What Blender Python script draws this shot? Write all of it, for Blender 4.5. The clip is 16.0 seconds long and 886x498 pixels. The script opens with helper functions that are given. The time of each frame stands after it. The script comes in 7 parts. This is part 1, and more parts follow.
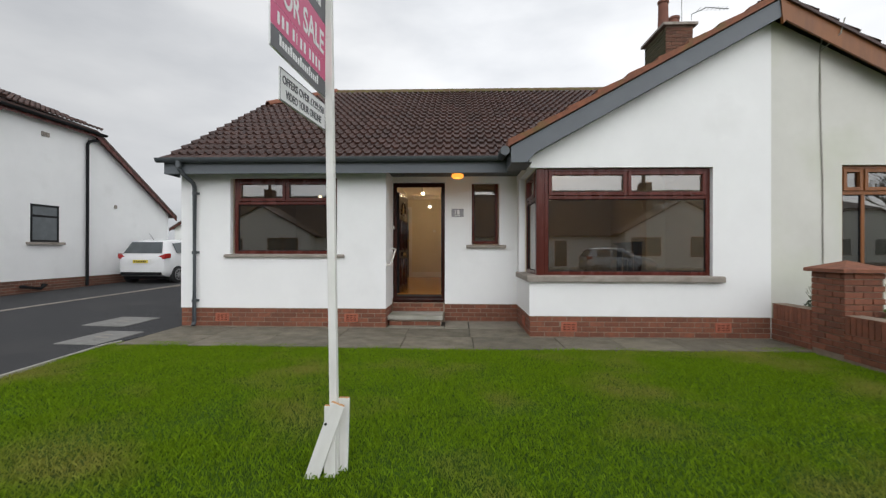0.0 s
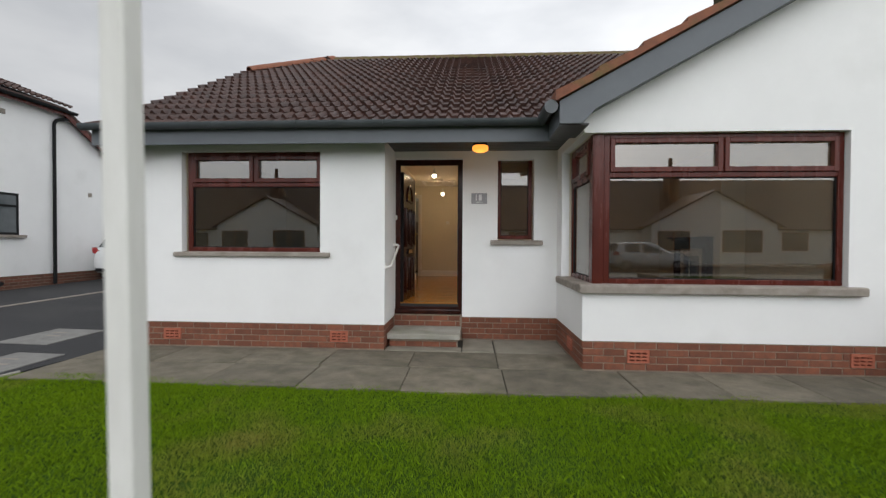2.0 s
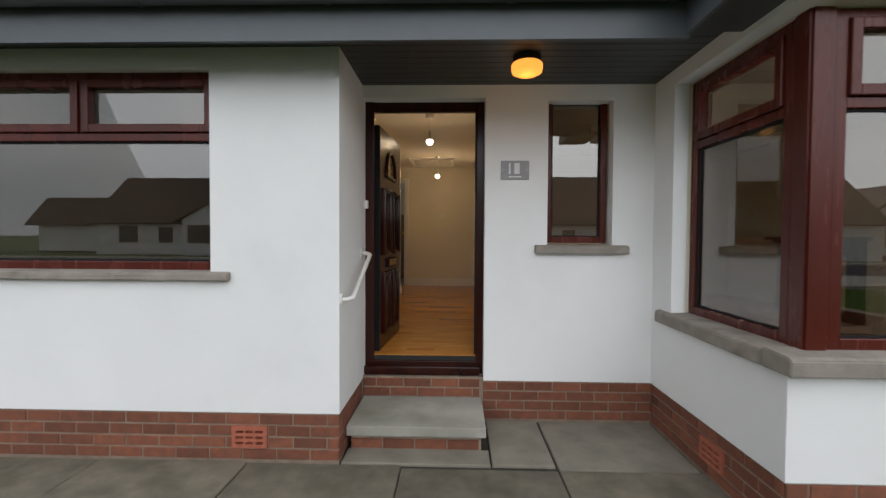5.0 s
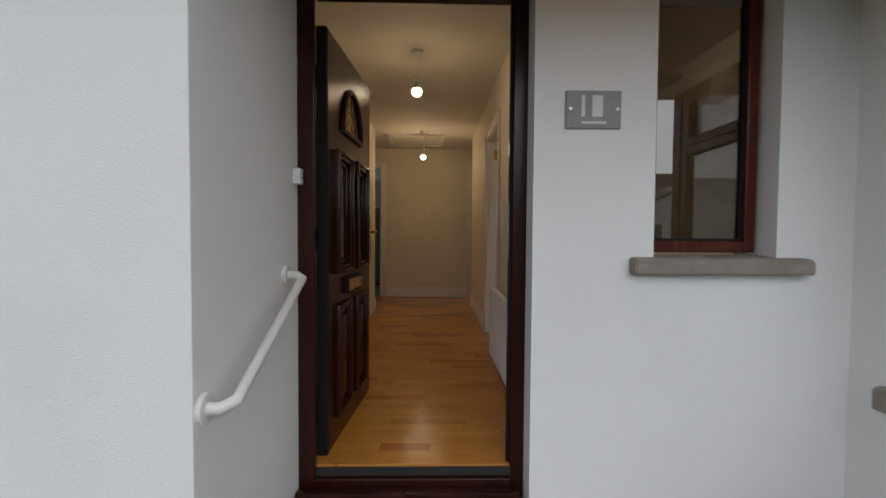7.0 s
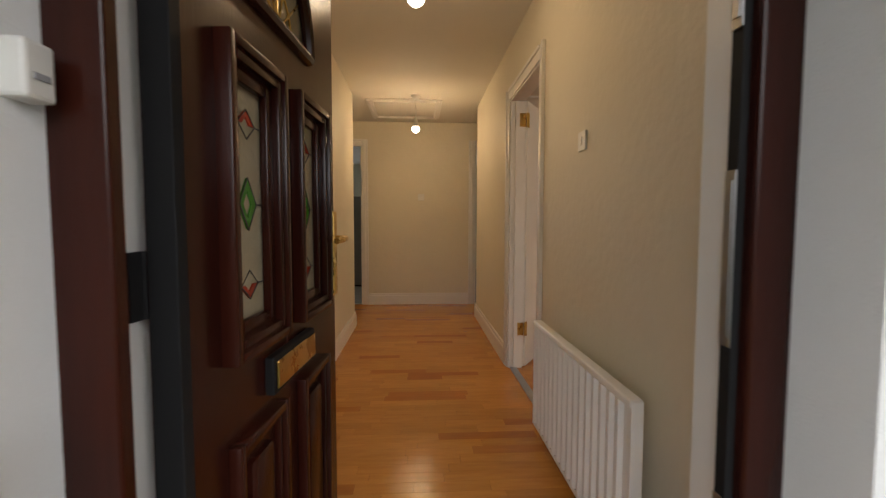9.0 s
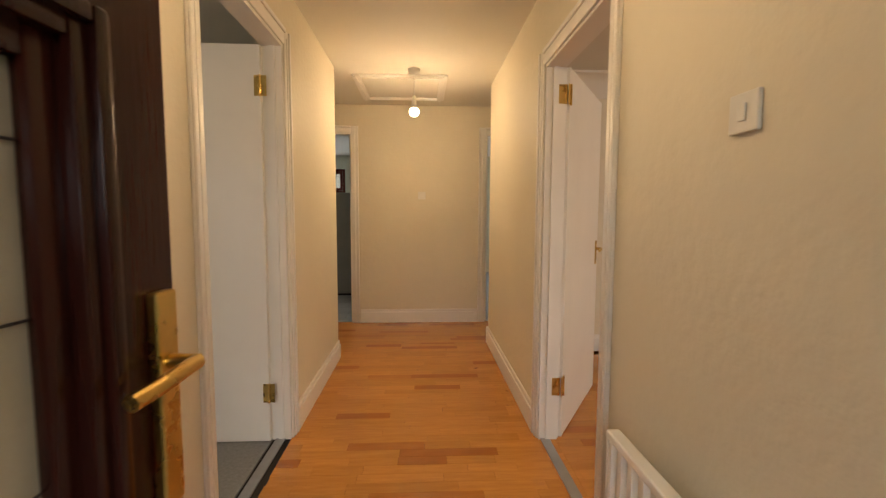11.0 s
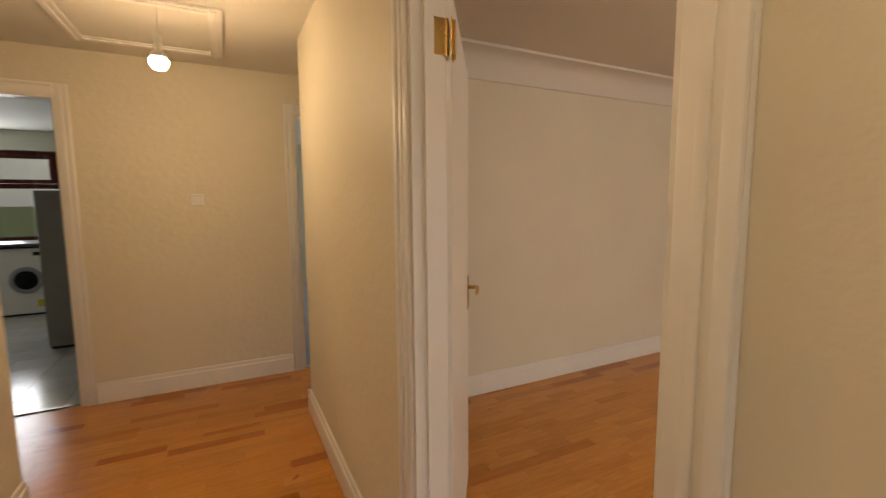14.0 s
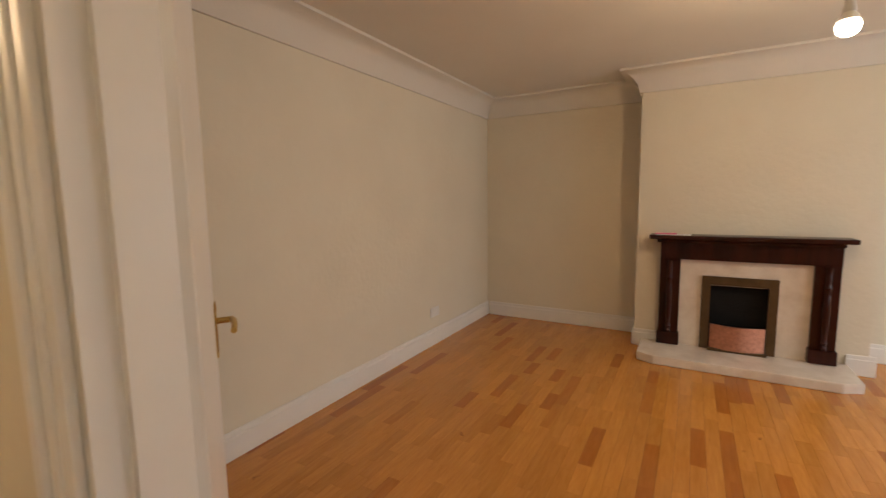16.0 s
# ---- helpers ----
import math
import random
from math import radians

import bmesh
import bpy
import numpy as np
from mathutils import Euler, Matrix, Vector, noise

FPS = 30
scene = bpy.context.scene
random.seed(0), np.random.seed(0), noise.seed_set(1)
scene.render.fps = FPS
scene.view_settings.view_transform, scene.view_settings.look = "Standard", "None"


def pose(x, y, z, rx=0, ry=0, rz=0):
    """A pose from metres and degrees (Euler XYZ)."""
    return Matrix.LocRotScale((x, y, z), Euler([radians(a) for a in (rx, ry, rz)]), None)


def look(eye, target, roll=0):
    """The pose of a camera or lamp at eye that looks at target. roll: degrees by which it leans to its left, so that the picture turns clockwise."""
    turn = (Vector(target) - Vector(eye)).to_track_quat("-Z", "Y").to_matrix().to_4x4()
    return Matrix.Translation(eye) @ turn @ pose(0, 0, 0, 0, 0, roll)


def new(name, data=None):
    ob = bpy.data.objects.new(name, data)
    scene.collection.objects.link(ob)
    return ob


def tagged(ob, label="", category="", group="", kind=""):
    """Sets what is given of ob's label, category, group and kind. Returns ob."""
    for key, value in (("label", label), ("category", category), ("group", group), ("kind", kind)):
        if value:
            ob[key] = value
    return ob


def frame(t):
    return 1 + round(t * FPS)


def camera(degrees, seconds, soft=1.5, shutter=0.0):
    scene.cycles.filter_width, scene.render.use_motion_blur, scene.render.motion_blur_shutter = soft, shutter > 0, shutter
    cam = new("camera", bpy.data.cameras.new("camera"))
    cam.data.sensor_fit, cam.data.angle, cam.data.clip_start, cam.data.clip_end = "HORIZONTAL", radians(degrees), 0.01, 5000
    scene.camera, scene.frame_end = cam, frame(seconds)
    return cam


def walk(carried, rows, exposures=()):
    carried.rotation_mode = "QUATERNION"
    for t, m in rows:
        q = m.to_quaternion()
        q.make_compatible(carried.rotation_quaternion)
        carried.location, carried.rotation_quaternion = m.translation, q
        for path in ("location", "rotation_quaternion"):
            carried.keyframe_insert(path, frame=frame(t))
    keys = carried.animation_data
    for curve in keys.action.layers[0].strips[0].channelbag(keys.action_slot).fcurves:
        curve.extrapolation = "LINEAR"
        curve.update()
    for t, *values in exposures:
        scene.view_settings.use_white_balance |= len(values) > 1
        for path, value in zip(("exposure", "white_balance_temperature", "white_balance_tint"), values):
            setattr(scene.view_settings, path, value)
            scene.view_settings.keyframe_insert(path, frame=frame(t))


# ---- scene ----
cam = camera(91.1, 16.0, soft=1.3, shutter=0.4)
PATH = [
    (0, (-0.058, -0.753, 1.332), (-0.128, 1.245, 1.336), 0.1),
    (0.5, (-0.088, -0.323, 1.359), (-0.185, 1.675, 1.351), 0.1),
    (1, (-0.118, 0.146, 1.388), (-0.233, 2.143, 1.364), 0.2),
    (1.5, (-0.152, 0.605, 1.404), (-0.273, 2.601, 1.373), 0.2),
    (2, (-0.198, 1.112, 1.388), (-0.322, 3.108, 1.359), 0.3),
    (2.5, (-0.238, 1.557, 1.394), (-0.358, 3.553, 1.351), 0.3),
    (3, (-0.302, 2.063, 1.445), (-0.393, 4.06, 1.388), 0.5),
    (3.5, (-0.35, 2.535, 1.435), (-0.425, 4.533, 1.379), 0.3),
    (4, (-0.425, 2.992, 1.454), (-0.492, 4.991, 1.403), 0.3),
    (6.5, (-0.67, 5.137, 1.505), (-0.666, 7.136, 1.442), 0.3),
    (7, (-0.711, 5.587, 1.516), (-0.668, 7.586, 1.448), 0.4),
    (7.5, (-0.728, 5.963, 1.523), (-0.657, 7.96, 1.439), 0.5),
    (8, (-0.777, 6.313, 1.534), (-0.68, 8.308, 1.443), 0.4),
    (8.5, (-0.807, 6.625, 1.564), (-0.703, 8.62, 1.451), 0.2),
    (9, (-0.839, 6.892, 1.583), (-0.723, 8.886, 1.462), 0.1),
    (9.5, (-0.846, 7.121, 1.601), (-0.723, 9.113, 1.469), 0.1),
    (10, (-0.823, 7.386, 1.648), (-0.708, 9.377, 1.506), 0.2),
    (12.5, (-0.767, 8.357, 1.8), (-0.679, 10.345, 1.601), 0.1),
    (13, (-0.735, 8.575, 1.842), (-0.373, 10.531, 1.629), 0.2),
    (13.5, (-0.7, 8.774, 1.869), (-0.072, 10.661, 1.658), -0.2),
    (14, (-0.622, 8.956, 1.883), (0.269, 10.734, 1.67), -0.4),
    (14.5, (-0.577, 9.114, 1.877), (0.543, 10.759, 1.666), -0.6),
    (15, (-0.484, 9.253, 1.87), (0.886, 10.695, 1.656), -0.8),
    (15.5, (-0.417, 9.4, 1.838), (1.149, 10.624, 1.616), -0.5),
    (16, (-0.347, 9.526, 1.826), (1.376, 10.516, 1.599), -0.8),
]
EXPOSURES = [(0.0, -0.10, 6400, 10), (4.0, -0.15, 6350, 10), (6.5, -0.30, 6150, 10), (7.0, -0.44, 6150, 10), (7.5, -0.54, 6150, 10), (8.0, -0.38, 6250, 10), (8.5, -0.05, 6350, 10), (9.0, 0.52, 6450, 10), (9.5, 1.12, 6600, 10), (10.0, 1.30, 6600, 10), (12.5, 1.06, 6650, 10), (14.0, 1.00, 6600, 10), (15.0, 1.05, 6400, 10), (16.0, 1.09, 6150, 10)]
walk(cam, [(t, look(eye, target, roll)) for t, eye, target, roll in PATH], EXPOSURES)

# ---- world and sun: an overcast day ----
world = bpy.data.worlds.new("overcast_sky")
scene.world = world
world.use_nodes = True
wn, wl = world.node_tree.nodes, world.node_tree.links
wn.clear()
w_out = wn.new("ShaderNodeOutputWorld")
w_bg = wn.new("ShaderNodeBackground")
w_sky = wn.new("ShaderNodeTexSky")
w_sky.sky_type = "NISHITA"
w_sky.sun_disc = False
w_sky.sun_elevation = radians(24)
w_sky.sun_rotation = radians(167)
w_sky.air_density, w_sky.dust_density = 1.0, 4.0
w_grey = wn.new("ShaderNodeHueSaturation")
w_grey.inputs["Saturation"].default_value = 0.12
w_grey.inputs["Value"].default_value = 0.10
w_co = wn.new("ShaderNodeTexCoord")
w_map = wn.new("ShaderNodeMapping")
w_map.inputs["Scale"].default_value = (1.0, 1.0, 2.6)
w_noise = wn.new("ShaderNodeTexNoise")
w_noise.inputs["Scale"].default_value = 1.6
w_noise.inputs["Detail"].default_value = 6.0
w_ramp = wn.new("ShaderNodeValToRGB")
w_ramp.color_ramp.elements[0].position = 0.30
w_ramp.color_ramp.elements[0].color = (0.60, 0.63, 0.68, 1)
w_ramp.color_ramp.elements[1].position = 0.62
w_ramp.color_ramp.elements[1].color = (1.10, 1.11, 1.12, 1)
w_mix = wn.new("ShaderNodeMix")
w_mix.data_type = "RGBA"
w_mix.inputs[0].default_value = 0.80
wl.new(w_sky.outputs[0], w_grey.inputs["Color"])
wl.new(w_co.outputs["Generated"], w_map.inputs[0])
wl.new(w_map.outputs[0], w_noise.inputs["Vector"])
wl.new(w_noise.outputs["Fac"], w_ramp.inputs[0])
wl.new(w_grey.outputs[0], w_mix.inputs[6])
wl.new(w_ramp.outputs[0], w_mix.inputs[7])
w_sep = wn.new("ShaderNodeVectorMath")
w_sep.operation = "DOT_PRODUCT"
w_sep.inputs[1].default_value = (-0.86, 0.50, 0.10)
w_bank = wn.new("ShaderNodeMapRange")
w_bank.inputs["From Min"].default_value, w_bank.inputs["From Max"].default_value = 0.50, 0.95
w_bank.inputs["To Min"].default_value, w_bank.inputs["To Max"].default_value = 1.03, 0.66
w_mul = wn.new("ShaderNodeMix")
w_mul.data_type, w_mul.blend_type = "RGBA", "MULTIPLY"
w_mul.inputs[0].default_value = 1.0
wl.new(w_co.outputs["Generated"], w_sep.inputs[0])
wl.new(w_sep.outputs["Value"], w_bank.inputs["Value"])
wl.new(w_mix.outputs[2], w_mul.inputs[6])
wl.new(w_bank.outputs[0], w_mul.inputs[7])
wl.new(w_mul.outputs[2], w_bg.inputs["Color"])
w_bg.inputs["Strength"].default_value = 1.14
wl.new(w_bg.outputs[0], w_out.inputs[0])

sun_data = bpy.data.lights.new("sun", "SUN")
sun_data.energy, sun_data.angle, sun_data.color = 1.75, radians(100), (0.975, 0.985, 1.0)
sun = new("sun", sun_data)
sun.matrix_world = look((6, -20, 12.5), (0, 6, 1))


def bulb_light(name, x, y, z, watts, colour, size=0.04):
    d = bpy.data.lights.new(name, "POINT")
    d.energy, d.color, d.shadow_soft_size = watts, colour, size
    ob = new(name, d)
    ob.location = (x, y, z)
    return ob


WARM = (1.0, 0.68, 0.37)
bulb_light("hall_front_light", -0.845, 8.90, 2.585, 5.0, WARM)
bulb_light("hall_rear_light", -0.858, 11.45, 2.545, 11.0, WARM)
bulb_light("living_room_light", 2.0, 9.03, 2.475, 15, WARM)
bulb_light("bedroom_light", -3.19, 9.0, 2.535, 4.5, WARM)
bulb_light("porch_light", -0.072, 6.80, 2.535, 0.45, (1.0, 0.50, 0.15), 0.06)


def window_fill(name, x, y, z, w, h, watts, yaw):
    """An added area lamp in a window's opening, standing in for incoming sky light."""
    d = bpy.data.lights.new(name, "AREA")
    d.shape, d.size, d.size_y, d.energy, d.color = "RECTANGLE", w, h, watts, (0.92, 0.96, 1.0)
    ob = new(name, d)
    ob.matrix_world = pose(x, y, z, 90, 0, yaw)
    return ob


# Fill lamps added to brighten the rooms from their window openings.
window_fill("bay_window_fill", 2.45, 6.20, 1.80, 2.5, 1.5, 19, 0)
window_fill("bedroom_window_fill", -3.03, 6.92, 1.90, 1.6, 1.1, 4, 0)
window_fill("kitchen_window_fill", -3.60, 16.80, 2.0, 1.0, 1.1, 16, 180)
window_fill("rear_bedroom_window_fill", 2.40, 16.80, 2.0, 1.4, 1.1, 34, 180)


# ---- materials ----
def mk(name, c1, c2=None, scale=3.0, rough=0.6, bump=0.0, bscale=60.0, metal=0.0, rnd="", fine=0.0, stretch=(1, 1, 1), dark=None, spread=0.5, rvar=0.1, odd=0.0):
    """A surface with variation at two scales, relief, and, if asked, its own tone for each piece."""
    m = bpy.data.materials.new(name)
    m.use_nodes = True
    n, l = m.node_tree.nodes, m.node_tree.links
    bsdf = n["Principled BSDF"]
    bsdf.inputs["Metallic"].default_value = metal
    co = n.new("ShaderNodeTexCoord")
    mp = n.new("ShaderNodeMapping")
    mp.inputs["Scale"].default_value = stretch
    l.new(co.outputs["Object"], mp.inputs[0])
    no = n.new("ShaderNodeTexNoise")
    no.inputs["Scale"].default_value = scale
    no.inputs["Detail"].default_value = 5.0
    no.inputs["Roughness"].default_value = 0.62
    l.new(mp.outputs[0], no.inputs["Vector"])
    ramp = n.new("ShaderNodeValToRGB")
    c2 = c2 or tuple(v * 0.85 for v in c1)
    ramp.color_ramp.elements[0].position, ramp.color_ramp.elements[1].position = 0.32, 0.68
    ramp.color_ramp.elements[0].color, ramp.color_ramp.elements[1].color = (*c2, 1), (*c1, 1)
    l.new(no.outputs["Fac"], ramp.inputs[0])
    colour = ramp.outputs[0]
    if rnd:
        src = n.new("ShaderNodeObjectInfo") if rnd == "object" else n.new("ShaderNodeNewGeometry")
        val = src.outputs["Random"] if rnd == "object" else src.outputs["Random Per Island"]
        off = n.new("ShaderNodeVectorMath")
        off.operation = "ADD"
        sc = n.new("ShaderNodeMath")
        sc.operation = "MULTIPLY"
        sc.inputs[1].default_value = 37.0
        l.new(val, sc.inputs[0])
        l.new(mp.outputs[0], off.inputs[0])
        l.new(sc.outputs[0], off.inputs[1])
        l.new(off.outputs[0], no.inputs["Vector"])
        rr = n.new("ShaderNodeValToRGB")
        rr.color_ramp.elements[0].color = (*[v * (1 - spread) for v in ((1.3, 1.0, 0.85) if odd else (1, 1, 1))], 1)
        rr.color_ramp.elements[1].color = (*[min(1.6, 1 + 0.3 * spread) for v in (1, 1, 1)], 1)
        if odd:
            lo, hi = rr.color_ramp.elements.new(odd), rr.color_ramp.elements.new(odd + 0.03)
            lo.color, hi.color = (0.82, 0.68, 0.58, 1), (0.93, 0.91, 0.88, 1)
        l.new(val, rr.inputs[0])
        mul = n.new("ShaderNodeMix")
        mul.data_type, mul.blend_type = "RGBA", "MULTIPLY"
        mul.inputs[0].default_value = 1.0
        l.new(colour, mul.inputs[6])
        l.new(rr.outputs[0], mul.inputs[7])
        colour = mul.outputs[2]
    if dark:
        big = n.new("ShaderNodeTexNoise")
        big.inputs["Scale"].default_value = dark[1]
        big.inputs["Detail"].default_value = 8.0
        l.new(co.outputs["Object"], big.inputs["Vector"])
        br = n.new("ShaderNodeValToRGB")
        br.color_ramp.elements[0].position, br.color_ramp.elements[1].position = dark[2], dark[3]
        l.new(big.outputs["Fac"], br.inputs[0])
        mx = n.new("ShaderNodeMix")
        mx.data_type = "RGBA"
        l.new(br.outputs[0], mx.inputs[0])
        l.new(colour, mx.inputs[6])
        mx.inputs[7].default_value = (*dark[0], 1)
        colour = mx.outputs[2]
    l.new(colour, bsdf.inputs["Base Color"])
    rm = n.new("ShaderNodeMapRange")
    rm.inputs["To Min"].default_value, rm.inputs["To Max"].default_value = max(0.02, rough - rvar), min(1, rough + rvar)
    l.new(no.outputs["Fac"], rm.inputs["Value"])
    l.new(rm.outputs[0], bsdf.inputs["Roughness"])
    if bump:
        bn = n.new("ShaderNodeTexNoise")
        bn.inputs["Scale"].default_value = bscale
        bn.inputs["Detail"].default_value = 4.0
        l.new(mp.outputs[0], bn.inputs["Vector"])
        bu = n.new("ShaderNodeBump")
        bu.inputs["Strength"].default_value = bump
        bu.inputs["Distance"].default_value = 0.01
        l.new(bn.outputs["Fac"], bu.inputs["Height"])
        l.new(bu.outputs[0], bsdf.inputs["Normal"])
    return m


def glowing(name, colour, strength):
    m = bpy.data.materials.new(name)
    m.use_nodes = True
    b = m.node_tree.nodes["Principled BSDF"]
    b.inputs["Base Color"].default_value = (*colour, 1)
    b.inputs["Emission Color"].default_value = (*colour, 1)
    b.inputs["Emission Strength"].default_value = strength
    return m


def clear_glass(name, tint=(0.50, 0.49, 0.45), base=0.15, rough=0.0):
    m = bpy.data.materials.new(name)
    m.use_nodes = True
    n, l = m.node_tree.nodes, m.node_tree.links
    n.clear()
    out, mix = n.new("ShaderNodeOutputMaterial"), n.new("ShaderNodeMixShader")
    tr, gl = n.new("ShaderNodeBsdfTransparent"), n.new("ShaderNodeBsdfGlossy")
    tr.inputs[0].default_value = (*tint, 1)
    gl.inputs["Roughness"].default_value = rough
    lw, po, ad = n.new("ShaderNodeLayerWeight"), n.new("ShaderNodeMath"), n.new("ShaderNodeMath")
    lw.inputs[0].default_value = 0.5
    po.operation, ad.operation = "POWER", "MULTIPLY_ADD"
    po.inputs[1].default_value = 4.0
    ad.inputs[1].default_value, ad.inputs[2].default_value = 0.9, base
    l.new(lw.outputs["Facing"], po.inputs[0])
    l.new(po.outputs[0], ad.inputs[0])
    l.new(ad.outputs[0], mix.inputs[0])
    l.new(tr.outputs[0], mix.inputs[1])
    l.new(gl.outputs[0], mix.inputs[2])
    l.new(mix.outputs[0], out.inputs[0])
    return m


RENDER = mk("white_render", (0.86, 0.86, 0.85), (0.82, 0.82, 0.81), 1.3, 0.85, 0.25, 220, dark=((0.70, 0.70, 0.68), 0.9, 0.60, 0.95))
RENDER_N = mk("cream_render", (0.66, 0.65, 0.60), (0.60, 0.59, 0.54), 1.3, 0.85, 0.25, 220, dark=((0.52, 0.54, 0.42), 0.8, 0.52, 0.85))
BRICK = mk("red_brick", (0.262, 0.090, 0.047), (0.168, 0.063, 0.037), 14, 0.85, 0.5, 120, rnd="object", spread=0.32, dark=((0.19, 0.12, 0.09), 3.0, 0.58, 0.85))
MORTAR = mk("mortar", (0.31, 0.24, 0.18), (0.20, 0.155, 0.115), 9, 0.95, 0.5, 150)
VENT = mk("air_brick_clay", (0.42, 0.13, 0.075), (0.32, 0.09, 0.05), 20, 0.8, 0.3, 100)
TILE = mk("brown_concrete_tile", (0.082, 0.036, 0.026), (0.046, 0.021, 0.016), 9, 0.50, 0.5, 90, rnd="object", spread=0.38, dark=((0.105, 0.052, 0.032), 1.2, 0.58, 0.90))
TILE_J = mk("brown_concrete_tile_joined", (0.082, 0.036, 0.026), (0.046, 0.021, 0.016), 9, 0.50, 0.5, 90, rnd="island", spread=0.38, dark=((0.105, 0.052, 0.032), 1.2, 0.58, 0.90))
RIDGE = mk("terracotta_ridge", (0.26, 0.10, 0.055), (0.16, 0.065, 0.04), 8, 0.85, 0.5, 80, dark=((0.10, 0.11, 0.03), 2.2, 0.55, 0.75))
MOSS = mk("mossy_ridge", (0.14, 0.075, 0.05), (0.09, 0.05, 0.035), 8, 0.9, 0.6, 80, dark=((0.12, 0.13, 0.03), 1.7, 0.35, 0.6))
FELT = mk("roof_felt", (0.03, 0.028, 0.026), None, 6, 0.9)
GREY = mk("grey_painted_board", (0.115, 0.128, 0.142), (0.095, 0.107, 0.120), 2.0, 0.5, 0.08, 60, rvar=0.08)
GUTTER = mk("grey_plastic_gutter", (0.075, 0.085, 0.092), (0.055, 0.064, 0.070), 4.0, 0.42, 0.05, 60)
SOFFIT = mk("dark_soffit_cladding", (0.055, 0.060, 0.066), (0.042, 0.046, 0.051), 3.0, 0.45)
BLACKP = mk("black_plastic", (0.012, 0.012, 0.013), None, 5, 0.7)
BLACKP.node_tree.nodes["Principled BSDF"].inputs["Specular IOR Level"].default_value = 0.2
MAHOG = mk("mahogany_frame", (0.110, 0.020, 0.012), (0.062, 0.012, 0.008), 5, 0.27, 0.1, 90, stretch=(1, 1, 0.12), rvar=0.08)
MAHOG.node_tree.nodes["Principled BSDF"].inputs["Specular IOR Level"].default_value = 0.30
DOORWOOD = mk("dark_stained_door", (0.042, 0.009, 0.005), (0.016, 0.004, 0.003), 5, 0.24, 0.05, 90, stretch=(1.5, 1.5, 0.12), rvar=0.08)
DOORWOOD.node_tree.nodes["Principled BSDF"].inputs["Specular IOR Level"].default_value = 0.28
TEAK = mk("orange_brown_frame", (0.235, 0.082, 0.018), (0.155, 0.052, 0.012), 5, 0.45, 0.1, 90, stretch=(1, 1, 0.12))
SILL = mk("weathered_stone_sill", (0.34, 0.30, 0.26), (0.24, 0.21, 0.18), 7, 0.9, 0.4, 110, dark=((0.17, 0.14, 0.11), 5.0, 0.55, 0.8))
SLAB = mk("concrete_paving_slab", (0.218, 0.190, 0.140), (0.118, 0.104, 0.076), 5.5, 0.85, 0.5, 160, rnd="object", spread=0.24, dark=((0.080, 0.076, 0.044), 1.7, 0.50, 0.74))
SLAB_PALE = mk("paler_paving_slab", (0.30, 0.270, 0.215), (0.21, 0.188, 0.148), 4.5, 0.85, 0.5, 160, rnd="object", spread=0.2, dark=((0.120, 0.115, 0.070), 1.5, 0.60, 0.80))
CONCRETE = mk("pale_concrete", (0.42, 0.40, 0.35), (0.30, 0.285, 0.25), 3.5, 0.9, 0.4, 140, dark=((0.16, 0.17, 0.11), 1.4, 0.55, 0.8))
ASPHALT = mk("asphalt", (0.034, 0.034, 0.036), (0.023, 0.023, 0.025), 2.2, 0.9, 0.7, 260, dark=((0.046, 0.045, 0.044), 0.7, 0.5, 0.8))
JOINT = mk("dark_joint_dirt", (0.050, 0.046, 0.034), (0.030, 0.028, 0.022), 12, 0.95, 0.5, 120, dark=((0.22, 0.21, 0.19), 0.8, 0.62, 0.70))
SOIL = mk("lawn_soil", (0.050, 0.098, 0.010), (0.032, 0.062, 0.008), 3.0, 0.95, 0.8, 70, dark=((0.070, 0.070, 0.022), 0.9, 0.56, 0.80))
FIELD = mk("far_grass", (0.09, 0.12, 0.03), (0.06, 0.09, 0.025), 0.25, 0.95, 0.5, 20)
WALLP = mk("cream_wall_paint", (0.72, 0.665, 0.535), (0.685, 0.63, 0.505), 2.0, 0.6, 0.32, 26)
CEILP = mk("white_ceiling_paint", (0.72, 0.69, 0.62), (0.69, 0.66, 0.59), 2.0, 0.8, 0.1, 60)
GLOSS = mk("white_gloss_paint", (0.80, 0.78, 0.74), (0.76, 0.74, 0.70), 3.0, 0.36, rvar=0.04)
PALEWALL = mk("pale_green_paint", (0.62, 0.62, 0.53), (0.59, 0.59, 0.50), 2.0, 0.75, 0.1, 50)
CARPET = mk("grey_carpet", (0.30, 0.30, 0.30), (0.22, 0.22, 0.22), 60, 0.95, 0.6, 300)
KTILE = mk("pale_floor_tile", (0.50, 0.50, 0.48), (0.42, 0.42, 0.41), 3, 0.14, 0.05, 60)
PLANK = mk("maple_plank", (0.55, 0.240, 0.043), (0.46, 0.185, 0.031), 5, 0.18, 0.06, 40, rnd="object", spread=0.46, stretch=(1.2, 9, 1), rvar=0.07, odd=0.10, dark=((0.20, 0.070, 0.014), 11.0, 0.715, 0.77))
PLANK_J = mk("maple_plank_joined", (0.55, 0.240, 0.043), (0.46, 0.185, 0.031), 5, 0.18, 0.06, 40, rnd="island", spread=0.46, stretch=(1.2, 9, 1), rvar=0.07, odd=0.10, dark=((0.20, 0.070, 0.014), 11.0, 0.715, 0.77))
BRASS = mk("polished_brass", (0.70, 0.49, 0.16), (0.54, 0.36, 0.11), 12, 0.28, metal=1.0)
WHITEP = mk("white_plastic", (0.80, 0.79, 0.75), None, 5, 0.35, rvar=0.05)
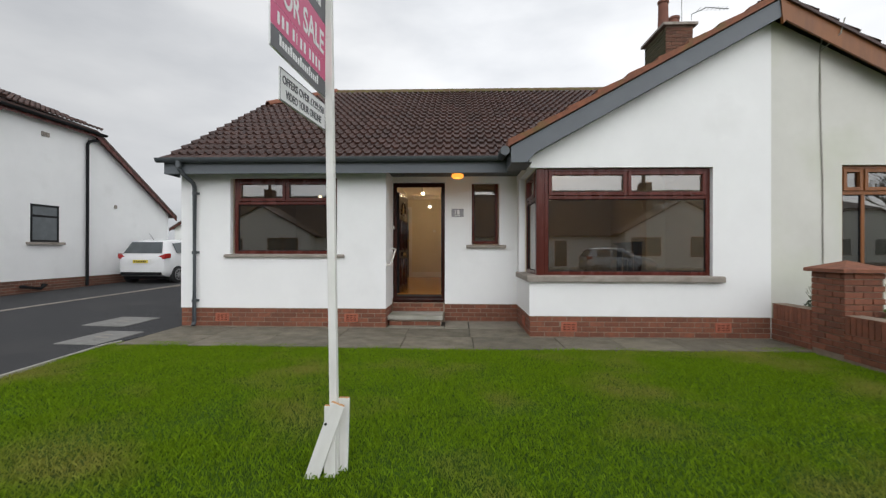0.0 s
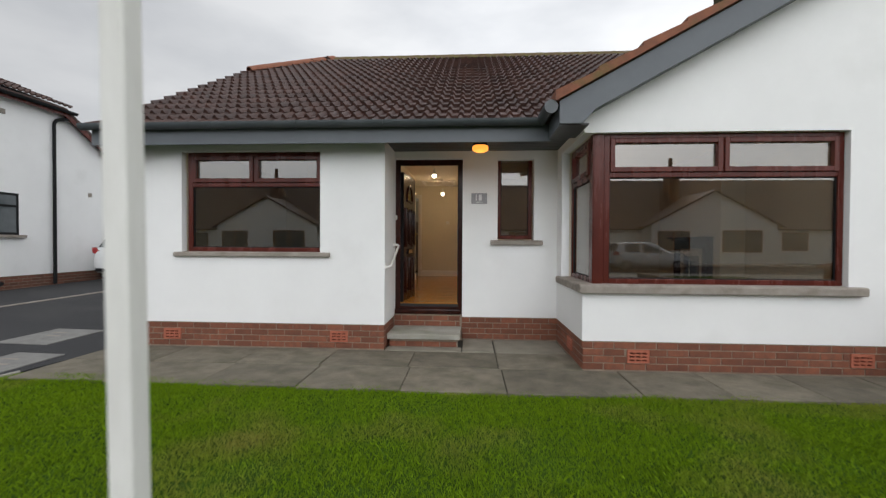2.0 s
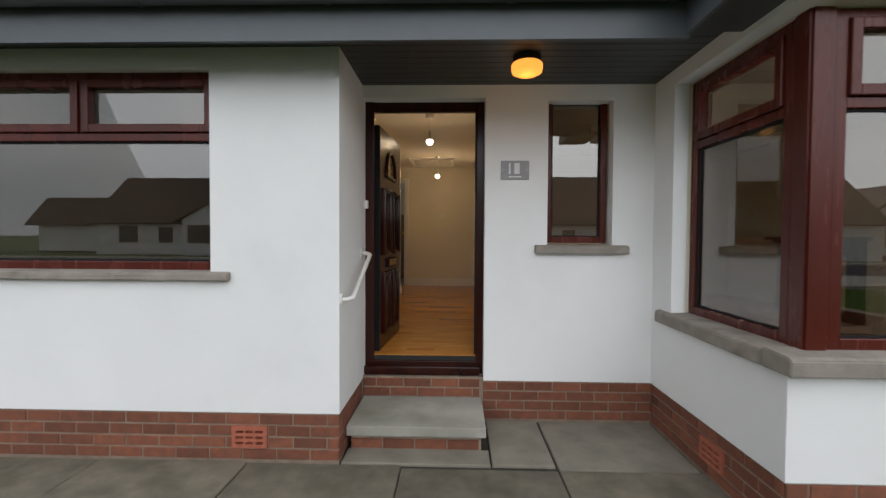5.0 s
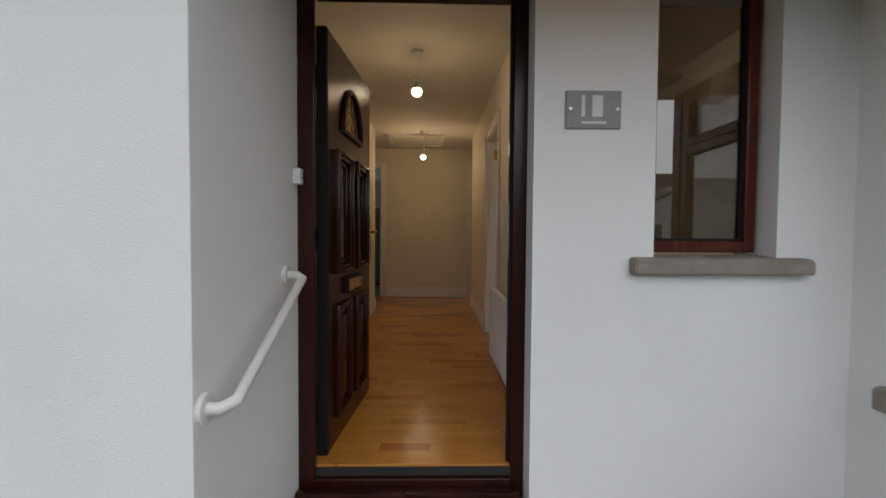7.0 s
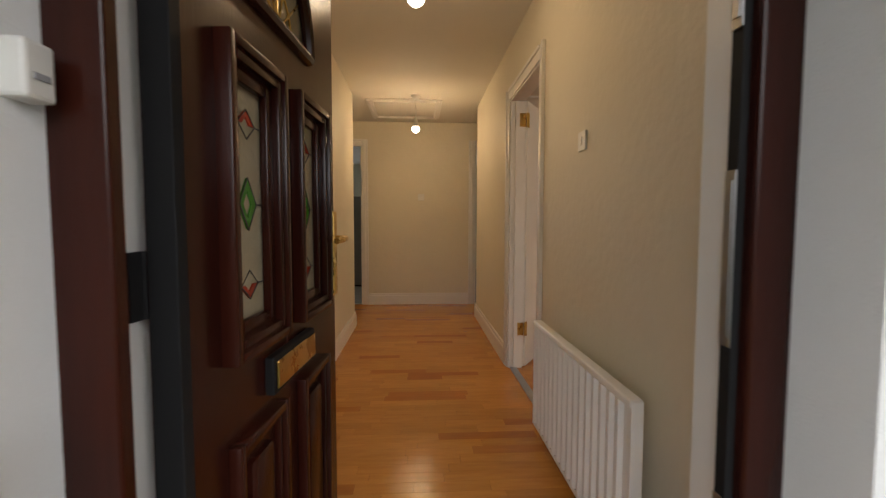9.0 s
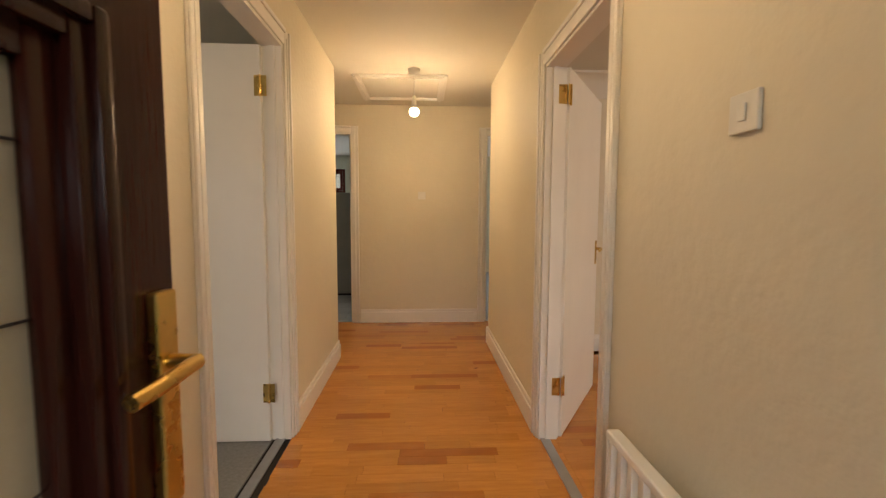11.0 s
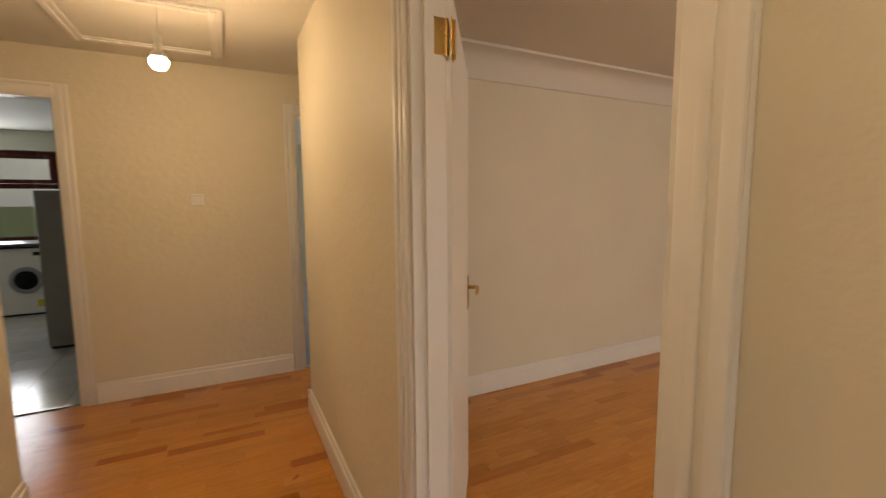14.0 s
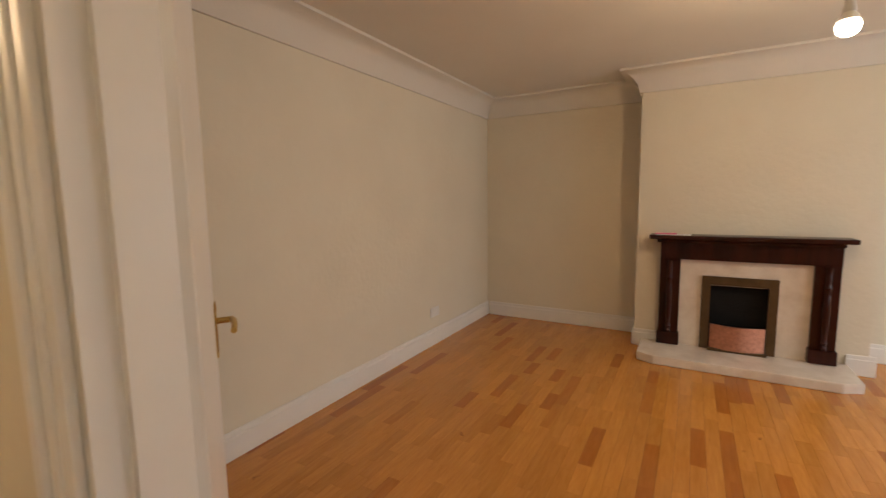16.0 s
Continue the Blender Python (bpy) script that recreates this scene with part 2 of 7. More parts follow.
WHITEW = mk("white_painted_timber", (0.80, 0.79, 0.76), (0.68, 0.67, 0.63), 6, 0.55, 0.2, 60, stretch=(2, 2, 0.4), dark=((0.45, 0.40, 0.33), 6.0, 0.66, 0.8))
RAWWOOD = mk("raw_timber", (0.62, 0.34, 0.14), (0.48, 0.25, 0.10), 9, 0.8)
WHITEMETAL = mk("white_enamel", (0.84, 0.83, 0.80), (0.80, 0.79, 0.76), 3, 0.3, rvar=0.06)
MARBLE = mk("cream_marble", (0.76, 0.68, 0.58), (0.64, 0.54, 0.44), 5, 0.22, 0.02, 40, dark=((0.55, 0.44, 0.34), 3.0, 0.55, 0.8))
FIREBLACK = mk("black_cast_iron", (0.012, 0.012, 0.012), None, 10, 0.6, 0.3, 80)
BRONZE = mk("bronze_trim", (0.13, 0.085, 0.045), (0.09, 0.06, 0.03), 10, 0.4, metal=0.7)
COPPER = mk("copper_fret", (0.62, 0.30, 0.20), (0.42, 0.19, 0.12), 35, 0.35, 0.6, 120, metal=0.9)
SLATE = mk("grey_slate_plate", (0.33, 0.33, 0.345), (0.27, 0.27, 0.285), 12, 0.6, 0.2, 90)
CHALK = mk("white_lettering", (0.78, 0.78, 0.78), None, 5, 0.6)
STEEL = mk("dull_steel", (0.45, 0.45, 0.45), None, 8, 0.35, metal=1.0)
GLASS = clear_glass("window_glass")
GLASS_DIM = clear_glass("tinted_glass", (0.25, 0.27, 0.28), 0.08)
LEADGLASS = mk("cream_leaded_glass", (0.40, 0.35, 0.24), (0.33, 0.29, 0.20), 6, 0.12, 0.3, 30)
GREENGLASS = mk("green_glass", (0.05, 0.22, 0.02), (0.03, 0.15, 0.015), 8, 0.12)
REDGLASS = mk("red_glass", (0.34, 0.035, 0.015), (0.25, 0.025, 0.01), 8, 0.12)
LEAD = mk("lead_came", (0.06, 0.055, 0.05), None, 8, 0.5, metal=0.6)
BULB = glowing("lit_bulb", (1.0, 0.86, 0.62), 9.0)
AMBER = glowing("lit_amber_diffuser", (1.0, 0.36, 0.05), 1.5)


def brickwork(name):
    """Brickwork too far off to build brick by brick; the pattern runs over y and z of the object."""
    m = bpy.data.materials.new(name)
    m.use_nodes = True
    n, l = m.node_tree.nodes, m.node_tree.links
    co, sp, cb, br = n.new("ShaderNodeTexCoord"), n.new("ShaderNodeSeparateXYZ"), n.new("ShaderNodeCombineXYZ"), n.new("ShaderNodeTexBrick")
    ad = n.new("ShaderNodeMath")
    l.new(co.outputs["Object"], sp.inputs[0])
    l.new(sp.outputs[0], ad.inputs[0])
    l.new(sp.outputs[1], ad.inputs[1])
    l.new(ad.outputs[0], cb.inputs[0])
    l.new(sp.outputs[2], cb.inputs[1])
    l.new(cb.outputs[0], br.inputs["Vector"])
    br.inputs["Scale"].default_value = 1.0
    br.inputs["Brick Width"].default_value, br.inputs["Row Height"].default_value = 0.225, 0.0775
    br.inputs["Mortar Size"].default_value = 0.006
    br.inputs["Color1"].default_value, br.inputs["Color2"].default_value = (0.17, 0.066, 0.040, 1), (0.10, 0.045, 0.030, 1)
    br.inputs["Mortar"].default_value = (0.20, 0.155, 0.115, 1)
    l.new(br.outputs["Color"], n["Principled BSDF"].inputs["Base Color"])
    n["Principled BSDF"].inputs["Roughness"].default_value = 0.85
    return m


BRICK_FAR = brickwork("far_red_brickwork")
BRICK_OLD = mk("sooty_brick", (0.175, 0.072, 0.042), (0.105, 0.050, 0.032), 14, 0.9, 0.5, 120, rnd="object", spread=0.35, dark=((0.075, 0.060, 0.030), 2.2, 0.48, 0.72))
BRICK_MOSS = mk("mossy_brick", (0.085, 0.070, 0.036), (0.055, 0.052, 0.024), 14, 0.95, 0.6, 120, rnd="object", spread=0.30, dark=((0.060, 0.066, 0.018), 2.6, 0.42, 0.62))
CLAYPOT = mk("weathered_clay_pot", (0.215, 0.085, 0.055), (0.135, 0.060, 0.042), 9, 0.85, 0.3, 80)
BLIND = mk("white_blind_slat", (0.78, 0.78, 0.76), None, 5, 0.5)
SOIL.node_tree.nodes["Principled BSDF"].inputs["Specular IOR Level"].default_value = 0.05
FIREBLACK.node_tree.nodes["Principled BSDF"].inputs["Specular IOR Level"].default_value = 0.12


# ---- building helpers ----
def box(bm, x0, x1, y0, y1, z0, z1, bevel=0.0):
    r = bmesh.ops.create_cube(bm, size=1.0, matrix=Matrix.LocRotScale(((x0 + x1) / 2, (y0 + y1) / 2, (z0 + z1) / 2), None, (abs(x1 - x0), abs(y1 - y0), abs(z1 - z0))))
    if bevel:
        es = list({e for v in r["verts"] for e in v.link_edges})
        bmesh.ops.bevel(bm, geom=es, offset=bevel, segments=2, profile=0.5, affect="EDGES")
    return bm


def boxes(*rows, bevel=0.0):
    bm = bmesh.new()
    for r in rows:
        box(bm, *r, bevel=bevel)
    return bm


def cyl(bm, p, q, r, r2=None, seg=16):
    p, q = Vector(p), Vector(q)
    d = q - p
    m = Matrix.Translation((p + q) / 2) @ d.to_track_quat("Z", "Y").to_matrix().to_4x4()
    bmesh.ops.create_cone(bm, cap_ends=True, segments=seg, radius1=r, radius2=r if r2 is None else r2, depth=d.length, matrix=m)
    return bm


def lathe(bm, profile, centre=(0, 0, 0), seg=20, m=None):
    rings = []
    base = m or Matrix.Translation(centre)
    for r, z in profile:
        rings.append([bm.verts.new(base @ Vector((r * math.cos(2 * math.pi * i / seg), r * math.sin(2 * math.pi * i / seg), z))) for i in range(seg)])
    for a, b in zip(rings, rings[1:]):
        for i in range(seg):
            bm.faces.new((a[i], a[(i + 1) % seg], b[(i + 1) % seg], b[i]))
    bm.faces.new(list(reversed(rings[0])))
    bm.faces.new(rings[-1])
    return bm


def prism(bm, poly, axis, a, b):
    """Extrude the polygon in the two other axes along axis from a to b."""
    def at(p, v):
        return {"x": (v, p[0], p[1]), "y": (p[0], v, p[1]), "z": (p[0], p[1], v)}[axis]
    f = [bm.verts.new(at(p, a)) for p in poly]
    g = [bm.verts.new(at(p, b)) for p in poly]
    bm.faces.new(f)
    bm.faces.new(list(reversed(g)))
    k = len(poly)
    for i in range(k):
        bm.faces.new((f[(i + 1) % k], f[i], g[i], g[(i + 1) % k]))
    return bm


def mesh_of(name, bm, material, smooth=False):
    bmesh.ops.recalc_face_normals(bm, faces=bm.faces)
    me = bpy.data.meshes.new(name)
    bm.to_mesh(me)
    bm.free()
    me.materials.append(material)
    if smooth:
        for p in me.polygons:
            p.use_smooth = True
        me.set_sharp_from_angle(angle=radians(40))
    return me


def part(name, bm, material, parent=None, label="", smooth=False, m=None):
    ob = new(name, mesh_of(name, bm, material, smooth))
    if parent is not None:
        ob.parent = parent
    if m is not None:
        ob.matrix_basis = m
    if label:
        ob["label"] = label
    return ob


def thing(name, label, category, m=None, group="", kind=""):
    ob = new(name)
    ob.empty_display_size = 0.1
    ob.matrix_basis = m or Matrix()
    return tagged(ob, label, category, group, kind)


def struct(name, bm, material, label="", category="", smooth=False):
    return tagged(part(name, bm, material, smooth=smooth), label or name.replace("_", " "), category, kind="structure")


def tube(bm, pts, r, seg=10):
    """A round bar along a polyline, with mitred corners."""
    pts = [Vector(p) for p in pts]
    rings = []
    for i, p in enumerate(pts):
        a = (pts[i] - pts[i - 1]).normalized() if i else (pts[1] - pts[0]).normalized()
        b = (pts[i + 1] - pts[i]).normalized() if i < len(pts) - 1 else a
        d = (a + b).normalized()
        q = d.to_track_quat("Z", "Y")
        rings.append([bm.verts.new(p + q @ Vector((math.cos(2 * math.pi * j / seg) * r, math.sin(2 * math.pi * j / seg) * r, 0))) for j in range(seg)])
    for u, v in zip(rings, rings[1:]):
        best = min(range(seg), key=lambda s: (v[s].co - u[0].co).length)
        for j in range(seg):
            bm.faces.new((u[j], u[(j + 1) % seg], v[(j + 1 + best) % seg], v[(j + best) % seg]))
    bm.faces.new(rings[0])
    bm.faces.new(rings[-1])
    return bm


def wall_bm(axis, a0, a1, t0, t1, z0, z1, holes=(), bm=None):
    """A wall along axis ('x' or 'y') from a0 to a1, between t0 and t1 across, with openings (a0, a1, z0, z1) through it."""
    bm = bm or bmesh.new()
    A = sorted({a0, a1, *[v for h in holes for v in h[:2] if a0 < v < a1]})
    Z = sorted({z0, z1, *[v for h in holes for v in h[2:] if z0 < v < z1]})

    def solid(i, j):
        if not (0 <= i < len(A) - 1 and 0 <= j < len(Z) - 1):
            return False
        a, z = (A[i] + A[i + 1]) / 2, (Z[j] + Z[j + 1]) / 2
        return not any(h[0] < a < h[1] and h[2] < z < h[3] for h in holes)

    def quad(*ps):
        bm.faces.new([bm.verts.new((p[0], p[1], p[2]) if axis == "x" else (p[1], p[0], p[2])) for p in ps])
    for i in range(len(A) - 1):
        for j in range(len(Z) - 1):
            if not solid(i, j):
                continue
            x0, x1, y0, y1 = A[i], A[i + 1], Z[j], Z[j + 1]
            quad((x0, t0, y0), (x1, t0, y0), (x1, t0, y1), (x0, t0, y1))
            quad((x0, t1, y0), (x0, t1, y1), (x1, t1, y1), (x1, t1, y0))
            if not solid(i - 1, j):
                quad((x0, t0, y0), (x0, t0, y1), (x0, t1, y1), (x0, t1, y0))
            if not solid(i + 1, j):
                quad((x1, t0, y0), (x1, t1, y0), (x1, t1, y1), (x1, t0, y1))
            if not solid(i, j - 1):
                quad((x0, t0, y0), (x0, t1, y0), (x1, t1, y0), (x1, t0, y0))
            if not solid(i, j + 1):
                quad((x0, t0, y1), (x1, t0, y1), (x1, t1, y1), (x0, t1, y1))
    bmesh.ops.remove_doubles(bm, verts=bm.verts, dist=0.0005)
    return bm


# ---- main dimensions ----
FL, CE = 0.50, 2.885            # indoor floor and ceiling
YL, YR, YB = 6.640, 7.352, 5.930   # front wall, recessed porch wall, bay wall
XW, XP, XB, XPARTY = -4.872, -1.293, 1.030, 4.63   # house side, porch corner, bay corner, party line
PL = 0.325                     # top of the brick plinth
SOF = 2.705                    # soffit
PITCH = 0.565                  # rise of the roof for each metre
EAVE_Y, EAVE_Z = 6.27, 2.735
RIDGE_Y = 11.83
RIDGE_Z = EAVE_Z + PITCH * (RIDGE_Y - EAVE_Y)
LW = (-4.005, -2.140, 1.250, 2.570)      # front bedroom window
NW = (0.192, 0.705, 1.425, 2.575)        # narrow porch window
DR = (-1.285, -0.335, 0.345, 2.600)      # front door frame
BW = (XB, 3.775, 0.94, 2.59)            # bay window front
BS = (YB, 7.05, 0.94, 2.59)             # bay window side
KW = (-4.10, -2.35, 1.38, 2.62)          # kitchen window

# ---- ground ----
bm = bmesh.new()
bmesh.ops.create_grid(bm, x_segments=2, y_segments=2, size=900, matrix=Matrix.Translation((0, 0, -0.10)))
struct("ground", bm, FIELD, "grassy open ground reaching the horizon", "ground")
def drive_z(x, y):
    """The drive rises gently towards the neighbouring house."""
    rise = max(0.0, min(0.165, (y - 2.0) * 0.0165))
    return -0.012 + rise * max(0.0, min(1.0, (-5.13 - x) / 4.0))


bm = bmesh.new()
for k in range(30):
    ya, yb = -10.0 + k, -9.0 + k
    for xa, xb in ((-9.6, -9.13), (-9.13, -5.13)):
        vs = [bm.verts.new((x, y, drive_z(x, y) if z else -0.14)) for z in (0, 1) for x, y in ((xa, ya), (xb, ya), (xb, yb), (xa, yb))]
        bm.faces.new(vs[:4])
        bm.faces.new(vs[4:])
prism(bm, [(-5.13, -10.0), (-5.13, 20), (-4.92, 20), (-4.92, 6.0), (-5.0, 5.3), (-4.85, 3.6), (-4.81, -10)], "z", -0.12, -0.012)
struct("driveway", bm, ASPHALT, "dark grey asphalt driveway beside the house", "driveway")
struct("road", boxes((-60, 60, -17.5, -10.0, -0.14, -0.03)), ASPHALT, "grey asphalt street", "road")
struct("far_pavement", boxes((-60, 60, -19.3, -17.5, -0.14, 0.06)), CONCRETE, "concrete pavement across the street", "pavement")
LAWN = [(-4.80, -6.0), (-4.84, 3.6), (-4.99, 5.20), (-4.93, 5.40), (-4.08, 5.37), (-2.85, 5.30), (-1.84, 5.25), (-0.84, 5.21), (0.07, 5.19), (0.58, 5.17), (1.34, 5.16), (2.11, 5.19), (2.7, 5.22), (3.5, 5.26), (4.62, 5.36), (4.62, -6.0)]
bm = bmesh.new()
prism(bm, LAWN, "z", -0.12, -0.028)
struct("lawn_soil", bm, SOIL, "soil of the front lawn", "lawn")
struct("front_pavement", boxes((-60, 60, -10.0, -6.0, -0.14, 0.0)), CONCRETE, "concrete pavement along the street", "pavement")
struct("path_bed", boxes((-4.95, 4.64, 5.2, 7.36, -0.12, -0.018)), JOINT, "dark bed under the paving", "path")

# ---- outer walls ----
LH = (LW[0], LW[1], LW[2], LW[3])
struct("wall_front", wall_bm("x", XW, XP, YL, YL + 0.10, PL, 2.95, [LH]), RENDER, "smooth white rendered front wall", "wall")
struct("wall_porch_side", wall_bm("y", YL + 0.10, YR, XP - 0.10, XP, PL, 2.95), RENDER, "white rendered porch return wall", "wall")
struct("wall_porch", wall_bm("x", XP - 0.10, XB + 0.10, YR, YR + 0.16, PL, 2.93, [(XP, DR[1] + 0.027, PL, DR[3]), NW]), RENDER, "white rendered recessed porch wall", "wall")
struct("wall_bay_side", wall_bm("y", YB + 0.10, YR, XB, XB + 0.10, PL, 2.93, [(BS[0], BS[1], BS[2], BS[3])]), RENDER, "white rendered side of the bay", "wall")
bm = wall_bm("x", XB, XPARTY, YB, YB + 0.10, PL, 2.85, [BW])
prism(bm, [(XB, 2.85), (XPARTY, 2.85), (XPARTY, 4.80), (XPARTY - 0.01, 4.80)], "y", YB, YB + 0.10)
struct("wall_gable", bm, RENDER, "white rendered front gable wall", "wall")
# house end with a half hip
bm = bmesh.new()
prism(bm, [(YL + 0.10, PL), (17.1, PL), (17.1, 2.6), (13.55, 4.74), (10.10, 4.74), (YL + 0.10, 2.93)], "x", XW, XW + 0.10)
struct("wall_house_end", bm, RENDER, "white rendered end wall with half-hipped top", "wall")
struct("wall_rear", wall_bm("x", XW + 0.1, 9.0, 16.95, 17.05, 0.0, 2.7, [KW, (1.7, 3.1, 1.4, 2.55)]), RENDER, "white rendered rear wall", "wall")
# inner leaves in cream paint
struct("wall_inner_front", wall_bm("x", -4.64, -1.60, YL + 0.10, YL + 0.24, 0.3, CE, [LH]), WALLP, "cream painted inner wall of the front bedroom", "wall")
struct("wall_inner_side", wall_bm("y", YL + 0.10, 16.95, XW + 0.10, -4.64, 0.3, CE), WALLP, "cream painted side wall", "wall")
struct("wall_inner_porch", wall_bm("x", -1.60, XB + 0.24, YR + 0.16, YR + 0.26, 0.3, CE, [(DR[0] + 0.02, DR[1] - 0.02, 0.3, DR[3] - 0.02), NW]), WALLP, "cream painted inner wall beside the front door", "wall")
struct("wall_inner_porch_side", wall_bm("y", YL + 0.24, YR + 0.16, -1.60, XP - 0.10, 0.3, CE), WALLP, "cream painted return", "wall")
struct("wall_inner_bay_side", wall_bm("y", YB + 0.24, YR + 0.16, XB + 0.10, XB + 0.24, 0.3, CE, [BS]), WALLP, "cream painted bay return", "wall")
struct("wall_inner_bay", wall_bm("x", XB + 0.10, 4.30, YB + 0.10, YB + 0.24, 0.3, CE, [BW]), WALLP, "cream painted bay wall", "wall")

# ---- inner walls ----
DH_R, DH_L = FL + 1.98, FL + 2.075
RD = (9.268, 10.07)            # living room door opening
LD = (9.255, 10.13)            # bedroom door opening
struct("wall_hall_right", wall_bm("y", YR + 0.26, 11.845, -0.165, -0.075, 0.3, CE, [(RD[0], RD[1], FL - 0.1, DH_R)]), WALLP, "cream painted hall wall with the living room door", "wall")
struct("wall_hall_left", wall_bm("y", YR + 0.16, 11.45, -1.60, -1.50, 0.3, CE, [(LD[0], LD[1], FL - 0.1, DH_L)]), WALLP, "cream painted hall wall with the bedroom door", "wall")
struct("wall_bedroom_back", wall_bm("x", -4.64, -1.60, 11.35, 11.45, 0.3, CE), WALLP, "cream painted back wall of the bedroom", "wall")
struct("wall_living_back", wall_bm("x", -0.075, 4.203, 11.55, 11.845, 0.3, CE), WALLP, "cream painted back wall of the living room", "wall")
struct("wall_hall_end", wall_bm("x", -2.60, 0.85, 12.64, 12.74, 0.3, CE, [(-2.31, -1.55, FL - 0.1, FL + 2.09), (-0.10, 0.66, FL - 0.1, FL + 2.09)]), WALLP, "cream painted end wall of the hall with two doorways", "wall")
struct("wall_hall_cross_left", wall_bm("y", 11.45, 12.74, -2.70, -2.60, 0.3, CE), WALLP, "cream painted wall", "wall")
struct("wall_hall_cross_right", wall_bm("y", 11.845, 12.74, 0.85, 0.95, 0.3, CE), WALLP, "cream painted wall", "wall")
struct("wall_party", wall_bm("y", YB + 0.10, 17.0, 4.203, XPARTY - 0.02, 0.3, CE), WALLP, "cream painted party wall", "wall")
bm = wall_bm("y", 8.37, 9.94, 3.823, 4.203, 0.3, CE, [(8.83, 9.38, 0.5, 1.09)])
struct("chimney_breast", bm, WALLP, "cream painted chimney breast", "wall")
struct("wall_kitchen_right", wall_bm("y", 12.74, 16.95, -1.05, -0.95, 0.3, CE), PALEWALL, "pale painted partition between kitchen and rear bedroom", "wall")
bm = wall_bm("x", -4.64, -1.05, 16.83, 16.95, 0.3, CE, [KW])
struct("wall_kitchen_back", bm, PALEWALL, "pale kitchen wall with a window", "wall")
struct("wall_rear_bedroom", wall_bm("x", -0.95, 4.203, 16.83, 16.95, 0.3, CE, [(1.7, 3.1, 1.4, 2.55)]), PALEWALL, "pale painted rear bedroom wall", "wall")

# ceilings and floors
struct("ceiling_main", boxes((-4.7, 4.23, 11.45, 16.95, CE, CE + 0.03), (-1.6, -0.10, YR + 0.1, 11.45, CE, CE + 0.03)), CEILP, "white painted hall and rear ceiling", "ceiling")
struct("ceiling_bedroom", boxes((-4.7, -1.6, YL + 0.1, 11.45, CE, CE + 0.03)), CEILP, "white painted bedroom ceiling", "ceiling")
struct("ceiling_living", boxes((-0.10, 4.23, YR + 0.1, 11.45, CE, CE + 0.03), (XB + 0.1, 4.23, YB + 0.1, YR + 0.1, CE, CE + 0.03)), CEILP, "white painted living room ceiling", "ceiling")
struct("floor_base", boxes((-4.7, 4.23, 7.475, 12.66, 0.3, FL - 0.012), (-4.7, -1.5, 6.8, 7.46, 0.3, FL - 0.012), (XB + 0.12, 4.23, 6.1, 7.46, 0.3, FL - 0.012)), FELT, "dark bed under the wooden floor", "floor")
struct("floor_bedroom", boxes((-4.65, -1.6, 6.9, 11.36, FL - 0.01, FL)), CARPET, "grey bedroom carpet", "floor")
struct("floor_rear_bedroom", boxes((-0.96, 4.23, 12.66, 16.83, 0.3, FL)), CARPET, "grey rear bedroom carpet", "floor")
struct("floor_kitchen_base", boxes((-4.65, -0.96, 12.66, 16.83, 0.3, FL - 0.006)), MORTAR, "grouted bed of the kitchen floor", "floor")

# coving and skirting
COVE = [(0, 0), (0, -0.185), (0.018, -0.185), (0.024, -0.165), (0.040, -0.115), (0.075, -0.065), (0.12, -0.033), (0.15, -0.022), (0.165, -0.018), (0.165, 0)]
COVE_PATH = [(-0.075, YR + 0.24), (-0.075, 11.55), (4.203, 11.55), (4.203, 9.94), (3.823, 9.94), (3.823, 8.37), (4.203, 8.37), (4.203, YB + 0.24), (XB + 0.24, YB + 0.24), (XB + 0.24, YR + 0.24), (-0.075, YR + 0.24)]
bm = bmesh.new()
rings = []
for i, p in enumerate(COVE_PATH):
    p0, p1 = COVE_PATH[i - 1 if i else -2], COVE_PATH[(i + 1) if i < len(COVE_PATH) - 1 else 1]
    d0, d1 = (Vector(p) - Vector(p0)).normalized(), (Vector(p1) - Vector(p)).normalized()
    n0, n1 = Vector((d0.y, -d0.x)), Vector((d1.y, -d1.x))
    mitre = (n0 + n1) / (1 + n0.dot(n1))
    rings.append([bm.verts.new((p[0] + mitre.x * c[0], p[1] + mitre.y * c[0], CE + c[1])) for c in COVE])
for a, b in zip(rings, rings[1:]):
    for j in range(len(COVE)):
        bm.faces.new((a[j], a[(j + 1) % len(COVE)], b[(j + 1) % len(COVE)], b[j]))
struct("coving", bm, CEILP, "white plaster coving round the living room", "coving", True)


def skirt(bm, x0, x1, y0, y1, dx, dy):
    """One length of skirting along a wall face; dx, dy point into the room."""
    for t, h in ((0.020, 0.120), (0.012, 0.150)):
        box(bm, x0 if dx >= 0 else x0 + dx * t, x1 + dx * t if dx > 0 else x1, y0 if dy >= 0 else y0 + dy * t, y1 + dy * t if dy > 0 else y1, FL, FL + h, bevel=0.004)


bm = bmesh.new()
skirt(bm, -0.165, -0.165, YR + 0.26, RD[0] - 0.075, -1, 0)
skirt(bm, -0.165, -0.165, RD[1] + 0.075, 11.845, -1, 0)
skirt(bm, -1.50, -1.50, YR + 0.26, LD[0] - 0.075, 1, 0)
skirt(bm, -1.50, -1.50, LD[1] + 0.075, 11.45, 1, 0)
skirt(bm, -1.478, -0.172, 12.64, 12.64, 0, -1)
skirt(bm, -2.6, -1.50, 11.45, 11.45, 0, 1)
skirt(bm, -0.185, 0.85, 11.845, 11.845, 0, 1)
struct("baseboard_hall", bm, GLOSS, "white painted skirting board in the hall", "baseboard")
bm = bmesh.new()
skirt(bm, -0.075, 4.203, 11.55, 11.55, 0, -1)
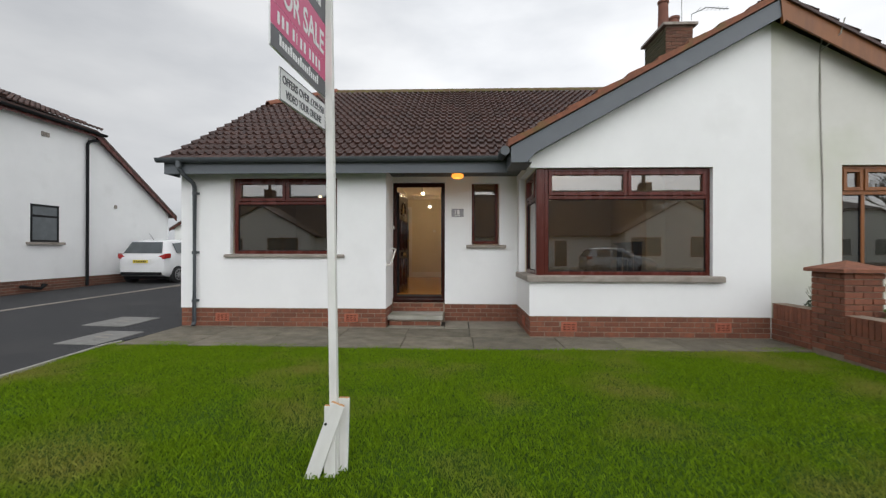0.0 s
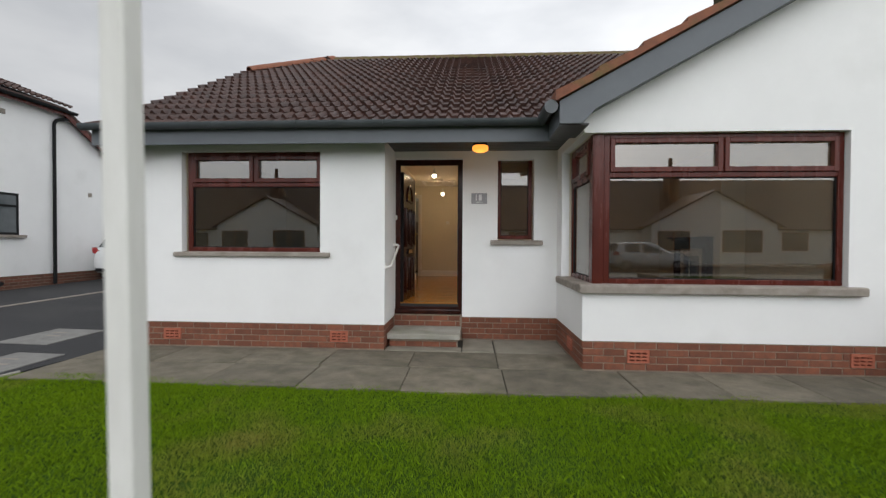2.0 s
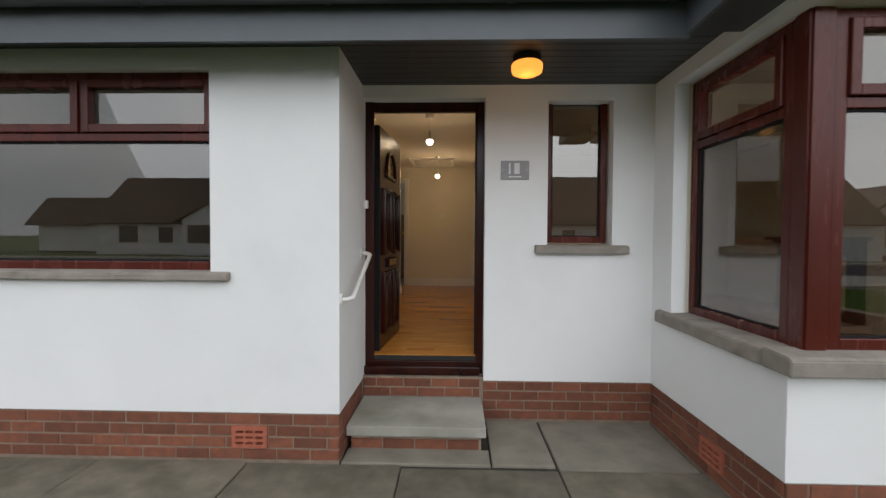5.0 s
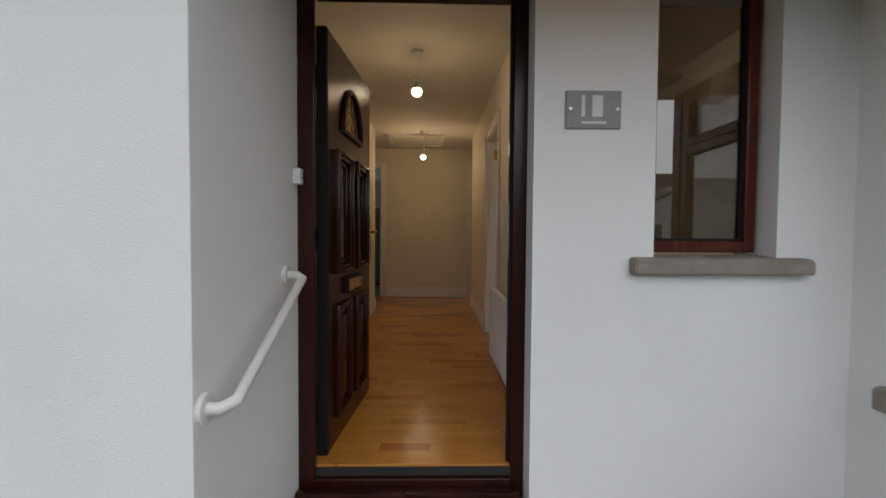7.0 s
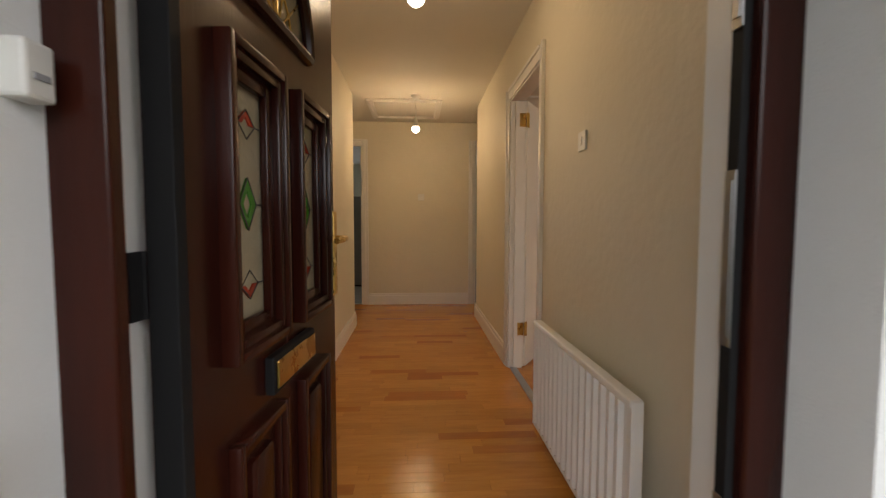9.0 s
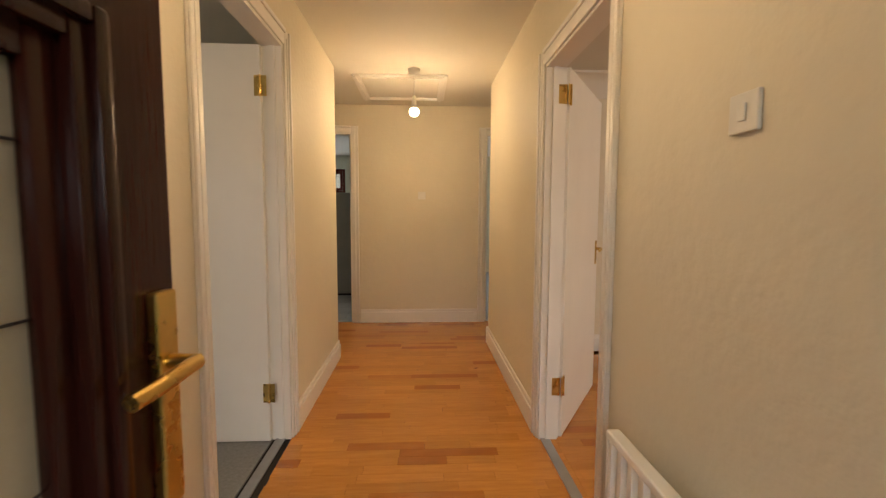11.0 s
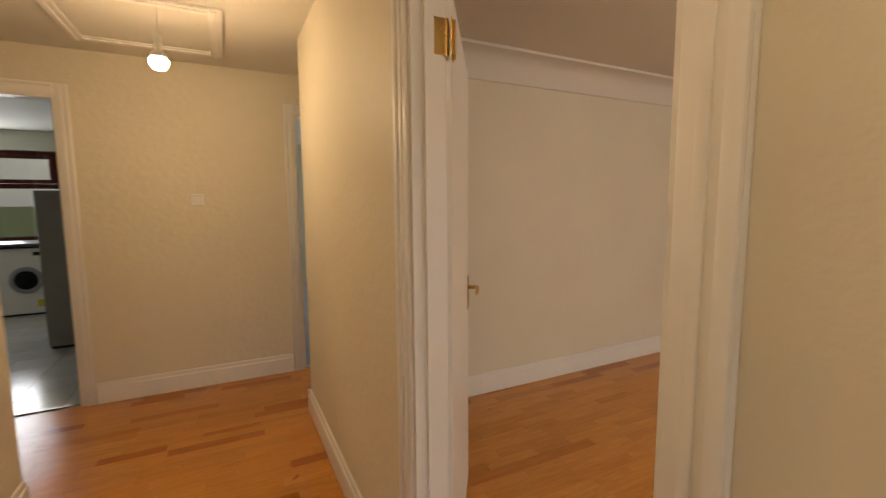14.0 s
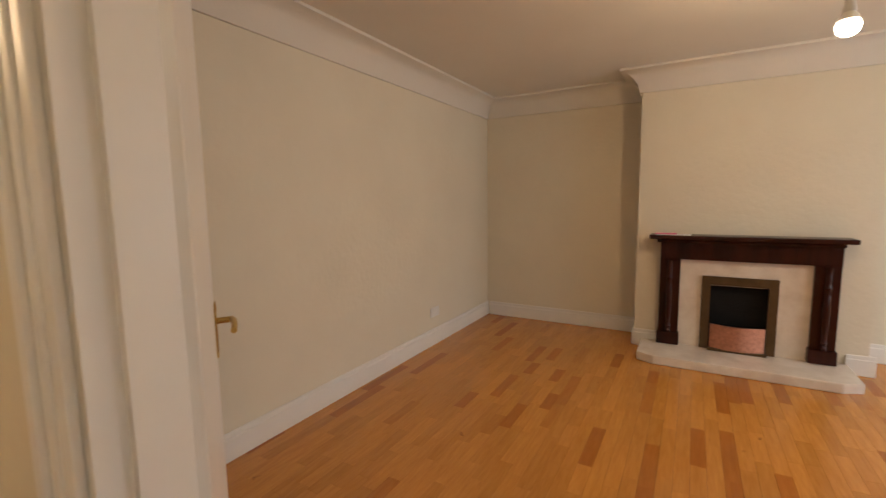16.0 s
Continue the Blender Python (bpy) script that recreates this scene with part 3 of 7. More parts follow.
skirt(bm, 4.203, 4.203, 9.94, 11.52, -1, 0)
skirt(bm, 4.203, 4.203, YB + 0.24, 8.37, -1, 0)
skirt(bm, 3.823, 3.823, 9.72, 9.945, -1, 0)
skirt(bm, 3.823, 3.823, 8.33, 8.50, -1, 0)
skirt(bm, 3.823, 4.203, 9.94, 9.94, 0, 1)
skirt(bm, 3.823, 4.203, 8.37, 8.37, 0, -1)
skirt(bm, -0.075, -0.075, RD[1] + 0.075, 11.52, 1, 0)
struct("baseboard_living", bm, GLOSS, "white painted skirting board in the living room", "baseboard")
bm = bmesh.new()
skirt(bm, -4.64, -1.6, 11.35, 11.35, 0, -1)
struct("baseboard_bedroom", bm, GLOSS, "white painted skirting board in the bedroom", "baseboard")


# ---- doors ----
def casing(name, m, w, h, depth, label):
    """Lining and moulded architrave of a doorway; local x across, y through the wall, z up from the floor."""
    ob = thing(name, label, "door frame", m, kind="structure")
    part("lining", boxes((-0.002, 0.022, 0, depth, 0, h), (w - 0.022, w + 0.002, 0, depth, 0, h), (0.022, w - 0.022, 0, depth, h - 0.022, h)), GLOSS, ob)
    part("door_stop", boxes((0.022, 0.034, depth * 0.35, depth * 0.62, 0, h - 0.022), (w - 0.034, w - 0.022, depth * 0.35, depth * 0.62, 0, h - 0.022)), GLOSS, ob)
    for y0, s in ((0, -1), (depth, 1)):
        for x0, x1, z0, z1 in ((-0.068, 0.008, 0, h + 0.068), (w - 0.008, w + 0.068, 0, h + 0.068), (0.008, w - 0.008, h - 0.008, h + 0.068)):
            bm = boxes((x0, x1, min(y0, y0 + s * 0.012), max(y0, y0 + s * 0.012), z0, z1), bevel=0.004)
            if z1 - z0 > 0.5:
                out = x0 if x0 < w / 2 else x1
                sg = 1 if x0 < w / 2 else -1
                box(bm, min(out, out + sg * 0.022), max(out, out + sg * 0.022), min(y0 + s * 0.01, y0 + s * 0.022), max(y0 + s * 0.01, y0 + s * 0.022), z0, z1, bevel=0.005)
                box(bm, min(out + sg * 0.036, out + sg * 0.052), max(out + sg * 0.036, out + sg * 0.052), min(y0 + s * 0.01, y0 + s * 0.017), max(y0 + s * 0.01, y0 + s * 0.017), z0, z1 - 0.04, bevel=0.003)
            else:
                box(bm, x0, x1, min(y0 + s * 0.01, y0 + s * 0.022), max(y0 + s * 0.01, y0 + s * 0.022), z1 - 0.022, z1, bevel=0.005)
            part("architrave", bm, GLOSS, ob, smooth=True)
    return ob


def lever_handle(parent, x, y, z, side, way):
    """A brass lever on a long back plate."""
    plate = part("handle_plate", boxes((x - 0.020, x + 0.020, min(y, y + side * 0.006), max(y, y + side * 0.006), z - 0.105, z + 0.055), bevel=0.002), BRASS, parent, "polished brass handle plate")
    bm = bmesh.new()
    cyl(bm, (x, y, z), (x, y + side * 0.05, z), 0.009)
    tube(bm, [(x, y + side * 0.046, z), (x + way * 0.03, y + side * 0.05, z + 0.003), (x + way * 0.08, y + side * 0.05, z), (x + way * 0.11, y + side * 0.047, z - 0.006)], 0.0085)
    part("lever", bm, BRASS, plate, "brass lever", True)


def flush_door(name, m, w, h, label, hand=1):
    """A flush door leaf: local x from the hinge, y across its thickness, z up."""
    ob = thing(name, label, "door", m, kind="structure")
    leaf = part("leaf", boxes((0, w, -0.02, 0.02, 0.006, h), bevel=0.003), GLOSS, ob)
    lever_handle(leaf, w - 0.06, 0.02, 0.985, 1, -1)
    lever_handle(leaf, w - 0.06, -0.02, 0.985, -1, -1)
    for z in (0.27, h - 0.20) if hand > 0 else (0.294, 1.826):
        bm = boxes((-0.030, 0.030, hand * 0.0205, hand * 0.0235, z - 0.05, z + 0.05))
        cyl(bm, (0, hand * 0.026, z - 0.052), (0, hand * 0.026, z + 0.052), 0.006, seg=8)
        part("hinge", bm, BRASS, ob, "brass butt hinge")
    return ob


frame_1 = casing("door_frame_1", pose(-0.165, RD[1], FL, 0, 0, -90), RD[1] - RD[0], 1.98, 0.10, "white moulded living room door frame")
casing("door_frame_2", pose(-1.50, LD[0], FL, 0, 0, 90), LD[1] - LD[0], 2.075, 0.10, "white moulded bedroom door frame")
casing("door_frame_3", pose(-2.31, 12.64, FL), 0.76, 2.09, 0.10, "white moulded kitchen door frame")
casing("door_frame_4", pose(-0.10, 12.64, FL), 0.76, 2.09, 0.10, "white moulded rear bedroom door frame")
for z in (0.294, 1.826):
    # the jamb's leaf and knuckle of each butt hinge
    bm = boxes((0.0222, 0.0250, 0.0635, 0.0990, z - 0.048, z + 0.048), bevel=0.0008)
    cyl(bm, (0.0235, 0.1040, z - 0.048), (0.0235, 0.1040, z + 0.048), 0.0055, seg=10)
    for dz in (-0.032, 0.0, 0.032):
        cyl(bm, (0.0245, 0.078, z + dz), (0.0258, 0.078, z + dz), 0.004, seg=8)
    part("hinge_leaf", bm, BRASS, frame_1, "brass hinge leaf")
flush_door("door_1", pose(-0.055, RD[1] + 0.0, FL, 0, 0, 57.0), 0.84, 1.965, "white flush living room door, wide open, with brass handles", -1)
flush_door("door_2", pose(-1.60, LD[1] - 0.03, FL, 0, 0, 180), 0.80, 2.05, "white flush bedroom door standing open", 1)
flush_door("door_3", pose(0.63, 12.73, FL, 0, 0, 100), 0.70, 2.05, "white flush rear bedroom door standing open", 1)


# ---- windows ----
def window(name, m, w, h, transom, mullions, lower, label, frame_mat=MAHOG, glass=GLASS, bar=0.062, depth=0.07):
    """A framed window: local x across, y outwards is negative, z up. transom: its height or 0; mullions: where the top lights part; lower: where the lower panes part."""
    ob = thing(name, label, "window", m, kind="structure")
    for a in ((0, bar, 0, depth, 0, h), (w - bar, w, 0, depth, 0, h), (bar, w - bar, 0, depth, 0, bar), (bar, w - bar, 0, depth, h - bar * 0.8, h)):
        part("window_frame", boxes(a, bevel=0.006), frame_mat, ob)

    def light(x0, x1, z0, z1, sash):
        if sash:
            s = part("sash", boxes((x0, x0 + 0.05, -0.018, 0.05, z0, z1), (x1 - 0.05, x1, -0.018, 0.05, z0, z1), (x0 + 0.05, x1 - 0.05, -0.018, 0.05, z0, z0 + 0.055), (x0 + 0.05, x1 - 0.05, -0.018, 0.05, z1 - 0.05, z1), bevel=0.005), frame_mat, ob)
            x0, x1, z0, z1 = x0 + 0.045, x1 - 0.045, z0 + 0.05, z1 - 0.045
        else:
            s = ob
            part("gasket", boxes((x0 - 0.002, x0 + 0.010, 0.018, 0.048, z0, z1), (x1 - 0.010, x1 + 0.002, 0.018, 0.048, z0, z1), (x0 + 0.010, x1 - 0.010, 0.018, 0.048, z0 - 0.002, z0 + 0.010), (x0 + 0.010, x1 - 0.010, 0.018, 0.048, z1 - 0.010, z1 + 0.002)), BLACKP, ob)
        p = part("pane", boxes((x0 - 0.008, x1 + 0.008, 0.030, 0.038, z0 - 0.008, z1 + 0.008)), glass, s)
        p.visible_shadow = False
    top = h - bar * 0.8
    if transom:
        part("transom", boxes((bar, w - bar, 0.002, depth - 0.004, transom - 0.028, transom + 0.028), bevel=0.006), frame_mat, ob)
        edges = [bar, *mullions, w - bar]
        for i, (a, b) in enumerate(zip(edges, edges[1:])):
            light(a + (0.012 if i else 0.002), b - (0.012 if i < len(edges) - 2 else 0.002), transom + 0.030, top - 0.002, True)
        for x in mullions:
            part("mullion", boxes((x - 0.012, x + 0.012, 0.004, depth - 0.006, transom + 0.028, top), bevel=0.003), frame_mat, ob)
        zt = transom - 0.028
    else:
        zt = top
    edges = [bar, *lower, w - bar]
    for i, (a, b) in enumerate(zip(edges, edges[1:])):
        light(a + (0.025 if i else 0), b - (0.025 if i < len(edges) - 2 else 0), bar, zt, False)
    for x in lower:
        part("mullion", boxes((x - 0.025, x + 0.025, 0.004, depth - 0.006, bar, zt), bevel=0.003), frame_mat, ob)
    return ob


def sill(parent, x0, x1, y0, y1, z0, z1, m=None):
    bm = bmesh.new()
    prism(bm, [(y0, z0), (y1, z0), (y1, z1 + 0.01), (y0 + 0.02, z1), (y0, z1 - 0.012)], "x", x0, x1)
    bmesh.ops.bevel(bm, geom=list(bm.edges), offset=0.006, segments=2, affect="EDGES")
    return part("window_sill", bm, SILL, parent, "weathered stone sill", m=m)


w1 = window("window_1", pose(LW[0] + 0.04, YL + 0.075, LW[2]), LW[1] - LW[0] + 0.005, LW[3] - LW[2], 0.893, [0.909], [], "mahogany-framed bedroom window with two top lights")
sill(w1, -0.134, 1.957, -0.125, 0.04, -0.055, 0.0)
w2 = window("window_2", pose(NW[0], YR + 0.095, NW[2] + 0.02), NW[1] - NW[0] - 0.018, NW[3] - NW[2] + 0.03, 0, [], [], "narrow mahogany-framed porch window", bar=0.05)
sill(w2, -0.10, NW[1] - NW[0] + 0.12, -0.155, 0.02, -0.085, -0.02)
w3 = window("window_3", pose(XB + 0.240, YB + 0.075, BW[2]), BW[1] - XB - 0.240, BW[3] - BW[2], 1.203, [1.26], [], "wide mahogany-framed bay window at the house corner")
bm = bmesh.new()
prism(bm, [(-0.125, -0.015), (-0.002, -0.015), (-0.002, 0.10), (-0.125, 0.10)], "z", 0, BW[3] - BW[2])
bmesh.ops.bevel(bm, geom=[e for e in bm.edges if abs((e.verts[0].co - e.verts[1].co).z) > 0.5], offset=0.012, segments=2, affect="EDGES")
part("corner_post", bm, MAHOG, w3, "mahogany corner post")
sill(w3, -0.28, 2.66, -0.145, 0.05, -0.090, 0.0)
w4 = window("window_4", pose(XB + 0.125, BS[1], BW[2], 0, 0, -90), BS[1] - YB - 0.178, BW[3] - BW[2], 1.203, [], [], "mahogany-framed return light of the bay window")
sill(w4, -0.17, 0.985, -0.165, 0.05, -0.090, 0.0)
window("window_5", pose(KW[0], 16.90, KW[2] - 0.0), KW[1] - KW[0], KW[3] - KW[2], 0.77, [1.40], [], "mahogany-framed kitchen window")

# front door frame
fd = thing("door_frame_5", "dark mahogany front door frame with threshold", "door frame", pose(0, 0, 0), kind="structure")
# the hinge jamb is rebated behind its face
bm = boxes((XP - 0.004, DR[0] + 0.064, YR + 0.107, YR + 0.135, DR[2], DR[3] + 0.03), (XP - 0.004, DR[0] + 0.028, YR + 0.1351, YR + 0.175, DR[2], DR[3] + 0.03), bevel=0.004)
part("jamb", bm, DOORWOOD, fd)
for a in ((DR[1] - 0.034, DR[1] + 0.03, YR + 0.122, YR + 0.175, DR[2], DR[3] + 0.03), (DR[0] + 0.062, DR[1] - 0.034, YR + 0.122, YR + 0.175, DR[3] - 0.078, DR[3] + 0.03)):
    part("jamb", boxes(a, bevel=0.005), DOORWOOD, fd)
part("door_stop", boxes((DR[1] - 0.046, DR[1] - 0.034, YR + 0.142, YR + 0.165, FL, DR[3] - 0.085)), BLACKP, fd)
bm = boxes((DR[0] + 0.062, DR[1] - 0.034, YR + 0.09, YR + 0.1215, DR[2], 0.452), bevel=0.004)
part("threshold", bm, DOORWOOD, fd)
part("sill_nosing", boxes((XP + 0.001, DR[1] - 0.004, YR + 0.035, YR + 0.0895, DR[2] + 0.004, DR[2] + 0.075), bevel=0.010), DOORWOOD, fd, "projecting hardwood sill", True)
part("inner_lining", boxes((DR[0] + 0.0, DR[0] + 0.028, YR + 0.176, YR + 0.25, FL, DR[3]), (DR[1] - 0.028, DR[1], YR + 0.176, YR + 0.25, FL, DR[3]), (DR[0] + 0.028, DR[1] - 0.028, YR + 0.176, YR + 0.25, DR[3] - 0.03, DR[3])), GLOSS, fd, "white lining board")
for z0, z1 in ((1.10, 1.17), (1.40, 1.66), (1.86, 1.92)):
    part("strike_plate", boxes((DR[1] - 0.0490, DR[1] - 0.0462, YR + 0.1425, YR + 0.1645, z0, z1), (DR[1] - 0.0510, DR[1] - 0.0490, YR + 0.147, YR + 0.160, z0 + 0.015, z1 - 0.015), bevel=0.0008), STEEL, fd, "steel strike plate")


def front_door(m):
    w, h = 0.85, 1.945
    ob = thing("door_4", "dark stained panelled front door with leaded glass, standing open", "door", m, kind="structure")
    # local x from the hinge, -y is the outer face
    holes = [(0.13, 0.37, 0.845, 1.415), (0.48, 0.72, 0.845, 1.415), (0.225, 0.625, 1.53, 1.80)]
    leaf = part("leaf", wall_bm("x", 0, w, -0.0225, 0.0225, 0.0, h, holes), DOORWOOD, ob)
    for x0, x1 in ((0.13, 0.37), (0.48, 0.72)):
        z0, z1 = 0.845, 1.415
        bm = bmesh.new()
        for o, d, k in ((0.0, 0.030, 0.020), (0.018, 0.022, 0.022), (0.036, 0.006, 0.032)):
            a0, a1, b0, b1 = x0 + o - 0.012, x1 - o + 0.012, z0 + o - 0.012, z1 - o + 0.012
            for r in ((a0, a0 + k, b0, b1), (a1 - k, a1, b0, b1), (a0 + k, a1 - k, b0, b0 + k), (a0 + k, a1 - k, b1 - k, b1)):
                box(bm, r[0], r[1], -0.0225 - d, -0.010, r[2], r[3], bevel=0.005)
        part("moulding", bm, DOORWOOD, ob, "raised mahogany moulding", True)
        g = part("leaded_pane", boxes((x0 + 0.03, x1 - 0.03, -0.008, 0.004, z0 + 0.03, z1 - 0.03)), LEADGLASS, ob, "cream stained glass pane")
        cx, hw = (x0 + x1) / 2, 0.036

        def lozenge(nm, cz, hh, mat, part_of):
            bm2 = bmesh.new()
            ring = [(cx, cz - hh), (cx + hw, cz), (cx, cz + hh), (cx - hw, cz)]
            inner = [(cx, cz - hh * 0.56), (cx + hw * 0.50, cz), (cx, cz + hh * 0.56), (cx - hw * 0.50, cz)]
            for i in part_of:
                q = [ring[i], ring[(i + 1) % 4], inner[(i + 1) % 4], inner[i]]
                prism(bm2, q, "y", -0.0125, -0.0075)
            part(nm, bm2, mat, g, nm.replace("_", " "))
        lozenge("green_lozenge", 1.13, 0.052, GREENGLASS, (0, 1, 2, 3))
        lozenge("red_chevron", 1.29, 0.028, REDGLASS, (1, 2))
        lozenge("red_chevron", 0.965, 0.028, REDGLASS, (0, 3))
        bm = bmesh.new()
        for cz, hh in ((1.13, 0.0535), (1.29, 0.0295), (0.965, 0.0295)):
            for sg in (-1, 1):
                tube(bm, [(cx, -0.013, cz + hh), (cx + sg * hw, -0.013, cz), (cx, -0.013, cz - hh)], 0.0016, 6)
                tube(bm, [(cx + sg * hw, -0.013, cz), (cx + sg * 0.09, -0.013, cz)], 0.0016, 6)
        part("lead_came", bm, LEAD, g)
    # arched fanlight
    bm = bmesh.new()
    arc = [(0.425 + 0.185 * math.cos(a), 1.545 + 0.235 * math.sin(a)) for a in [math.pi * i / 16 for i in range(17)]]
    tube(bm, [(x, -0.026, z) for x, z in arc], 0.016, 8)
    tube(bm, [(0.24, -0.026, 1.545), (0.61, -0.026, 1.545)], 0.016, 8)
    part("arched_moulding", bm, DOORWOOD, ob, smooth=True)
    bm = bmesh.new()
    for i in range(16):
        (xa, za), (xb, zb) = arc[i], arc[i + 1]
        prism(bm, [(xa, za), (xb, zb), (xb, 1.82), (xa, 1.82)], "y", -0.0222, -0.012)
    prism(bm, [(0.205, 1.51), (0.2401, 1.51), (0.2401, 1.82), (0.205, 1.82)], "y", -0.0222, -0.012)
    prism(bm, [(0.6099, 1.51), (0.645, 1.51), (0.645, 1.82), (0.6099, 1.82)], "y", -0.0222, -0.012)
    part("spandrel", bm, DOORWOOD, ob)
    fan = part("fan_pane", boxes((0.215, 0.635, -0.008, 0.004, 1.52, 1.81)), LEADGLASS, ob, "leaded fanlight pane")
    bm = bmesh.new()
    for a in (35, 65, 90, 115, 145):
        tube(bm, [(0.425, -0.011, 1.55), (0.425 + 0.18 * math.cos(radians(a)), -0.011, 1.55 + 0.225 * math.sin(radians(a)))], 0.003, 6)
    tube(bm, [(0.425 + 0.09 * math.cos(a), -0.011, 1.55 + 0.11 * math.sin(a)) for a in [math.pi * i / 10 for i in range(11)]], 0.003, 6)
    part("lead_came", bm, BRASS, fan, "brass glazing bars")
    # lower raised panels
    for x0, x1 in ((0.13, 0.37), (0.48, 0.72)):
        bm = bmesh.new()
        for o, d, k in ((0.0, 0.024, 0.022), (0.020, 0.014, 0.018)):
            a0, a1, b0, b1 = x0 + o, x1 - o, 0.13 + o, 0.68 - o
            for r in ((a0, a0 + k, b0, b1), (a1 - k, a1, b0, b1), (a0 + k, a1 - k, b0, b0 + k), (a0 + k, a1 - k, b1 - k, b1)):
                box(bm, r[0], r[1], -0.0225 - d, -0.020, r[2], r[3], bevel=0.005)
        box(bm, x0 + 0.065, x1 - 0.065, -0.036, -0.021, 0.195, 0.615, bevel=0.012)
        part("raised_panel", bm, DOORWOOD, ob, smooth=True)
    lp = part("letter_plate", boxes((0.285, 0.565, -0.044, -0.0226, 0.715, 0.80), bevel=0.004), BLACKP, ob, "black framed letter plate")
    part("flap", boxes((0.298, 0.552, -0.050, -0.044, 0.727, 0.788), bevel=0.003), BRASS, lp, "brass letter flap")
    part("weather_strip", boxes((-0.003, 0.024, -0.0255, 0.0200, 0.0, h), bevel=0.002), BLACKP, ob, "black hinge edge strip")
    hp = part("handle_plate", boxes((w - 0.052, w - 0.014, -0.038, -0.0225, 0.85, 1.13), bevel=0.004), BRASS, ob, "brass handle plate")
    bm = bmesh.new()
    cyl(bm, (w - 0.033, -0.03, 1.04), (w - 0.033, -0.075, 1.04), 0.010)
    tube(bm, [(w - 0.033, -0.072, 1.04), (w - 0.06, -0.077, 1.042), (w - 0.11, -0.077, 1.038), (w - 0.145, -0.072, 1.035)], 0.010)
    cyl(bm, (w - 0.033, 0.02, 1.04), (w - 0.033, 0.075, 1.04), 0.010)
    tube(bm, [(w - 0.033, 0.072, 1.04), (w - 0.06, 0.077, 1.042), (w - 0.145, 0.072, 1.035)], 0.010)
    part("lever", bm, BRASS, hp, "brass lever", True)
    part("inner_plate", boxes((w - 0.052, w - 0.014, 0.0225, 0.030, 0.85, 1.13), bevel=0.003), BRASS, ob)
    part("lock_edge", boxes((w - 0.001, w + 0.002, -0.012, 0.012, 0.6, 1.3)), BRASS, ob)
    for z in (0.22, 1.0, 1.72):
        bm = boxes((-0.035, 0.03, 0.0226, 0.026, z - 0.05, z + 0.05))
        cyl(bm, (-0.004, 0.027, z - 0.05), (-0.004, 0.027, z + 0.05), 0.007, seg=8)
        part("hinge", bm, BLACKP, ob, "dark hinge")
    return ob


front_door(pose(-1.217, 7.555, FL - 0.010, 0, 0, 85.4))


# ---- roofs ----
def tile_mesh(name, material, wide=0.30, long=0.40):
    """One double-roll roof tile: x across, y up the slope, z out of the slope."""
    bm = bmesh.new()
    seg = 16
    lo, hi, un = [], [], []
    for i in range(seg + 1):
        u = i / seg
        z = 0.046 * max(0.0, math.cos(4 * math.pi * u)) ** 0.8 + 0.003
        x = u * wide
        lo.append(bm.verts.new((x, 0, 0.052 + z)))
        hi.append(bm.verts.new((x, long, z)))
        un.append(bm.verts.new((x, 0, 0.012 + z * 0.75)))
    for i in range(seg):
        bm.faces.new((lo[i], lo[i + 1], hi[i + 1], hi[i]))
        bm.faces.new((un[i], un[i + 1], lo[i + 1], lo[i]))
    return mesh_of(name, bm, material, True)


TILE_ME = tile_mesh("roof_tile", TILE)
GAUGE = 0.325


def slope_frame(origin, across, up):
    across, up = Vector(across).normalized(), Vector(up).normalized()
    n = across.cross(up)
    m = Matrix((across, up, n)).transposed().to_4x4()
    m.translation = Vector(origin)
    return m


def tile_rows(length, run, keep):
    """Where the tiles of a slope go: columns along its foot and rows up it; keep(u, v) tells which stay."""
    rows = []
    for r in range(int(run / GAUGE) + 1):
        for c in range(int(length / 0.30) + 1):
            if keep(c * 0.30 + 0.15, r * GAUGE + 0.15):
                rows.append((c * 0.30, r * GAUGE))
    return rows


def joined_tiles(name, frame_m, spots, parent, material=TILE_J):
    """Many tiles as one mesh."""
    src = TILE_ME
    vs = np.array([v.co[:] for v in src.vertices])
    fs = [tuple(p.vertices) for p in src.polygons]
    verts, faces = [], []
    mm = np.array(frame_m)
    for k, (u, v) in enumerate(spots):
        jig = np.array((u + random.uniform(-0.004, 0.004), v + random.uniform(-0.006, 0.006), random.uniform(0, 0.004)))
        p = vs + jig
        p = p @ mm[:3, :3].T + mm[:3, 3]
        b = k * len(vs)
        verts.extend(map(tuple, p))
        faces.extend(tuple(i + b for i in f) for f in fs)
    me = bpy.data.meshes.new(name)
    me.from_pydata(verts, [], faces)
    me.materials.append(material)
    for p in me.polygons:
        p.use_smooth = True
    me.set_sharp_from_angle(angle=radians(40))
    ob = new(name, me)
    ob.parent = parent
    ob["kind"] = "stuff"
    ob["label"] = "brown double-roll concrete roof tiles"
    return ob


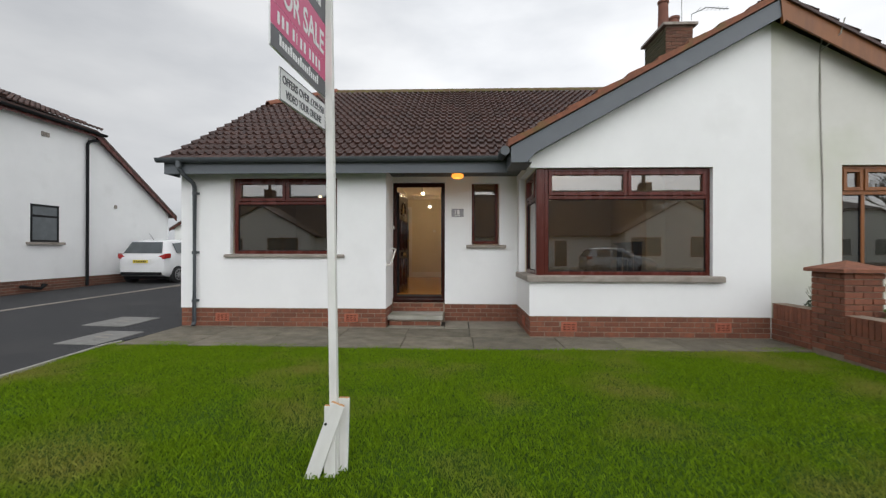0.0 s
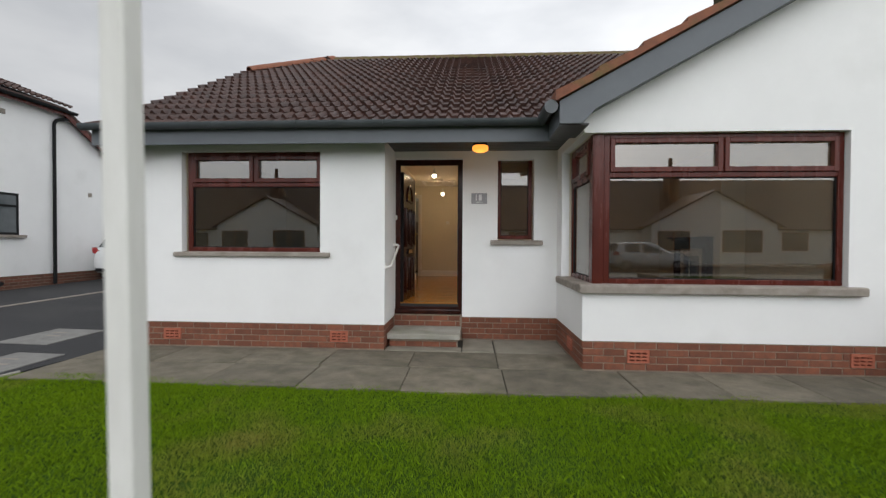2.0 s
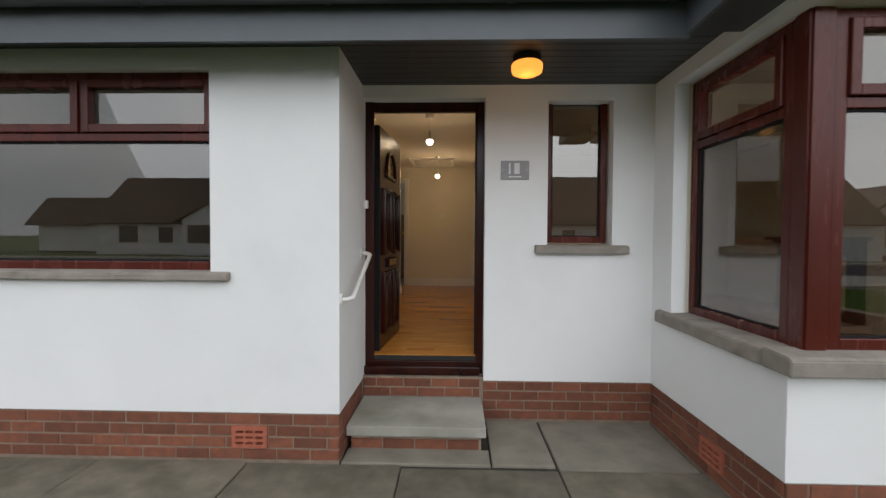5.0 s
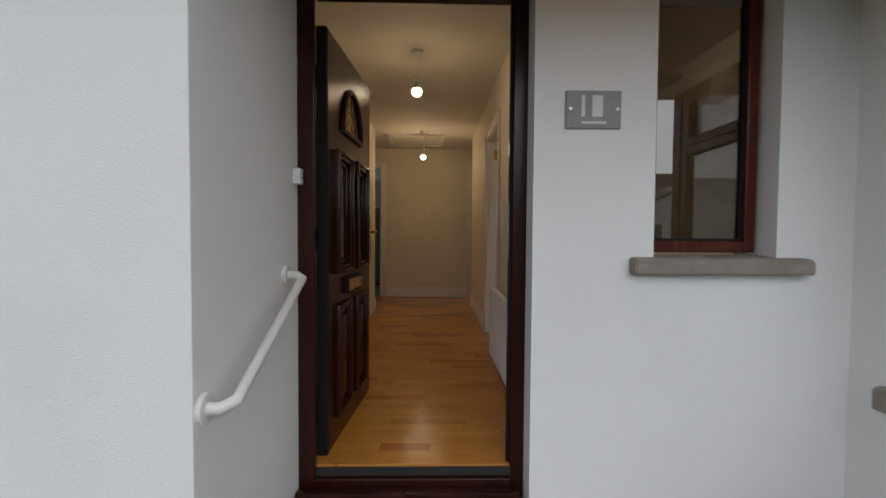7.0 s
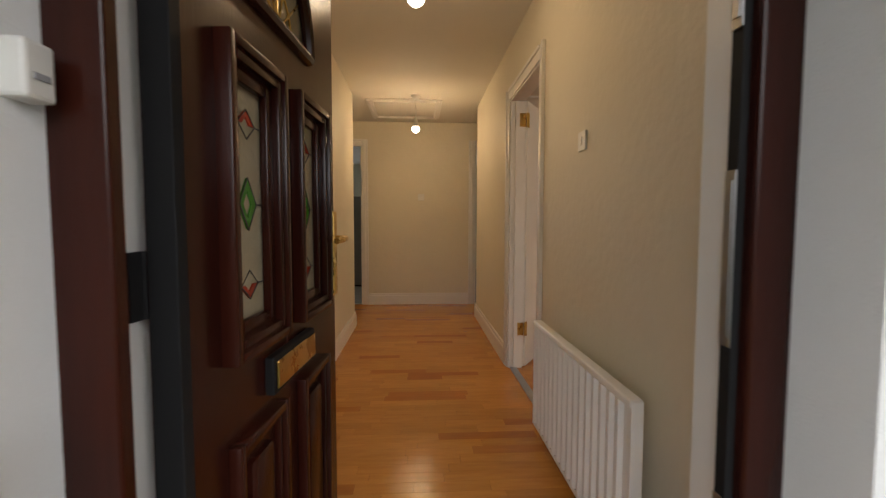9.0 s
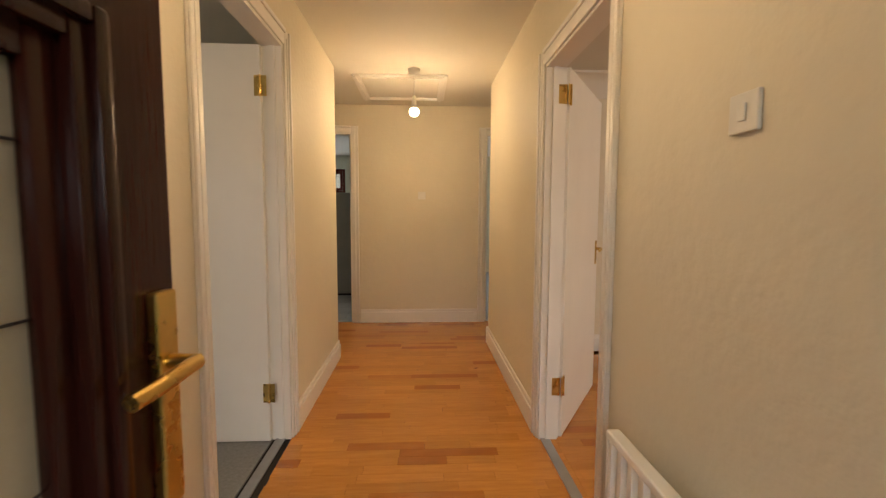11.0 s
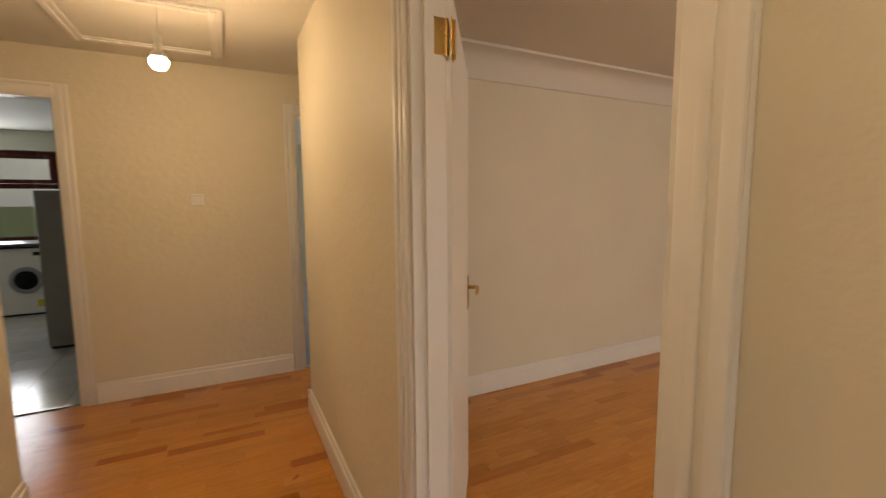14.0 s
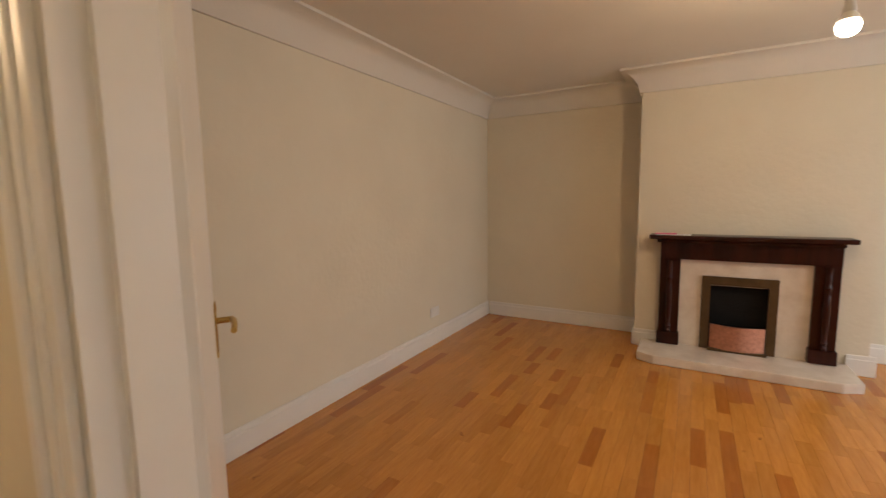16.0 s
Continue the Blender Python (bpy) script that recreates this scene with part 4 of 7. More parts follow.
def ridge_run(name, p, q, material, parent, r=0.115, piece=0.42):
    """Half-round ridge tiles laid end to end."""
    p, q = Vector(p), Vector(q)
    k = max(1, round((q - p).length / piece))
    d = (q - p) / k
    bm = bmesh.new()
    side = Vector((0, 0, 1)).cross(d.normalized())
    upv = d.normalized().cross(side)
    seg = 8
    a = []
    for end, rad in ((0.0, r), (d.length + 0.012, r * 1.05)):
        for rr in (rad, rad - 0.02):
            a.append([bm.verts.new(Vector((math.cos(math.pi * j / seg) * rr, end, math.sin(math.pi * j / seg) * rr - r * 0.25))) for j in range(seg + 1)])
    for j in range(seg):
        bm.faces.new((a[0][j], a[0][j + 1], a[2][j + 1], a[2][j]))
        bm.faces.new((a[0][j], a[0][j + 1], a[1][j + 1], a[1][j]))
        bm.faces.new((a[2][j], a[2][j + 1], a[3][j + 1], a[3][j]))
    me = mesh_of(name, bm, material, True)
    for i in range(k):
        m = Matrix((side, d.normalized(), upv)).transposed().to_4x4()
        m.translation = p + d * i
        ob = new(name, me)
        ob.parent = parent
        ob.matrix_basis = m
    return me


cosp = math.cos(math.atan(PITCH))
HIP_Y, HIP_Z = 10.05, EAVE_Z + PITCH * (10.05 - EAVE_Y)
VX = -4.97                     # verge
HIPX = -3.63                   # where the half hip meets the ridge
GX, GZ = 4.62, 4.98            # ridge of the front gable
GY = 5.70                      # its verge
GEX, GEZ = 0.72, 2.86          # its eaves
GP = (GZ - GEZ) / (GX - GEX)

roof = thing("roof", "brown concrete tiled roof with half-hipped end and front gable", "roof", kind="structure")
bm = bmesh.new()


def sheet(bm, pts, t=0.05):
    top = [bm.verts.new(p) for p in pts]
    bot = [bm.verts.new((p[0], p[1], p[2] - t)) for p in pts]
    bm.faces.new(top)
    bm.faces.new(list(reversed(bot)))
    k = len(pts)
    for i in range(k):
        bm.faces.new((top[(i + 1) % k], top[i], bot[i], bot[(i + 1) % k]))


zat = lambda y: EAVE_Z + PITCH * (y - EAVE_Y) - 0.02
EY = EAVE_Y + 0.10
sheet(bm, [(VX, EY, zat(EY)), (GEX + 0.20, EY, zat(EY)), (GX, 10.2, zat(10.2)), (GX, RIDGE_Y, zat(RIDGE_Y)), (HIPX, RIDGE_Y, zat(RIDGE_Y)), (VX, HIP_Y, zat(HIP_Y))])
sheet(bm, [(HIPX, RIDGE_Y, zat(RIDGE_Y)), (VX, HIP_Y, zat(HIP_Y)), (VX, 2 * RIDGE_Y - HIP_Y, zat(HIP_Y))])
sheet(bm, [(VX, 2 * RIDGE_Y - HIP_Y, zat(HIP_Y)), (HIPX, RIDGE_Y, zat(RIDGE_Y)), (12, RIDGE_Y, zat(RIDGE_Y)), (12, 17.4, 2.72), (VX, 17.4, 2.72)])
sheet(bm, [(GEX, GY, GEZ - 0.02), (GX, GY, GZ - 0.02), (GX, 11.1, GZ - 0.02), (GEX, 6.6, GEZ - 0.02)])
sheet(bm, [(GX, GY, GZ - 0.02), (GX + 4, GY, GZ - 4 * GP), (GX + 4, 8.0, GZ - 4 * GP), (GX, 11.1, GZ - 0.02)])
part("roof_deck", bm, FELT, roof)

main_f = slope_frame((VX, EAVE_Y - 0.015, EAVE_Z + 0.02), (1, 0, 0), (0, 1, PITCH))


def on_main(u, v):
    x, y = VX + u, EAVE_Y - 0.015 + v * cosp
    z = EAVE_Z + PITCH * (y - EAVE_Y)
    gable = GZ - GP * abs(x - GX)
    if y > RIDGE_Y - 0.1 or x > 11:
        return False
    if y > HIP_Y and (x - VX) < (y - HIP_Y) / (RIDGE_Y - HIP_Y) * (HIPX - VX):
        return False
    return not (x > GEX - 0.12 and gable > z - 0.02)


spots = tile_rows(16.0, (RIDGE_Y - EAVE_Y) / cosp, on_main)
spots.sort(key=lambda s: (s[1] * 1.0 + max(0, s[0] - 6) * 0.6))
near, rest = spots[:298], spots[298:]
for u, v in near:
    ob = new("roof_tile", TILE_ME)
    ob.parent = roof
    ob.matrix_basis = main_f @ pose(u + random.uniform(-0.004, 0.004), v + random.uniform(-0.006, 0.006), random.uniform(0, 0.004), random.uniform(-0.4, 0.4), 0, random.uniform(-0.5, 0.5))
joined_tiles("upper_roof_tiles", main_f, rest, roof)
gab_f = slope_frame((GEX - 0.06, 11.0, GEZ - 0.05), (0, -1, 0), (1, 0, GP))
gab = tile_rows(5.30, (GX - GEX) / math.cos(math.atan(GP)), lambda u, v: 11.0 - u > GY + 0.20 and zat(11.0 - u) < GEZ + GP * v * 0.87 + 0.12)
joined_tiles("gable_roof_tiles", gab_f, gab, roof)
gabr_f = slope_frame((GX + 3.9, GY - 0.02, GZ - 3.9 * GP), (0, 1, 0), (-1, 0, GP))
joined_tiles("gable_roof_tiles", gabr_f, tile_rows(3.6, 3.9 / math.cos(math.atan(GP)) - 0.1, lambda u, v: True), roof)
hip_f = slope_frame((VX - 0.03, 2 * RIDGE_Y - HIP_Y, HIP_Z - 0.03), (0, -1, 0), (HIPX - VX, 0, RIDGE_Z - HIP_Z))
joined_tiles("hip_roof_tiles", hip_f, tile_rows(3.56, 1.75, lambda u, v: abs(u - 1.78) < 1.78 - v * 1.04), roof)
ridge_run("ridge_tile", (HIPX, RIDGE_Y, RIDGE_Z + 0.03), (4.5, RIDGE_Y, RIDGE_Z + 0.03), MOSS, roof)
ridge_run("hip_tile", (VX + 0.10, HIP_Y, HIP_Z + 0.13), (HIPX, RIDGE_Y, RIDGE_Z + 0.075), RIDGE, roof)
ridge_run("gable_ridge_tile", (GX, GY, GZ + 0.03), (GX, 10.9, GZ + 0.03), RIDGE, roof)
# verge undercloak of the gable in red fibre board, and barge boards
bm = bmesh.new()
dx, dz = GX - GEX, GZ - GEZ
VN = 9
for k in range(VN):
    u0, u1 = k / VN, (k + 1) / VN
    x0, x1, z0, z1 = GEX - 0.05 + dx * u0, GEX - 0.05 + dx * u1, GEZ + dz * u0, GEZ + dz * u1
    prism(bm, [(x0, z0 - 0.01), (x1, z1 - 0.01), (x1, z1 + 0.060), (x0, z0 + 0.100)], "y", GY - 0.055, GY + 0.26)
part("verge_tiles", bm, RIDGE, roof, "terracotta verge tiles stepping up the gable")
bm = bmesh.new()
prism(bm, [(GEX, GEZ), (GX, GZ), (GX, GZ - 0.26), (GEX + 0.36, GEZ - 0.225 + 0.14), (GEX + 0.24, GEZ - 0.230), (GEX, GEZ - 0.230)], "y", GY - 0.008, GY + 0.02)
part("barge_board", bm, GREY, roof, "grey painted barge board")
bm = bmesh.new()
prism(bm, [(GX, GZ), (GX + 4, GZ - 4 * GP), (GX + 4, GZ - 4 * GP - 0.28), (GX, GZ - 0.28)], "y", GY - 0.012, GY + 0.02)
part("neighbour_barge_board", bm, TEAK, roof, "orange-brown barge board of the adjoining house")
bm = bmesh.new()
prism(bm, [(GX, GZ + 0.045), (GX + 4, GZ - 4 * GP + 0.045), (GX + 4, GZ - 4 * GP), (GX, GZ)], "y", GY - 0.05, GY + 0.30)
part("neighbour_verge_tiles", bm, TILE_J, roof, "dark verge tiles")
bm = bmesh.new()
prism(bm, [(GX - 0.035, GZ), (GX + 0.035, GZ), (GX + 0.03, GZ - 0.34), (GX, GZ - 0.37), (GX - 0.0, GZ - 0.34)], "y", GY - 0.03, GY + 0.02)
part("finial_board", bm, TEAK, roof)
bm = bmesh.new()
prism(bm, [(GEX + 0.24, GEZ - 0.222), (GEX + 0.36, GEZ - 0.080), (GX, GZ - 0.25), (GX, GZ - 0.23), (GEX + 0.36, GEZ - 0.060), (GEX + 0.23, GEZ - 0.202)], "y", GY + 0.02, YB + 0.005)
part("gable_soffit", bm, GREY, roof, "grey soffit board")
# eaves: fascia, cladding soffit, gutter
part("fascia", boxes((VX + 0.02, GEX + 0.02, EAVE_Y + 0.036, EAVE_Y + 0.065, 2.588, 2.79)), GREY, roof, "grey painted fascia board")
part("fascia_end", boxes((VX + 0.02, VX + 0.045, EAVE_Y + 0.066, YL + 0.06, 2.588, 2.79)), GREY, roof)
part("bay_fascia", boxes((GEX + 0.0, GEX + 0.025, GY + 0.02, EAVE_Y + 0.05, 2.615, 2.81)), GREY, roof, "grey painted bay fascia")
y = EAVE_Y + 0.08
while y < YR - 0.005:
    part("soffit_board", boxes((VX + 0.05 if y < YL else XP - 0.05, XB, y, min(y + 0.088, YR), SOF - 0.006, SOF + 0.006), bevel=0.003), SOFFIT, roof)
    y += 0.094
part("soffit_backing", boxes((VX + 0.05, XB, EAVE_Y + 0.08, YR, SOF + 0.008, SOF + 0.02)), SOFFIT, roof)
part("bay_soffit", boxes((GEX + 0.026, XB, GY + 0.03, EAVE_Y + 0.05, SOF - 0.08, SOF - 0.065)), SOFFIT, roof)
gut = thing("gutter", "grey plastic half-round gutter along the eaves", "gutter", kind="structure")


def gutter_bm(p, q, r=0.064):
    p, q = Vector(p), Vector(q)
    d = (q - p).normalized()
    s = Vector((0, 0, 1)).cross(d)
    bm = bmesh.new()
    a = []
    for e in (p, q):
        for rr in (r, r - 0.006):
            a.append([bm.verts.new(e + s * (math.cos(math.pi + math.pi * j / 12) * rr) + Vector((0, 0, math.sin(math.pi + math.pi * j / 12) * rr * 1.15))) for j in range(13)])
    for j in range(12):
        bm.faces.new((a[0][j], a[0][j + 1], a[2][j + 1], a[2][j]))
        bm.faces.new((a[1][j], a[1][j + 1], a[3][j + 1], a[3][j]))
        bm.faces.new((a[0][j], a[0][j + 1], a[1][j + 1], a[1][j]))
        bm.faces.new((a[2][j], a[2][j + 1], a[3][j + 1], a[3][j]))
    for k in (0, 12):
        bm.faces.new((a[0][k], a[1][k], a[3][k], a[2][k]))
    return bm


GUY = EAVE_Y - 0.035
part("gutter_run", gutter_bm((VX - 0.06, GUY, 2.832), (0.62, GUY, 2.832)), GUTTER, gut, smooth=True)
part("gutter_run", gutter_bm((0.63, GUY + 0.06, 2.838), (0.63, GY - 0.02, 2.838)), GUTTER, gut, smooth=True)
for x in (-4.3, -3.35, -2.3, -1.25, -0.25):
    part("bracket", gutter_bm((x - 0.018, GUY, 2.833), (x + 0.018, GUY, 2.833), 0.070), GUTTER, gut, smooth=True)
bm = bmesh.new()
cyl(bm, (0.63, GY - 0.03, 2.80), (0.63, GY - 0.012, 2.80), 0.07)
part("gutter_end", bm, GUTTER, gut)
bm = bmesh.new()
tube(bm, [(-4.66, GUY, 2.80), (-4.66, GUY, 2.66), (-4.62, GUY + 0.06, 2.58), (-4.60, YL - 0.10, 2.47), (-4.60, YL - 0.06, 2.40), (-4.60, YL - 0.06, 0.08), (-4.60, YL - 0.10, 0.03)], 0.034, 12)
cyl(bm, (-4.66, GUY, 2.68), (-4.66, GUY, 2.80), 0.05)
dp = part("downpipe", bm, GUTTER, gut, "grey plastic downpipe", True)
for z in (2.30, 1.28, 0.45):
    bm = boxes((-4.655, -4.545, YL - 0.03, YL, z - 0.02, z + 0.02))
    cyl(bm, (-4.60, YL - 0.06, z - 0.025), (-4.60, YL - 0.06, z + 0.025), 0.041)
    part("pipe_clip", bm, GUTTER, dp)

# chimney
ch = thing("chimney", "red brick chimney stack with clay pots and aerial", "chimney", kind="structure")
part("stack", boxes((4.30, 4.86, 8.55, 9.55, 4.2, 6.05)), MORTAR, ch)
part("cap", boxes((4.22, 4.94, 8.47, 9.63, 6.05, 6.11), bevel=0.01), SILL, ch, "weathered concrete cap")
for y, h, r in ((8.72, 0.22, 0.11), (9.22, 0.85, 0.12)):
    bm = bmesh.new()
    lathe(bm, [(r * 1.1, 6.10), (r, 6.16), (r * 0.85, 6.10 + h - 0.06), (r, 6.10 + h - 0.05), (r, 6.10 + h), (r * 0.7, 6.10 + h), (r * 0.65, 6.12)], (4.56, y, 0))
    part("chimney_pot", bm, CLAYPOT, ch, "terracotta chimney pot", True)
bm = bmesh.new()
tube(bm, [(4.84, 8.56, 6.0), (4.84, 8.56, 6.30), (5.16, 8.56, 6.44), (5.60, 8.56, 6.40)], 0.010, 6)
for k in range(7):
    tube(bm, [(5.0 + 0.09 * k, 8.56 - 0.08, 6.41), (5.0 + 0.09 * k, 8.56 + 0.08, 6.41)], 0.005, 5)
tube(bm, [(4.66, 8.60, 6.1), (4.66, 8.60, 7.1)], 0.014, 6)
tube(bm, [(4.4, 8.60, 6.72), (5.3, 8.60, 6.80)], 0.010, 6)
for k in range(9):
    tube(bm, [(4.42 + 0.1 * k, 8.60 - 0.14, 6.73 + 0.008 * k), (4.42 + 0.1 * k, 8.60 + 0.14, 6.73 + 0.008 * k)], 0.005, 5)
part("aerial", bm, STEEL, ch, "metal television aerial")

# adjoining house
nb = thing("adjoining_house", "cream rendered adjoining house with orange-brown window frame", "house", kind="structure")
bm = wall_bm("x", XPARTY, 9.4, YB, YB + 0.10, 0.0, 2.72, [(5.66, 7.6, 1.04, 2.61)])
prism(bm, [(XPARTY, 2.72), (8.6, 2.72), (XPARTY, 4.80)], "y", YB, YB + 0.10)
part("wall", bm, RENDER_N, nb)
part("side_wall", boxes((9.3, 9.4, YB + 0.1, 17, 0, 2.72)), RENDER_N, nb)
part("room_back", boxes((4.7, 9.3, 9.0, 9.1, 0, 2.7), (4.7, 9.3, 6.05, 9.0, 2.70, 2.75)), WALLP, nb)
tube_bm = bmesh.new()
tube(tube_bm, [(5.36, YB - 0.012, 4.50), (5.33, YB - 0.012, 4.3), (5.34, YB - 0.012, 3.4), (5.37, YB - 0.012, 2.4), (5.38, YB - 0.012, 0.95)], 0.010, 6)
tube(tube_bm, [(5.46, GY - 0.05, 4.66), (5.42, GY - 0.03, 4.45), (5.33, YB - 0.02, 4.30)], 0.010, 6)
part("cable", tube_bm, CONCRETE, nb, "pale cable clipped down the wall")
nw = window("window_6", pose(5.66, YB + 0.06, 1.04), 1.94, 1.57, 1.16, [0.36], [0.36], "orange-brown framed window of the adjoining house with venetian blind", TEAK)
for k in range(30):
    part("blind_slat", boxes((0.08, 1.86, 0.082, 0.092, 0.08 + k * 0.036, 0.100 + k * 0.036)), BLIND, nw)
sill(nw, -0.1, 2.04, -0.11, 0.05, -0.07, 0.0)


# ---- porch, plinth trim and wall fittings ----
step = thing("doorstep", "stone slab doorstep on a brick riser below the front door", "doorstep", kind="structure")
part("riser", boxes((XP + 0.03, DR[1] - 0.02, 6.84, YR, 0.0, 0.11)), MORTAR, step)
bm = boxes((XP + 0.005, DR[1] + 0.012, 6.79, YR + 0.015, 0.11, 0.182), bevel=0.008)
part("step_slab", bm, CONCRETE, step, "worn pale stone step")
part("upstand", boxes((XP - 0.01, DR[1] + 0.04, YR + 0.02, YR + 0.12, -0.03, DR[2])), MORTAR, step)


def pendant(name, x, y, z, label):
    ob = thing(name, label, "pendant lamp", pose(x, y, CE))
    d = z - CE
    bm = bmesh.new()
    lathe(bm, [(0.0, -0.03), (0.03, -0.03), (0.046, -0.02), (0.05, -0.001), (0.02, -0.0005)])
    part("ceiling_rose", bm, WHITEP, ob, "white plastic ceiling rose", True)
    bm = bmesh.new()
    tube(bm, [(0, 0, -0.02), (0.004, 0, d * 0.4), (0, 0, d + 0.11)], 0.0035, 6)
    part("flex", bm, WHITEP, ob)
    bm = bmesh.new()
    lathe(bm, [(0.008, d + 0.12), (0.016, d + 0.11), (0.018, d + 0.07), (0.022, d + 0.06), (0.022, d + 0.045), (0.012, d + 0.04)])
    part("lampholder", bm, WHITEP, ob, "", True)
    # Base added to keep the bulb's light off the ceiling above it.
    bm = bmesh.new()
    lathe(bm, [(0.012, d + 0.048), (0.020, d + 0.044), (0.030, d + 0.028), (0.036, d + 0.014), (0.034, d + 0.012)], seg=24)
    part("bulb_cap", bm, WHITEP, ob, "opaque white bulb base added to block upward light", True)
    bm = bmesh.new()
    lathe(bm, [(0.034, d + 0.012), (0.040, d + 0.002), (0.041, d - 0.010), (0.036, d - 0.028), (0.022, d - 0.042), (0.003, d - 0.048)], seg=24)
    b = part("bulb", bm, BULB, ob, "lit warm bulb", True)
    b.visible_shadow = False
    return ob


pendant("pendant_lamp", -0.845, 8.90, 2.595, "bare lit bulb hanging from a white ceiling rose")
pendant("pendant_lamp", -0.858, 11.45, 2.555, "bare lit bulb hanging beside the loft hatch")
pendant("pendant_lamp", 2.0, 9.03, 2.485, "bare lit bulb in the living room")
pendant("pendant_lamp", -3.19, 9.0, 2.545, "bare lit bulb in the front bedroom")

lamp = thing("porch_lamp", "round porch lamp with lit amber glass on the soffit", "outdoor lamp", pose(-0.072, 6.80, SOF - 0.006))
bm = bmesh.new()
lathe(bm, [(0.02, -0.05), (0.088, -0.05), (0.092, -0.045), (0.092, -0.003), (0.085, 0)], seg=28)
part("lamp_base", bm, BLACKP, lamp, "dark base ring", True)
bm = bmesh.new()
lathe(bm, [(0.005, -0.128), (0.07, -0.126), (0.098, -0.112), (0.104, -0.09), (0.104, -0.062), (0.094, -0.051), (0.02, -0.051)], seg=28)
d = part("diffuser", bm, AMBER, lamp, "lit amber glass diffuser", True)
d.visible_shadow = False

rail = thing("grab_rail", "white plastic-coated grab rail on the porch wall", "grab rail", pose(XP, 0, 0))
bm = bmesh.new()
ends = [(0.0, 6.685, 1.070), (0.0, 7.30, 1.352)]
a0, a1 = Vector(ends[0]), Vector(ends[1])
off = Vector((0.075, 0, 0))
dirv = (a1 - a0).normalized()
pts = [a0, a0 + off * 0.6, a0 + off + dirv * 0.03, a1 + off - dirv * 0.03, a1 + off * 0.6, a1]
tube(bm, pts, 0.017, 14)
part("rail_tube", bm, WHITEP, rail, "", True)
for e in ends:
    bm = bmesh.new()
    cyl(bm, e, (0.014, e[1], e[2]), 0.040, seg=24)
    part("flange", bm, WHITEP, rail, "round white fixing flange", True)

bell = thing("door_bell", "small white wireless bell push beside the dark door frame", "door bell", pose(XP, YR + 0.065, 1.752))
part("housing", boxes((-0.001, 0.031, -0.020, 0.022, -0.033, 0.033), bevel=0.005), WHITEP, bell)
bm = boxes((0.0305, 0.0335, -0.010, 0.012, -0.011, -0.003), bevel=0.001)
part("button", bm, SLATE, bell, "grey push button")

plate = thing("house_plate", "grey slate house plate with pale marks beside the door", "sign", pose(-0.071, YR, 2.022))
part("slate", boxes((-0.112, 0.112, -0.014, 0.0, -0.075, 0.075), bevel=0.003), SLATE, plate)
for a in ((-0.050, -0.036, -0.030, 0.055), (-0.006, 0.036, -0.030, 0.055), (-0.05, 0.05, -0.058, -0.048)):
    part("mark", boxes((a[0], a[1], -0.0165, -0.0142, a[2], a[3])), CHALK, plate)
for x in (-0.095, 0.095):
    bm = bmesh.new()
    cyl(bm, (x, -0.014, 0.0), (x, -0.020, 0.0), 0.007)
    part("screw_cap", bm, STEEL, plate, "steel screw cap")


def air_brick(m):
    ob = thing("air_brick", "terracotta air brick in the plinth", "air brick", m, "air bricks", "structure")
    part("face", wall_bm("x", -0.118, 0.118, -0.006, 0.06, -0.073, 0.073, [(-0.09 + 0.065 * i, -0.04 + 0.065 * i, -0.05 + 0.037 * k, -0.032 + 0.037 * k) for i in range(3) for k in range(3)]), VENT, ob)
    # Black sheet added behind the slots, in place of the shade inside them.
    part("back", boxes((-0.11, 0.11, 0.058, 0.062, -0.07, 0.07)), FIREBLACK, ob)
    return ob


for x, y in ((-4.14, YL), (-1.89, YL), (1.63, YB), (3.93, YB)):
    air_brick(pose(x, y, 0.165))
air_brick(pose(XB, 6.52, 0.165, 0, 0, -90))

# ---- estate board ----
board = thing("estate_board", "white timber estate agent post with a pink and grey sale board", "sign post", pose(-0.805, 1.87, 0))
bm = bmesh.new()
box(bm, -0.0235, 0.0235, -0.0235, 0.0235, -0.2, 3.55, bevel=0.004)
bmesh.ops.transform(bm, matrix=pose(0, 0, 0, 0, -0.95, 0), verts=bm.verts)
part("post", bm, WHITEW, board, "white painted square post")
for nm, (x, y, z), rot, (sx, sy, sz) in (("stake", (0.030, 0.037, -0.24), (0, 1.5, 0), (0.065, 0.022, 0.66)), ("stake", (-0.020, -0.037, -0.24), (1, 0.5, 0), (0.07, 0.022, 0.64)), ("brace", (-0.165, -0.064, -0.15), (0, 19.5, 0), (0.085, 0.022, 0.60))):
    bm = boxes((-sx / 2, sx / 2, -sy / 2, sy / 2, 0, sz), bevel=0.003)
    p = part(nm, bm, WHITEW, board, "weathered white " + nm, m=pose(x, y, z, *rot))
    part("cut_end", boxes((-sx / 2 + 0.002, sx / 2 - 0.002, -sy / 2 + 0.002, sy / 2 - 0.002, sz, sz + 0.003)), RAWWOOD, p, "raw timber end")
bm = bmesh.new()
cyl(bm, (-0.035, -0.081, 0.30), (-0.035, -0.074, 0.30), 0.008)
part("bolt", bm, BLACKP, board)
PINK = mk("pink_print", (0.62, 0.07, 0.20), (0.58, 0.06, 0.185), 4, 0.4)
DGREY = mk("dark_grey_print", (0.085, 0.085, 0.095), None, 4, 0.4)
SIGNW = mk("white_print", (0.80, 0.80, 0.80), (0.77, 0.77, 0.77), 4, 0.4)


